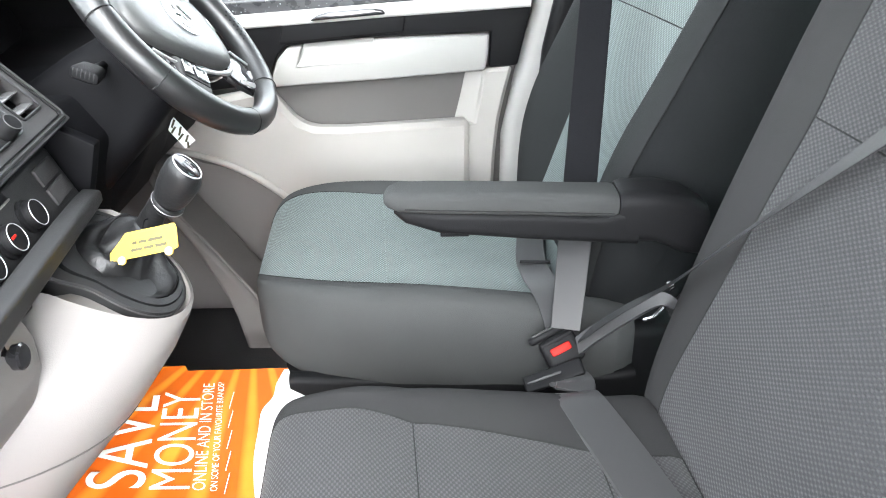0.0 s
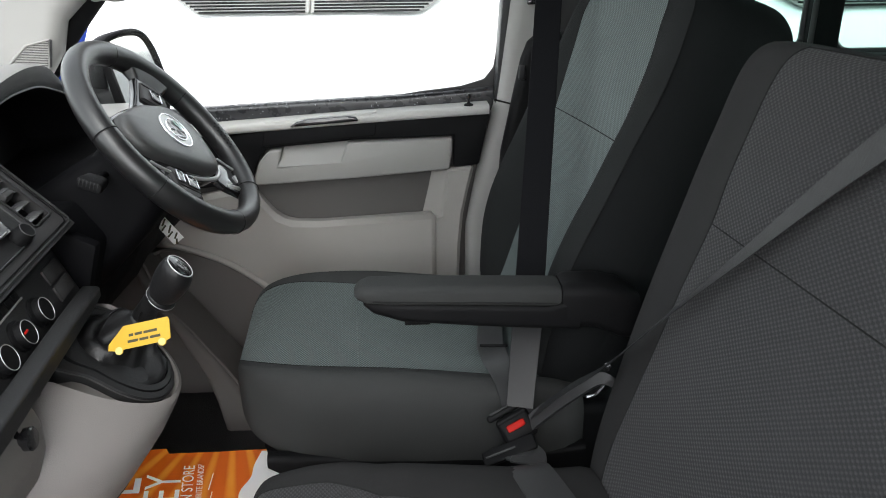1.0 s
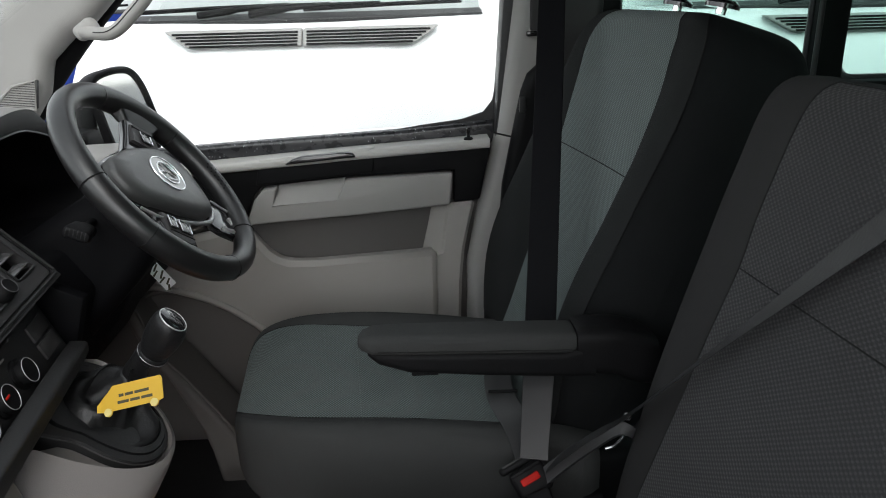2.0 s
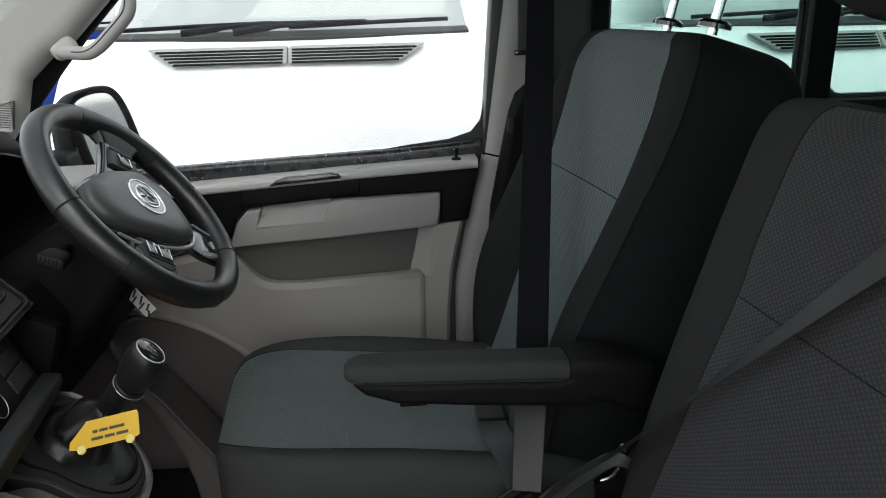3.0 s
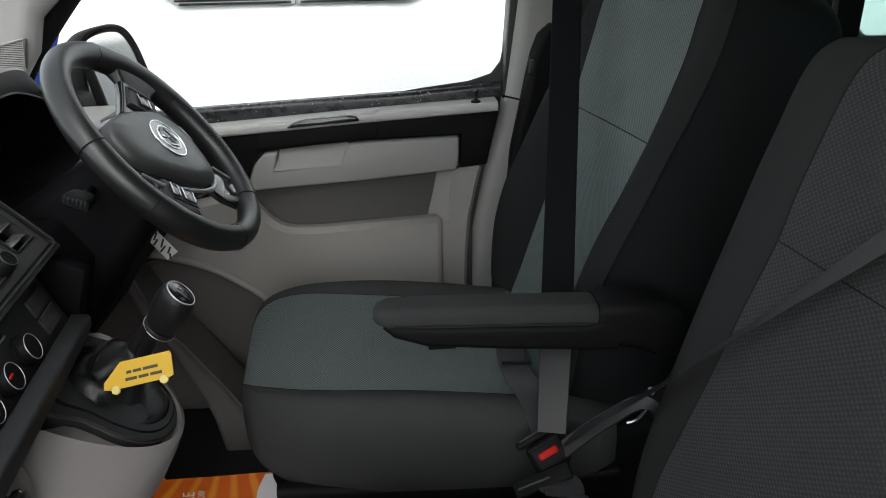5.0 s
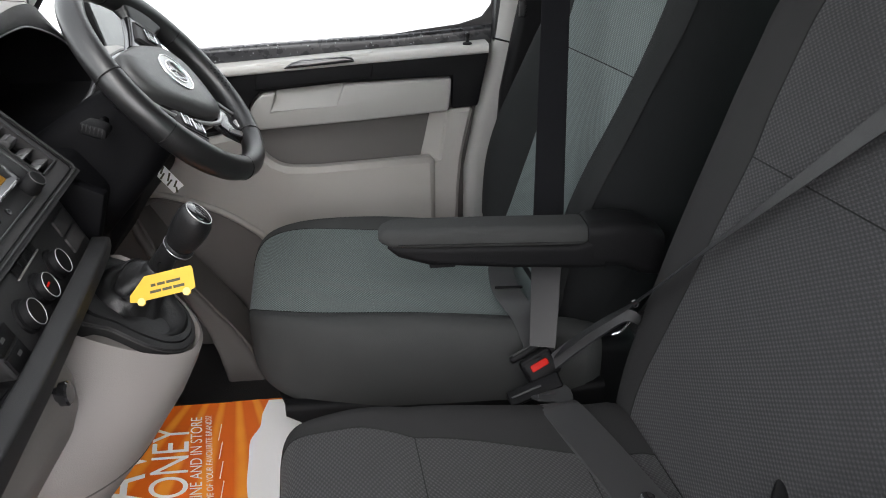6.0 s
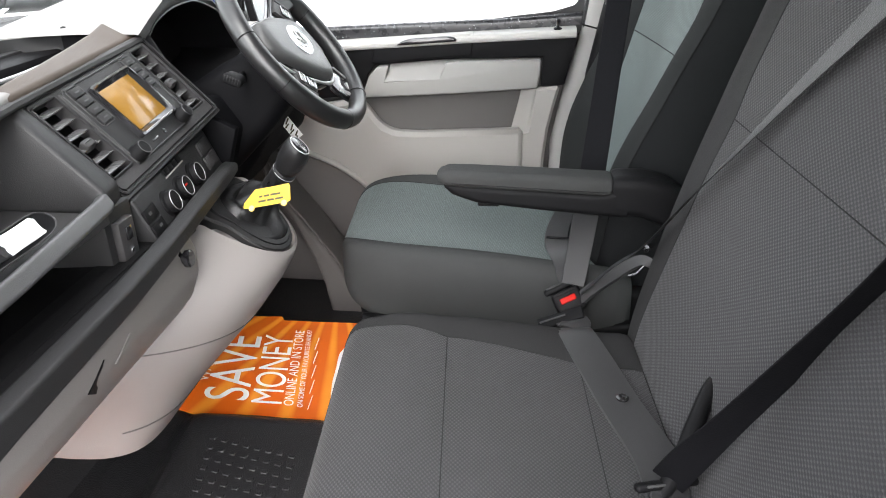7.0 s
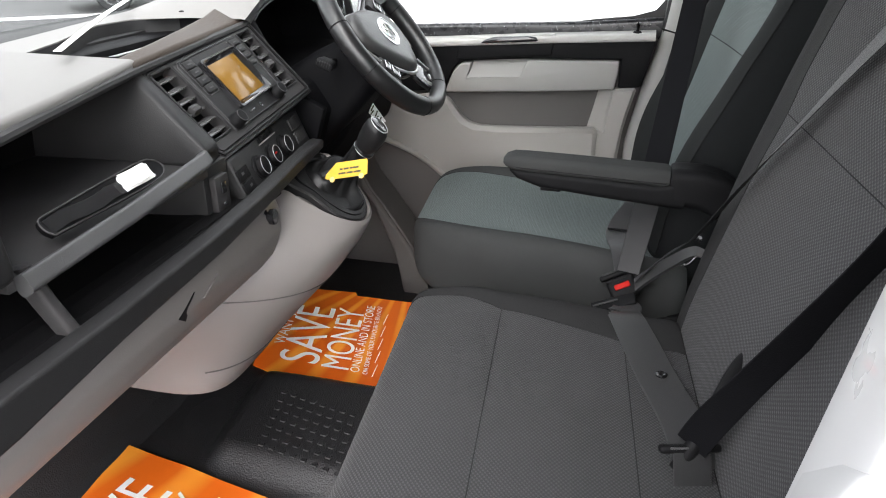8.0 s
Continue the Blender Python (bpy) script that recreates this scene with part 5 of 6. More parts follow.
for x in (0.0125, 0.0705):
    part("wheel_disc", lathe([(0.0048, 0), (0.0048, 0.0006), (0, 0.0006)], ta + tu * x + tv * -0.0005 + tn * 0.0008, tn, 20), M["cream"], tcard)
part("tie", tube(curve([ta + tu * 0.044 + tv * 0.027, (-0.240, 0.040, 0.563), (-0.250, 0.075, 0.560), (-0.243, 0.084, 0.556)]), 0.0009, 6), M["black"], tag)

# ---- seats ----
def smooth_rows(rows, m=3):
    """Rows of numbers with m - 1 more set smoothly between each two."""
    out = []
    n = len(rows)
    for k in range(n - 1):
        a, b, c, d = rows[max(k - 1, 0)], rows[k], rows[k + 1], rows[min(k + 2, n - 1)]
        for i in range(m):
            t = i / m
            out.append([0.5 * (2 * y + (z - x) * t + (2 * x - 5 * y + 4 * z - w) * t * t + (3 * y - 3 * z + w - x) * t ** 3) for x, y, z, w in zip(a, b, c, d)])
    return out + [list(rows[-1])]


NP, NB = 17, 3


def pad_ring(o, U, V, hw, hv, pw, dish, bul, r, grow=0.0):
    """A seat's section: a hollowed panel between two rounded bolsters, flat sides and back."""
    hw, hv = hw + grow, hv + grow
    b = hw - pw
    r = min(r, 0.7 * hv)
    edge = [(pw, hv - 0.70 * dish), (pw + 0.28 * b, hv + 0.60 * bul - 0.15 * dish), (pw + 0.56 * b, hv + bul), (pw + 0.82 * b, hv + 0.85 * bul - 0.16 * r),
            (pw + 0.965 * b, hv + 0.4 * bul - 0.62 * r), (hw, hv - 1.3 * r), (hw, 0.0), (hw, -hv + 0.6 * r), (hw - 0.3 * r, -hv + 0.1 * r), (hw - r, -hv)]
    half = [(p.x, p.y) for p in curve([(u, v, 0) for u, v in edge], NB * (len(edge) - 1))][1:]
    pts = [(-pw + 2 * pw * i / (NP - 1), hv - dish * (1 - 0.30 * (-1 + 2 * i / (NP - 1)) ** 2)) for i in range(NP)]
    pts += half + [(0.0, -hv)] + [(-u, v) for u, v in half[::-1]]
    return [Vector(o) + Vector(U) * u + Vector(V) * v for u, v in pts]


def padded(parent, stations, name, body, bolster, panel, k0, k1, U, seams=(), side=5, thread=None):
    """A padded block through stations (origin, V, half width, half depth, panel half width, dish, bulge, radius), with cloth bolsters and a cloth panel sewn in."""
    rows = smooth_rows([[*o, *V, hw, hv, pw, d, bu, r] for o, V, hw, hv, pw, d, bu, r in stations])
    k0, k1, seams, SIDE = 3 * k0, 3 * k1, [3 * k for k in seams], side * NB

    def rings(grow):
        return [pad_ring(q[0:3], U, Vector(q[3:6]).normalized(), *q[6:12], grow) for q in rows]
    skin, up, down = rings(0.0), rings(0.0016), rings(-0.004)
    base = part(name, loft(skin), body, parent)
    n = len(up[0])

    def strip(idx, piece, material, lift):
        rr = [[down[k][idx[0]]] + [lift[k][i] for i in idx] + [down[k][idx[-1]]] for k in range(k0, k1 + 1)]
        rr = [[down[k0][i] for i in (idx[0], *idx, idx[-1])]] + rr + [[down[k1][i] for i in (idx[0], *idx, idx[-1])]]
        return part(piece, loft(rr, False, False), material, parent)
    strip(list(range(NP)), name + "_panel", panel, up)
    for idx in (list(range(NP - 1, NP + SIDE)), [(n - i) % n for i in range(SIDE, -1, -1)]):
        strip(idx, name + "_bolster", bolster, up)
    for i in (0, NP - 1, NP - 1 + SIDE, n - SIDE):
        part("seam", tube([up[k][i] for k in range(k0, k1 + 1)], 0.0010, 6), M["seam"], base)
    for k in (*seams, k0, k1):
        part("seam", tube([up[k][i] for i in range(NP)], 0.0009, 6), thread or M["seam"], base)
    return base


def cushion_stations(yc, hw, rows):
    """rows: x, top, bottom, inset of the sides, panel half width, dish, bulge, radius."""
    return [(Vector((x, yc, (zt + zb) / 2)), Vector((0, 0, 1)), hw - s, (zt - zb) / 2, pw, d, bu, r) for x, zt, zb, s, pw, d, bu, r in rows]


def back_stations(yc, x0, z0, slope, rows):
    """rows: height of the front face, half width, half thickness, panel half width, dish, bulge, radius, push."""
    f = Vector((-1, 0, slope)).normalized()
    out = []
    for z, hw, hv, pw, d, bu, r, push in rows:
        p = Vector((x0 + slope * (z - z0), yc, z)) + f * push
        out.append((p - f * hv, f, hw, hv, pw, d, bu, r))
    return out


drv = thing("car_seat", (0.10, 0.415, 0.0), "dark driver's seat with teal patterned cloth centre and armrest", "seat")
Y = Vector((0, 1, 0))
SKEW = Vector((-0.13, 1, 0))
cs = cushion_stations(0.384, 0.230, [
    (-0.206, 0.314, 0.290, 0.150, 0.058, 0.0, 0.0, 0.012), (-0.203, 0.340, 0.270, 0.115, 0.088, 0.0, 0.0, 0.024), (-0.194, 0.360, 0.254, 0.082, 0.116, 0.001, 0.0, 0.036), (-0.175, 0.375, 0.240, 0.053, 0.142, 0.003, 0.0, 0.044),
    (-0.140, 0.384, 0.228, 0.030, 0.160, 0.005, 0.0, 0.048), (-0.092, 0.388, 0.219, 0.013, 0.169, 0.008, 0.001, 0.048), (-0.04, 0.389, 0.213, 0.004, 0.169, 0.011, 0.002, 0.048), (0.008, 0.389, 0.212, 0.0, 0.167, 0.013, 0.003, 0.048),
    (0.06, 0.388, 0.212, 0.0, 0.165, 0.014, 0.004, 0.048), (0.12, 0.385, 0.212, 0.0, 0.163, 0.015, 0.004, 0.048), (0.18, 0.381, 0.212, 0.0, 0.161, 0.016, 0.004, 0.048), (0.25, 0.375, 0.214, 0.0, 0.158, 0.016, 0.003, 0.048), (0.33, 0.370, 0.216, 0.004, 0.152, 0.015, 0.002, 0.048), (0.36, 0.362, 0.23, 0.02, 0.140, 0.010, 0.0, 0.040)])
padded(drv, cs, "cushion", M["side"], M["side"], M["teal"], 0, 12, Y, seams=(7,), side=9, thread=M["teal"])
part("cushion_base", loft([rr_ring((0.09, 0.412, z), (1, 0, 0), (0, 1, 0), a, b, 0.05) for z, a, b in ((0.08, 0.20, 0.20), (0.16, 0.225, 0.222), (0.20, 0.245, 0.238), (0.232, 0.252, 0.243))]), M["black"], drv)
part("seat_box", box((0.11, 0.412, 0.06), (0.36, 0.38, 0.125), 0.02, seg=3), M["black2"], drv)
part("seat_back_base", box((0.40, 0.412, 0.17), (0.10, 0.50, 0.33), 0.02, seg=3), M["black"], drv)
part("side_valance", loft([rr_ring((x, 0.165, z), (0, 1, 0), (0, 0, 1), 0.014, h, 0.010) for x, z, h in ((-0.15, 0.235, 0.012), (-0.10, 0.222, 0.026), (0.10, 0.225, 0.030), (0.25, 0.238, 0.028), (0.36, 0.262, 0.024))]), M["black"], drv)
bs = back_stations(0.425, 0.300, 0.40, 0.315, [
    (0.33, 0.225, 0.05, 0.110, 0.0, 0.0, 0.03, 0.0), (0.37, 0.245, 0.056, 0.116, 0.010, 0.006, 0.036, 0.002), (0.42, 0.256, 0.062, 0.120, 0.018, 0.018, 0.04, 0.004), (0.48, 0.262, 0.066, 0.123, 0.022, 0.029, 0.044, 0.006), (0.54, 0.264, 0.068, 0.126, 0.024, 0.033, 0.046, 0.006),
    (0.60, 0.264, 0.069, 0.129, 0.024, 0.029, 0.048, 0.006), (0.66, 0.262, 0.071, 0.138, 0.022, 0.022, 0.05, 0.005), (0.735, 0.258, 0.074, 0.148, 0.018, 0.014, 0.054, 0.004), (0.80, 0.253, 0.079, 0.156, 0.014, 0.006, 0.058, 0.002), (0.86, 0.246, 0.083, 0.160, 0.009, 0.002, 0.06, 0.0),
    (0.905, 0.236, 0.087, 0.158, 0.004, 0.0, 0.06, 0.0), (0.935, 0.222, 0.085, 0.150, 0.002, 0.0, 0.058, -0.004), (0.957, 0.200, 0.079, 0.132, 0.0, 0.0, 0.054, -0.010), (0.971, 0.166, 0.068, 0.112, 0.0, 0.0, 0.046, -0.026), (0.977, 0.13, 0.045, 0.09, 0.0, 0.0, 0.03, -0.050)])
# backrest body darker than the cushion: its shade is in the cloth colour
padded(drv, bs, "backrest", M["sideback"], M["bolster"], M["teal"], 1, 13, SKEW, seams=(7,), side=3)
for y in (0.295, 0.466):
    rd = part("headrest_rod", tube([(0.557, y, 0.96), (0.574, y, 1.04)], 0.0075, 14), M["chrome"], drv, "chrome headrest rod")
    part("rod_collar", lathe([(0.024, 0), (0.024, 0.006), (0.018, 0.011), (0.009, 0.012)], (0.5585, y, 0.9685), (0.2, 0, 1), 22), M["gloss"], rd)
part("headrest", loft([rr_ring((x + 0.022, 0.38, z), (0, 1, 0), (-1, 0, 0.2), w, h, 0.04) for x, z, w, h in ((0.545, 1.030, 0.09, 0.03), (0.545, 1.04, 0.12, 0.045), (0.55, 1.09, 0.135, 0.052), (0.56, 1.15, 0.13, 0.05), (0.57, 1.195, 0.11, 0.04), (0.572, 1.21, 0.08, 0.02))]), M["side"], drv)
# fold-down armrest
arm = part("armrest", loft([rr_ring((x, 0.105, z), (0, 1, 0), (0, 0, 1), w, h, 0.011) for x, z, w, h in ((0.034, 0.571, 0.010, 0.005), (0.039, 0.572, 0.018, 0.010), (0.052, 0.572, 0.0245, 0.0135), (0.09, 0.571, 0.026, 0.0145), (0.20, 0.568, 0.026, 0.015), (0.312, 0.564, 0.026, 0.0155), (0.318, 0.564, 0.0245, 0.013))]), M["side"], drv, "padded charcoal cloth armrest")
part("armrest_shell", loft([rr_ring((x, 0.105, z), (0, 1, 0), (0, 0, 1), w, h, 0.010) for x, z, w, h in ((0.046, 0.557, 0.010, 0.005), (0.060, 0.551, 0.018, 0.010), (0.10, 0.545, 0.0235, 0.015), (0.20, 0.539, 0.0245, 0.018), (0.30, 0.533, 0.025, 0.019), (0.345, 0.538, 0.026, 0.026))]), M["black"], arm)
part("armrest_pivot", loft([rr_ring((x, 0.112, z), (0, 1, 0), (0, 0, 1), w, h, 0.016) for x, z, w, h in ((0.3195, 0.548, 0.030, 0.030), (0.328, 0.548, 0.033, 0.033), (0.37, 0.547, 0.034, 0.034), (0.405, 0.535, 0.034, 0.038), (0.43, 0.525, 0.028, 0.034))]), M["black"], arm)
part("armrest_seam", tube([(0.06, 0.0787, 0.566), (0.20, 0.0787, 0.561), (0.312, 0.0787, 0.557)], 0.0007, 6), M["seam"], arm)
part("adjuster", box((0.12, 0.105, 0.527), (0.036, 0.03, 0.008), 0.002), M["black"], arm)

# the driver's cushion is turned like its back
for o in drv.children_recursive:
    if o.name.startswith(("cushion", "side_valance", "seat_box")) or o.parent.name.startswith("cushion"):
        o.data.transform(Matrix(((1, -0.085, 0, 0.0326), (-0.09, 1, 0, 0.0045), (0, 0, 1, 0), (0, 0, 0, 1))))

# passenger bench
bench = thing("passenger_bench", (0.12, -0.38, 0.0), "grey patterned cloth double passenger bench seat", "seat")
pc = cushion_stations(-0.385, 0.398, [
    (-0.111, 0.285, 0.235, 0.050, 0.320, 0.0, 0.0, 0.012), (-0.109, 0.312, 0.215, 0.032, 0.340, 0.0, 0.0, 0.022), (-0.100, 0.334, 0.20, 0.018, 0.350, 0.0, 0.0, 0.030), (-0.081, 0.350, 0.19, 0.008, 0.350, 0.0, 0.0, 0.036),
    (-0.04, 0.361, 0.185, 0.002, 0.345, 0.0, 0.0, 0.04), (0.0, 0.366, 0.182, 0.0, 0.342, 0.0, 0.001, 0.04), (0.04, 0.367, 0.18, 0.0, 0.328, 0.002, 0.001, 0.04), (0.064, 0.365, 0.18, 0.0, 0.318, 0.003, 0.001, 0.04), (0.09, 0.366, 0.18, 0.0, 0.314, 0.003, 0.001, 0.04),
    (0.14, 0.365, 0.18, 0.0, 0.304, 0.003, 0.0, 0.04), (0.20, 0.362, 0.18, 0.0, 0.288, 0.002, 0.0, 0.04), (0.262, 0.358, 0.18, 0.0, 0.272, 0.001, 0.0, 0.04), (0.31, 0.355, 0.18, 0.0, 0.268, 0.0, 0.0, 0.04), (0.355, 0.352, 0.18, 0.0, 0.266, 0.0, 0.0, 0.038), (0.375, 0.33, 0.2, 0.03, 0.25, 0.0, 0.0, 0.03)])
padded(bench, pc, "cushion", M["sidegrey"], M["sidegrey"], M["grey"], 1, 13, Y, seams=(7, 11))
part("bench_base", box((0.13, -0.385, 0.095), (0.36, 0.70, 0.19), 0.02, seg=3), M["black"], bench)
pb = back_stations(-0.355, 0.369, 0.39, 0.245, [
    (0.31, 0.36, 0.04, 0.280, 0.0, 0.0, 0.03, 0.0), (0.34, 0.378, 0.052, 0.312, 0.0, 0.0, 0.036, 0.0), (0.40, 0.388, 0.058, 0.318, 0.0, 0.0, 0.04, 0.003), (0.48, 0.390, 0.062, 0.306, -0.001, 0.0, 0.042, 0.006), (0.56, 0.390, 0.064, 0.294, -0.003, 0.001, 0.042, 0.007), (0.64, 0.388, 0.064, 0.288, -0.003, 0.001, 0.042, 0.007),
    (0.72, 0.388, 0.064, 0.286, 0.0, 0.001, 0.042, 0.004), (0.77, 0.388, 0.062, 0.287, -0.002, 0.0, 0.042, 0.003), (0.82, 0.387, 0.060, 0.288, -0.002, 0.0, 0.042, 0.0), (0.868, 0.384, 0.057, 0.288, 0.0, 0.0, 0.042, -0.002), (0.898, 0.374, 0.05, 0.282, 0.0, 0.0, 0.04, -0.006), (0.914, 0.355, 0.038, 0.27, 0.0, 0.0, 0.03, -0.016), (0.919, 0.33, 0.02, 0.25, 0.0, 0.0, 0.012, -0.034)])
padded(bench, pb, "backrest", M["sidegrey"], M["sidegrey"], M["grey"], 1, 11, Y, seams=(6,))
part("headrest", loft([rr_ring((x, -0.255, z), (0, 1, 0), (-1, 0, 0.2), w + 0.03, h, 0.04) for x, z, w, h in ((0.50, 0.985, 0.09, 0.03), (0.50, 0.995, 0.118, 0.045), (0.505, 1.04, 0.135, 0.052), (0.515, 1.10, 0.13, 0.05), (0.525, 1.145, 0.11, 0.04), (0.53, 1.16, 0.08, 0.02))]), M["side"], bench)
for y in (-0.325, -0.245):
    part("headrest_rod", tube([(0.485, y, 0.90), (0.50, y, 1.0)], 0.0065, 12), M["chrome"], bench)

# the bench stands slightly askew: its near end lies further back
for o in bench.children_recursive:
    k = 0.08 if "back" in o.name + o.parent.name or "head" in o.name else 0.085
    o.data.transform(Matrix(((1, -k, 0, -k * 0.03), (0, 1, 0, 0), (0, 0, 1, 0), (0, 0, 0, 1))))

# ---- belts ----
db = thing("driver_belt", (0.38, 0.75, 1.2), "black seat belt buckled across the empty driver's seat", "seat belt")
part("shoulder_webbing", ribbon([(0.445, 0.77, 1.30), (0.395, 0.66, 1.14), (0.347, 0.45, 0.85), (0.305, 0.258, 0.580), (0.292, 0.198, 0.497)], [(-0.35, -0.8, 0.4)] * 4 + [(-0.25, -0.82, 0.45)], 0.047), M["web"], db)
# same black belt: lower and lap runs coloured paler for the light on them
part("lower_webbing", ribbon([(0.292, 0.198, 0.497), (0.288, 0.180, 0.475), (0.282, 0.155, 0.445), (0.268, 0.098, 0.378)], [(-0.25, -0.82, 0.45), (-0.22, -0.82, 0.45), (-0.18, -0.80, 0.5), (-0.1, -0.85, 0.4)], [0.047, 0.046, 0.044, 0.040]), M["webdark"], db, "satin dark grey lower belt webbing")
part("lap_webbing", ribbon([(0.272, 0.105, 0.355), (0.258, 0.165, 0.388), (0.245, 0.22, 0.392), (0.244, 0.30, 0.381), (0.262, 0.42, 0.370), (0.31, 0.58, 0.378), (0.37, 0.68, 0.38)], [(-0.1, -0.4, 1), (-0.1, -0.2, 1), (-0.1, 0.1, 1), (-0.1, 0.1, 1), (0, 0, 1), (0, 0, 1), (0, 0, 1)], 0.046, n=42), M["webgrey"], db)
part("belt_stop", tube([(0.224, 0.268, 0.389), (0.270, 0.262, 0.391)], 0.0024, 10), M["black"], db)
part("top_anchor", box((0.445, 0.785, 1.30), (0.05, 0.02, 0.06), 0.008), M["black"], db)


def buckle(name, c, w, n, label, group, button=True):
    """Belt buckle: housing, red press button, tongue plate with a bright edge."""
    b = thing(name, c, label, "belt buckle", group)
    n = Vector(n).normalized()
    w = Vector(w)
    w = (w - n * w.dot(n)).normalized()
    h = n.cross(w)
    rot = Matrix((w, h, n)).transposed().to_4x4()
    c = Vector(c)

    def at(a, d, e):
        return c + w * a + h * d + n * e
    body = part("housing", box(at(0, -0.002, 0), (0.052, 0.044, 0.024), 0.008, rot=rot, seg=3), M["black"], b)
    part("housing_lip", box(at(0, 0.015, 0.011), (0.046, 0.005, 0.004), 0.002, rot=rot), M["black"], body)
    part("press_button", box(at(0.000, 0.001, 0.0115), (0.029, 0.011, 0.006), 0.003, rot=rot), M["red"], b, "red press button")
    part("button_notch", box(at(0.002, 0.0095, 0.0143), (0.012, 0.004, 0.0015), 0.0006, rot=rot), M["black"], body)
    t = part("tongue", box(at(-0.004, 0.027, -0.002), (0.060, 0.012, 0.013), 0.005, rot=rot, seg=3), M["black"], b)
    part("tongue_bar", box(at(-0.012, 0.032, 0.004), (0.030, 0.003, 0.002), 0.001, rot=rot), M["webm"], t)
    return b


buckle("belt_buckle", (0.262, 0.088, 0.352), (0.84, 0.0, 0.54), (-0.1, -0.80, 0.58), "black belt buckle with red button beside the driver's cushion", "belt buckles")
b2 = thing("belt_tongue", (0.245, 0.055, 0.325), "black belt tongue plate lying between the two seats", "belt tongue")
tr2 = Matrix.Rotation(radians(-24), 4, "Y") @ Matrix.Rotation(radians(30), 4, "X")
tp = part("tongue_plate", box((0.248, 0.052, 0.336), (0.082, 0.024, 0.008), 0.0035, rot=tr2, seg=3), M["black"], b2)
part("tongue_edge", box((0.234, 0.042, 0.341), (0.046, 0.003, 0.003), 0.001, rot=tr2), M["webgrey"], tp)
part("tongue_loop", ribbon([(0.262, 0.052, 0.335), (0.272, 0.030, 0.343), (0.268, 0.008, 0.345)], [(0, -0.3, 1)] * 3, 0.050, 0.003), M["webgrey"], b2)
stalk = single("buckle_stalk", ribbon([(0.400, 0.045, 0.44), (0.372, 0.052, 0.452), (0.335, 0.065, 0.42), (0.300, 0.076, 0.383), (0.276, 0.086, 0.350)], [(-0.5, -0.6, 0.6)] * 5, [0.010, 0.018, 0.021, 0.022, 0.022], 0.008), M["webgrey"], "grey plastic sleeve of a belt buckle stalk", "belt stalk")
part("stalk_clip", tube(curve([(0.352, 0.040, 0.430), (0.362, 0.036, 0.437), (0.372, 0.034, 0.452)]), 0.0022, 8), M["chrome"], stalk)

mb = thing("middle_belt", (0.39, 0.03, 0.48), "dark seat belt drawn across the bench backrest", "seat belt")
part("webbing", ribbon([(0.285, 0.085, 0.372), (0.325, 0.040, 0.445), (0.364, 0.005, 0.500), (0.402, -0.085, 0.616), (0.440, -0.165, 0.722), (0.482, -0.262, 0.846), (0.515, -0.36, 0.945), (0.60, -0.50, 1.05)],
                     [(-0.45, -0.1, 0.8), (-0.45, 0.0, 0.8), (-0.5, 0.3, 0.7), (-0.65, 0.45, 0.55), (-0.85, 0.15, 0.45), (-0.95, 0.0, 0.3), (-0.95, 0.0, 0.3), (-0.6, -0.2, 0.8)], [0.017, 0.016, 0.016, 0.016, 0.020, 0.030, 0.044, 0.046], n=56), M["webm"], mb)
part("belt_pin", lathe([(0.005, 0), (0.0055, 0.004), (0, 0.005)], (0.374, 0.026, 0.486), (-0.6, -0.6, 0.4), 14), M["gloss"], mb)

ob_ = thing("outer_belt", (0.36, -0.42, 0.42), "black seat belt from the doorway pillar over the bench", "seat belt")
part("webbing", ribbon([(0.352, -0.384, 0.392), (0.364, -0.408, 0.446), (0.390, -0.436, 0.522), (0.440, -0.468, 0.642), (0.474, -0.500, 0.740), (0.506, -0.532, 0.845), (0.537, -0.568, 0.945), (0.60, -0.64, 1.03)],
                     [(-0.2, -0.8, 0.5), (-0.1, -0.9, 0.3), (0.25, -0.9, 0.05), (0.42, -0.87, -0.15), (0.42, -0.87, -0.15), (0.25, -0.9, 0.0), (-0.2, -0.8, 0.4), (-0.6, -0.2, 0.8)], [0.040, 0.040, 0.044, 0.050, 0.050, 0.050, 0.047, 0.047], n=56), M["web"], ob_)
tg2 = part("tongue", box((0.351, -0.384, 0.388), (0.074, 0.014, 0.010), 0.004, rot=Matrix.Rotation(radians(16), 4, "Z") @ Matrix.Rotation(radians(-25), 4, "X"), seg=3), M["black"], ob_)
part("tongue_slot", box((0.350, -0.3895, 0.3925), (0.046, 0.004, 0.003), 0.001, rot=Matrix.Rotation(radians(16), 4, "Z") @ Matrix.Rotation(radians(-25), 4, "X")), M["webgrey"], tg2)
part("lower_webbing", ribbon([(0.354, -0.390, 0.386), (0.357, -0.412, 0.356), (0.362, -0.430, 0.325), (0.365, -0.44, 0.29)], [(0.25, -0.8, 0.5)] * 4, 0.046), M["webm"], ob_)
single("release_lever", tube(curve([(0.338, -0.394, 0.362), (0.362, -0.376, 0.404), (0.381, -0.346, 0.438), (0.398, -0.316, 0.462), (0.413, -0.296, 0.474)], 30), [0.0095 + 0.0012 * math.sin(math.pi * min(1, k / 20)) if k < 25 else 0.0095 * math.sqrt(max(0.02, 1 - ((k - 24) / 6) ** 2)) for k in range(31)], 16), M["black"], "black curved plastic release lever on the bench", "lever")
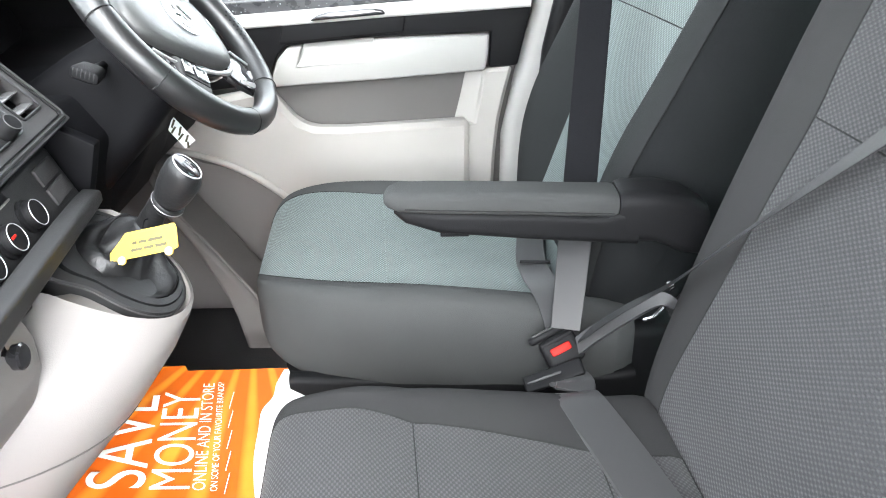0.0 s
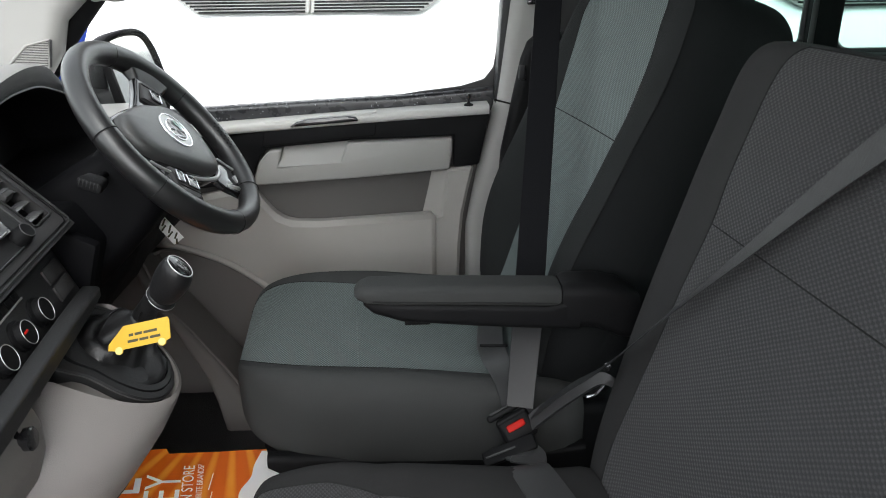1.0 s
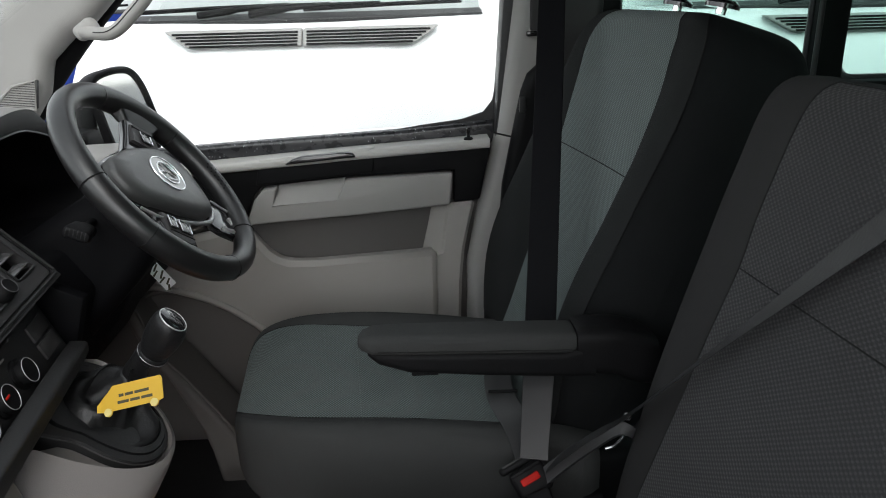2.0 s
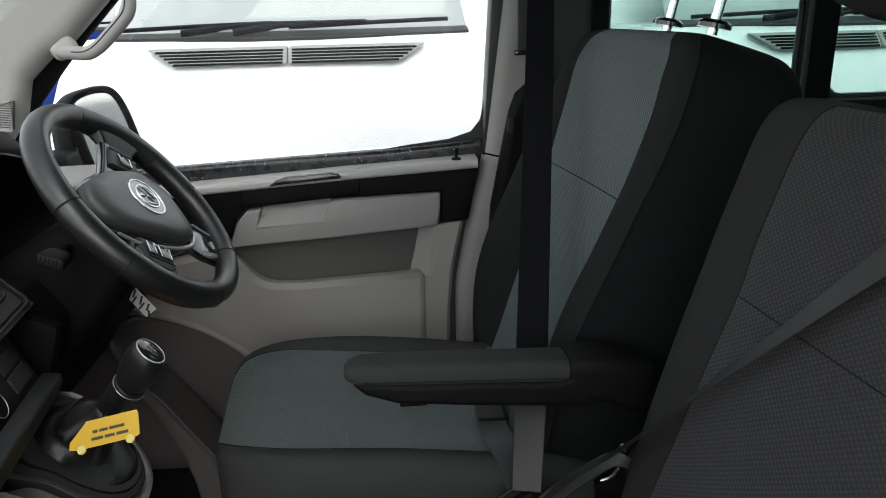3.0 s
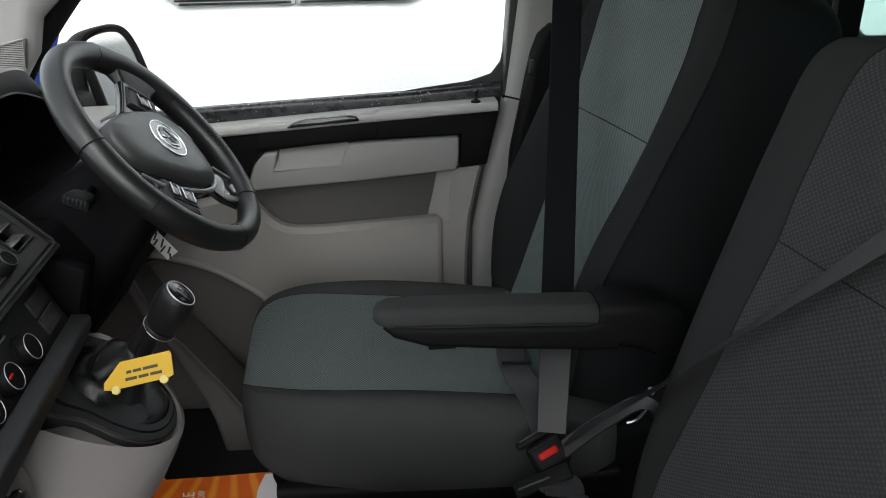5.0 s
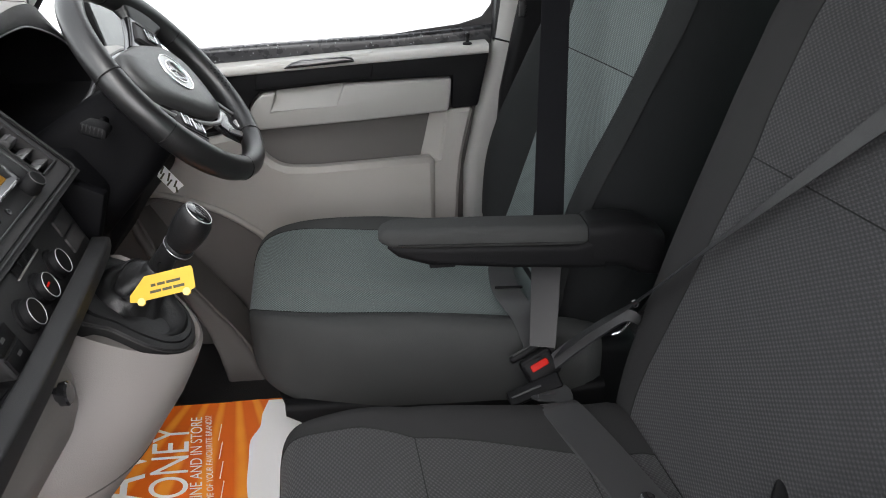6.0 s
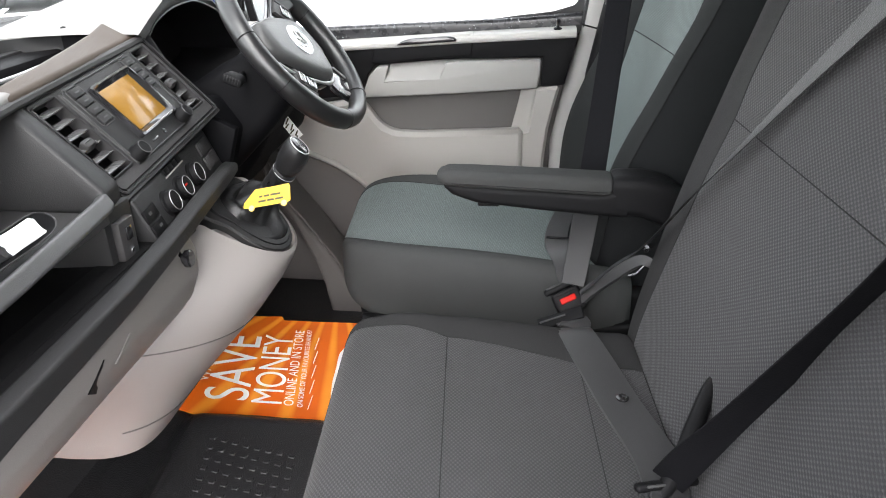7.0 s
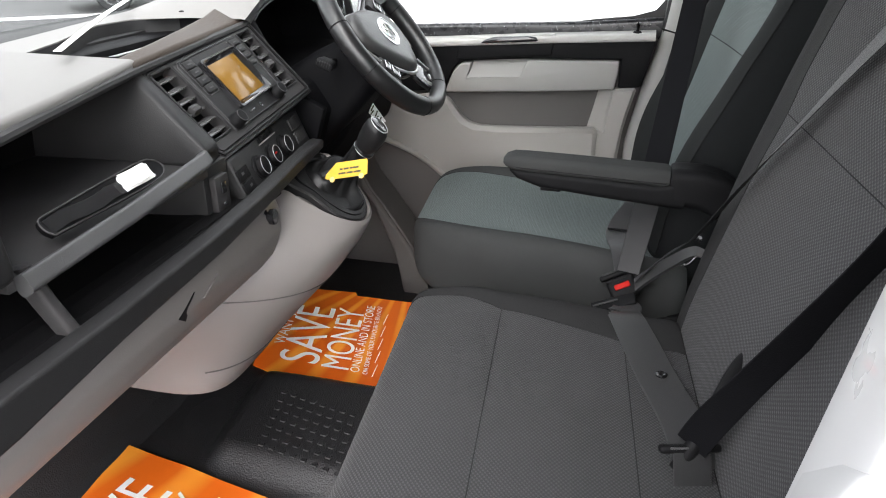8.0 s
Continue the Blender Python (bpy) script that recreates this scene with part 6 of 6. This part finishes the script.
stp = single("cushion_strap", ribbon([(0.262, 0.014, 0.335), (0.266, -0.018, 0.357), (0.290, -0.10, 0.3605), (0.318, -0.20, 0.3605), (0.350, -0.30, 0.3610), (0.362, -0.36, 0.359), (0.366, -0.385, 0.345)], [(0, 0, 1)] * 7, 0.060, 0.004, 40), M["webgrey"], "flat grey strap buttoned across the bench cushion", "strap")
part("snap_button", lathe([(0.0085, 0), (0.0085, 0.0025), (0.006, 0.004), (0.004, 0.003), (0, 0.003)], (0.324, -0.197, 0.3625), (0, 0, 1), 22), M["gloss"], stp)

# ---- paper mats ----
def sheet(pts, z=0.004, wob=0.004, seed=0.0, step=0.02):
    """A thin paper sheet over an outline (x, y), slightly wavy."""
    bm = bmesh.new()
    f = bm.faces.new([bm.verts.new((x, y, 0)) for x, y in pts])
    xs, ys = [p[0] for p in pts], [p[1] for p in pts]
    for ax0, lo, hi in ((0, min(xs), max(xs)), (1, min(ys), max(ys))):
        v = lo + step
        while v < hi:
            n0 = Vector((1, 0, 0)) if ax0 == 0 else Vector((0, 1, 0))
            co = Vector((v, 0, 0)) if ax0 == 0 else Vector((0, v, 0))
            bmesh.ops.bisect_plane(bm, geom=bm.verts[:] + bm.edges[:] + bm.faces[:], plane_co=co, plane_no=n0)
            v += step
    for v in bm.verts:
        v.co.z = z + wob * (noise.noise((v.co.x * 9, v.co.y * 9, seed)) + 0.3)
    r = bmesh.ops.extrude_face_region(bm, geom=bm.faces[:])
    for e in r["geom"]:
        if isinstance(e, bmesh.types.BMVert):
            e.co.z += 0.0008
    return bm


def rise(y):
    """The first mat climbs the tunnel away from the doorway."""
    return max(0.0, 0.17 * (y - 0.15))


def lettering(txt, x_top, x_base, y0, y1, lean, parent):
    o = words(txt, 1.0, Matrix.Identity(4), M["white"], "lettering", parent, 0.0)
    vs = o.data.vertices
    w = max(v.co.x for v in vs)
    h = max(v.co.y for v in vs)
    for v in vs:
        u, t = v.co.x / w, v.co.y / h
        y = y0 + (y1 - y0) * u
        v.co = (x_base + (x_top - x_base) * t + lean * u, y, rise(y) + 0.0075)
    return o


mat1 = thing("paper_mat", (-0.38, 0.30, 0.0), "orange printed paper floor mat with white lettering", "paper mat", "paper mats")
sh1 = sheet([(-0.552, 0.152), (-0.49, 0.133), (-0.19, 0.133), (-0.10, 0.14), (-0.09, 0.455), (-0.40, 0.448), (-0.41, 0.462), (-0.50, 0.456), (-0.62, 0.44), (-0.585, 0.30)], 0.003, 0.003)
for v in sh1.verts:
    v.co.z += rise(v.co.y)
part("sheet", sh1, M["poster"], mat1)
wf = sheet([(-0.205, 0.137), (-0.105, 0.143), (-0.095, 0.448)] + [(p.x, p.y) for p in curve([(-0.210, 0.447, 0), (-0.219, 0.41, 0), (-0.220, 0.378, 0), (-0.235, 0.345, 0), (-0.233, 0.30, 0), (-0.230, 0.247, 0), (-0.219, 0.19, 0), (-0.206, 0.145, 0)], 40)], 0.0045, 0.003, step=0.012)
for v in wf.verts:
    v.co.z += rise(v.co.y)
part("white_field", wf, M["white"], mat1)
for txt, xt, xb, y0, y1, lean in (("WANT TO", -0.538, -0.511, 0.234, 0.375, -0.022), ("SAVE", -0.503, -0.402, 0.180, 0.384, -0.033), ("MONEY", -0.393, -0.324, 0.176, 0.392, -0.035), ("ONLINE AND IN STORE", -0.320, -0.298, 0.177, 0.412, -0.040), ("ON SOME OF YOUR FAVOURITE BRANDS?", -0.289, -0.277, 0.175, 0.414, -0.043)):
    lettering(txt, xt, xb, y0, y1, lean, mat1)
for y, w in ((0.19, 0.04), (0.235, 0.04), (0.28, 0.04), (0.325, 0.04), (0.37, 0.04)):
    b = box((-0.262 - 0.18 * (y - 0.18), y, 0), (0.0016, w, 0.0004), 0)
    for v in b.verts:
        v.co.z += rise(v.co.y) + 0.0075
    part("writing_bar", b, M["white"], mat1)

mat2 = thing("paper_mat", (-0.50, -0.33, 0.0), "orange printed paper floor mat with white lettering in the passenger footwell", "paper mat", "paper mats")
m2 = Matrix.Translation((-0.667, -0.166, 0)) @ Matrix.Rotation(radians(-9), 4, "Z")
sh2 = sheet([(0, 0), (0.36, -0.01), (0.36, -0.50), (0.0, -0.50)], 0.0085, 0.003, 4.0)
bmesh.ops.transform(sh2, matrix=m2, verts=sh2.verts)
part("sheet", sh2, M["poster"], mat2)
for txt, xt, xb, y0, y1 in (("SAVE", 0.086, 0.189, -0.279, -0.070), ("MONEY", 0.198, 0.267, -0.285, -0.062), ("ONLINE AND IN STORE", 0.272, 0.294, -0.285, -0.045), ("ON SOME OF YOUR FAVOURITE BRANDS?", 0.302, 0.314, -0.287, -0.043)):
    o = words(txt, 1.0, Matrix.Identity(4), M["white"], "lettering", mat2, 0.0)
    w, h = max(v.co.x for v in o.data.vertices), max(v.co.y for v in o.data.vertices)
    for v in o.data.vertices:
        v.co = m2 @ Vector((xb + (xt - xb) * v.co.y / h, y0 + (y1 - y0) * v.co.x / w, 0.0125))

# ---- outside ----
gsheet = bmesh.new()
bmesh.ops.create_grid(gsheet, x_segments=20, y_segments=20, size=300)
bmesh.ops.translate(gsheet, vec=(0, 0, -0.58), verts=gsheet.verts)
ground = single("ground", gsheet, M["asphalt"], "grey wet asphalt yard", "ground", kind="structure")
for i in range(4):
    part("bay_line", box((-4.2 - 0.0 * i, -3.6 + 2.6 * i, -0.577), (4.5, 0.10, 0.006), 0), M["white"], ground)
part("bay_line", box((-9.3, 9.4, -0.576), (5.5, 0.40, 0.006), 0, rot=Matrix.Rotation(radians(39), 4, "Z")), M["white"], ground)

# door mirror
mir = thing("door_mirror", (-0.60, 1.02, 0.72), "black door mirror on the driver's door", "door mirror")
MN, MU = Vector((0.863, -0.502, 0.060)), Vector((0.503, 0.864, 0.0))
MW = MN.cross(MU)
MO = Vector((-0.55, 1.03, 0.78))


def mirror_ring(s, h, grow=0.0):
    """Rounded mirror outline, wide at the foot: s scales it, h is the depth along its normal."""
    out = [(-0.097, 0.041), (-0.076, 0.061), (-0.036, 0.071), (0.001, 0.072), (0.023, 0.066), (0.041, 0.048), (0.057, 0.014), (0.07, -0.033), (0.079, -0.075), (0.069, -0.122), (0.03, -0.151), (-0.049, -0.142), (-0.1, -0.108), (-0.108, -0.043)]
    c = Vector((-0.012, -0.038, 0))
    return [MO + MU * p.x + MW * p.y + MN * h for p in ((q - c) * s + c for q in curve([(a, b, 0) for a, b in out + [out[0]]], 56)[:-1])]


part("housing", loft([mirror_ring(s, h) for s, h in ((0.45, -0.11), (0.80, -0.085), (0.97, -0.04), (1.02, 0.0), (1.0, 0.008), (0.96, 0.010), (0.90, 0.006), (0.86, -0.004))]), M["black"], mir)
part("mirror_glass", loft([mirror_ring(s, h) for s, h in ((0.87, -0.003), (0.865, -0.001))]), M["mirror"], mir)
part("mirror_foot", box((-0.62, 0.93, 0.70), (0.07, 0.14, 0.05), 0.015, seg=3), M["black"], mir)


def van(name, xc, y0, paint, label, group):
    """A van that faces this one: bumper, bonnet with two slatted grilles, windscreen, wipers, roof."""
    v = thing(name, (xc, y0 + 1.5, -0.58), label, "van", group)
    prof = [(-0.38, 0.02), (-0.1, -0.02), (0.25, 0.0), (0.48, 0.06), (0.66, 0.11), (0.80, 0.17), (0.90, 0.26), (0.935, 0.34), (0.945, 0.40)]
    rings = []
    for z, dy in prof:
        w = 0.96 - max(0, z - 0.5) * 0.25
        ring = []
        for i in range(25):
            s = -1 + 2 * i / 24
            ring.append(Vector((xc + s * w, y0 + dy + 0.16 * abs(s) ** 3.5, z)))
        ring += [Vector((xc + w, y0 + 1.6, z)), Vector((xc - w, y0 + 1.6, z))]
        rings.append(ring)
    part("front_body", loft(rings), paint, v)
    part("load_body", loft([rr_ring((xc, y0 + 3.0, z), (1, 0, 0), (0, 1, 0), w, 1.9, 0.1) for z, w in ((-0.30, 0.94), (0.9, 0.94), (1.6, 0.86), (1.72, 0.80))]), paint, v)
    wsb = bmesh.new()
    rows = []
    for f in range(7):
        t = f / 6
        rows.append([Vector((xc + (-1 + 2 * i / 16) * (0.74 - 0.09 * t), y0 + 0.40 + 0.75 * t + 0.14 * abs(-1 + 2 * i / 16) ** 2.5, 0.948 + 0.72 * t)) for i in range(17)])
    loft(rows + [[p + Vector((0, 0.02, -0.01)) for p in r] for r in rows[::-1]], True, False, wsb)
    part("windscreen", wsb, M["vglass"], v)
    part("cowl", loft([rr_ring((xc + s * 0.74, y0 + 0.37 + 0.14 * abs(s) ** 2.5, 0.947), (0, 1, 0.2), (0, -0.2, 1), 0.05, 0.010, 0.008) for s in (-1, -0.8, -0.5, -0.2, 0.2, 0.5, 0.8, 1)]), M["black2"], v)
    for s in (-1, 1):
        xg = xc + 0.02
        gb = prism([(xg + s * 0.0015, 0.912), (xg + s * 0.0015, 0.847), (xg + s * 0.43, 0.850), (xg + s * 0.53, 0.912)], y0 + 0.185, y0 + 0.24, 0.011, 3)
        for q in gb.verts:
            q.co.y += (q.co.z - 0.85) * 0.9
        g = part("bonnet_grille", gb, M["pillar"], v)
        for k in range(5):
            z = 0.8560 + 0.0110 * k
            e = 0.425 + 0.0175 * k
            part("slot", box((xg + s * (0.014 + e) / 2, y0 + 0.1835 + (z - 0.85) * 0.9, z), (e - 0.020, 0.010, 0.0076), 0.001), M["black"], g)
        part("wiper_arm", tube(curve([(xc + s * 0.10 - 0.30, y0 + 0.355, 0.965), (xc + s * 0.10 - 0.05, y0 + 0.365, 0.990), (xc + s * 0.10 + 0.22, y0 + 0.38, 0.995)]), [0.014] * 8 + [0.009] * 20, 8), M["black"], v)
        part("wiper_blade", tube([(xc + s * 0.35 - 0.34, y0 + 0.40, 0.978), (xc + s * 0.35, y0 + 0.395, 0.990), (xc + s * 0.35 + 0.30, y0 + 0.43, 0.996)], 0.009, 6), M["black"], v)
        part("headlamp", loft([rr_ring((xc + s * 0.70, y0 + d, 0.36), (1, 0, 0), (0, 0, 1), w, h, 0.05) for d, w, h in ((0.02, 0.10, 0.10), (0.06, 0.135, 0.15), (0.2, 0.14, 0.16))]), M["lamp"], v)
        wh = part("wheel", lathe([(0.20, -0.11), (0.33, -0.11), (0.345, -0.06), (0.345, 0.06), (0.33, 0.11), (0.22, 0.10), (0.0, 0.06)], (xc + s * 0.80, y0 + 0.95, -0.235), (s, 0, 0), 32), M["rubber"], v)
        part("hub", lathe([(0.21, 0.0), (0.20, 0.02), (0.06, 0.03), (0, 0.03)], (xc + s * 0.90, y0 + 0.95, -0.235), (s, 0, 0), 24), M["silver"], wh)
        wh.location.z += 0.03
    v.location.z -= 0.03
    return v


van("parked_van", -0.29, 1.94, M["paint"], "white van parked facing the driver's window", "parked vans")
van("parked_van", 2.06, 1.94, M["paint"], "white van parked facing the cargo window", "parked vans")
van("parked_van", -2.55, 4.6, M["blue"], "blue van parked beside the white vans", "parked vans")


def car(name, m, paint, label):
    """A parked hatchback: body, cabin, wheels, lamps."""
    c = thing(name, (0, 0, 0), label, "car", "parked cars")
    sec = [(-2.0, 0.45, 0.20, 0.72), (-1.92, 0.62, 0.22, 0.80), (-1.2, 0.86, 0.24, 0.85), (-0.2, 0.95, 0.24, 0.86), (1.0, 0.96, 0.24, 0.86), (1.75, 0.92, 0.24, 0.84), (1.98, 0.78, 0.28, 0.76)]
    part("body", loft([rr_ring((x, 0, (b + t) / 2), (0, 1, 0), (0, 0, 1), w, (t - b) / 2, 0.16) for x, t, b, w in sec]), paint, c)
    part("cabin", loft([rr_ring((x, 0, 0.93 + h), (0, 1, 0), (0, 0, 1), w, 0.06 + h, 0.10) for x, h, w in ((-0.95, 0.0, 0.70), (-0.35, 0.20, 0.66), (0.2, 0.235, 0.66), (1.1, 0.21, 0.65), (1.75, 0.02, 0.62))]), M["gloss"], c)
    part("roof", loft([rr_ring((x, 0, z), (0, 1, 0), (0, 0, 1), w, 0.018, 0.015) for x, z, w in ((-0.38, 1.38, 0.60), (0.2, 1.43, 0.62), (1.15, 1.40, 0.60))]), paint, c)
    for x in (-1.28, 1.27):
        for s in (-1, 1):
            w = part("wheel", lathe([(0.18, -0.09), (0.29, -0.09), (0.315, -0.05), (0.315, 0.05), (0.29, 0.09), (0.20, 0.085), (0.0, 0.05)], (x, s * 0.78, 0.315), (0, s, 0), 30), M["rubber"], c)
            for k in range(5):
                an = radians(72 * k)
                part("spoke", tube([(x, s * 0.87, 0.315), (x + 0.19 * math.cos(an), s * 0.87, 0.315 + 0.19 * math.sin(an))], 0.022, 6), M["chrome"], w)
            part("rim", ring_torus((x, s * 0.87, 0.315), (0, 1, 0), 0.195, 0.014, 30, 6), M["chrome"], w)
    for s in (-1, 1):
        part("headlamp", loft([rr_ring((x, s * 0.58, 0.66), (0, 1, 0), (0, 0, 1), w, 0.06, 0.03) for x, w in ((-1.97, 0.08), (-1.90, 0.14), (-1.75, 0.15))]), M["lamp"], c)
    c.matrix_basis = m
    return c


car("parked_car", pose(-8.27, 11.84, -0.58, 0, 0, 42), M["silver"], "silver hatchback parked across the yard")
car("parked_car", pose(-4.6, 15.1, -0.58, 0, 0, 42), M["paint"], "white hatchback parked across the yard")
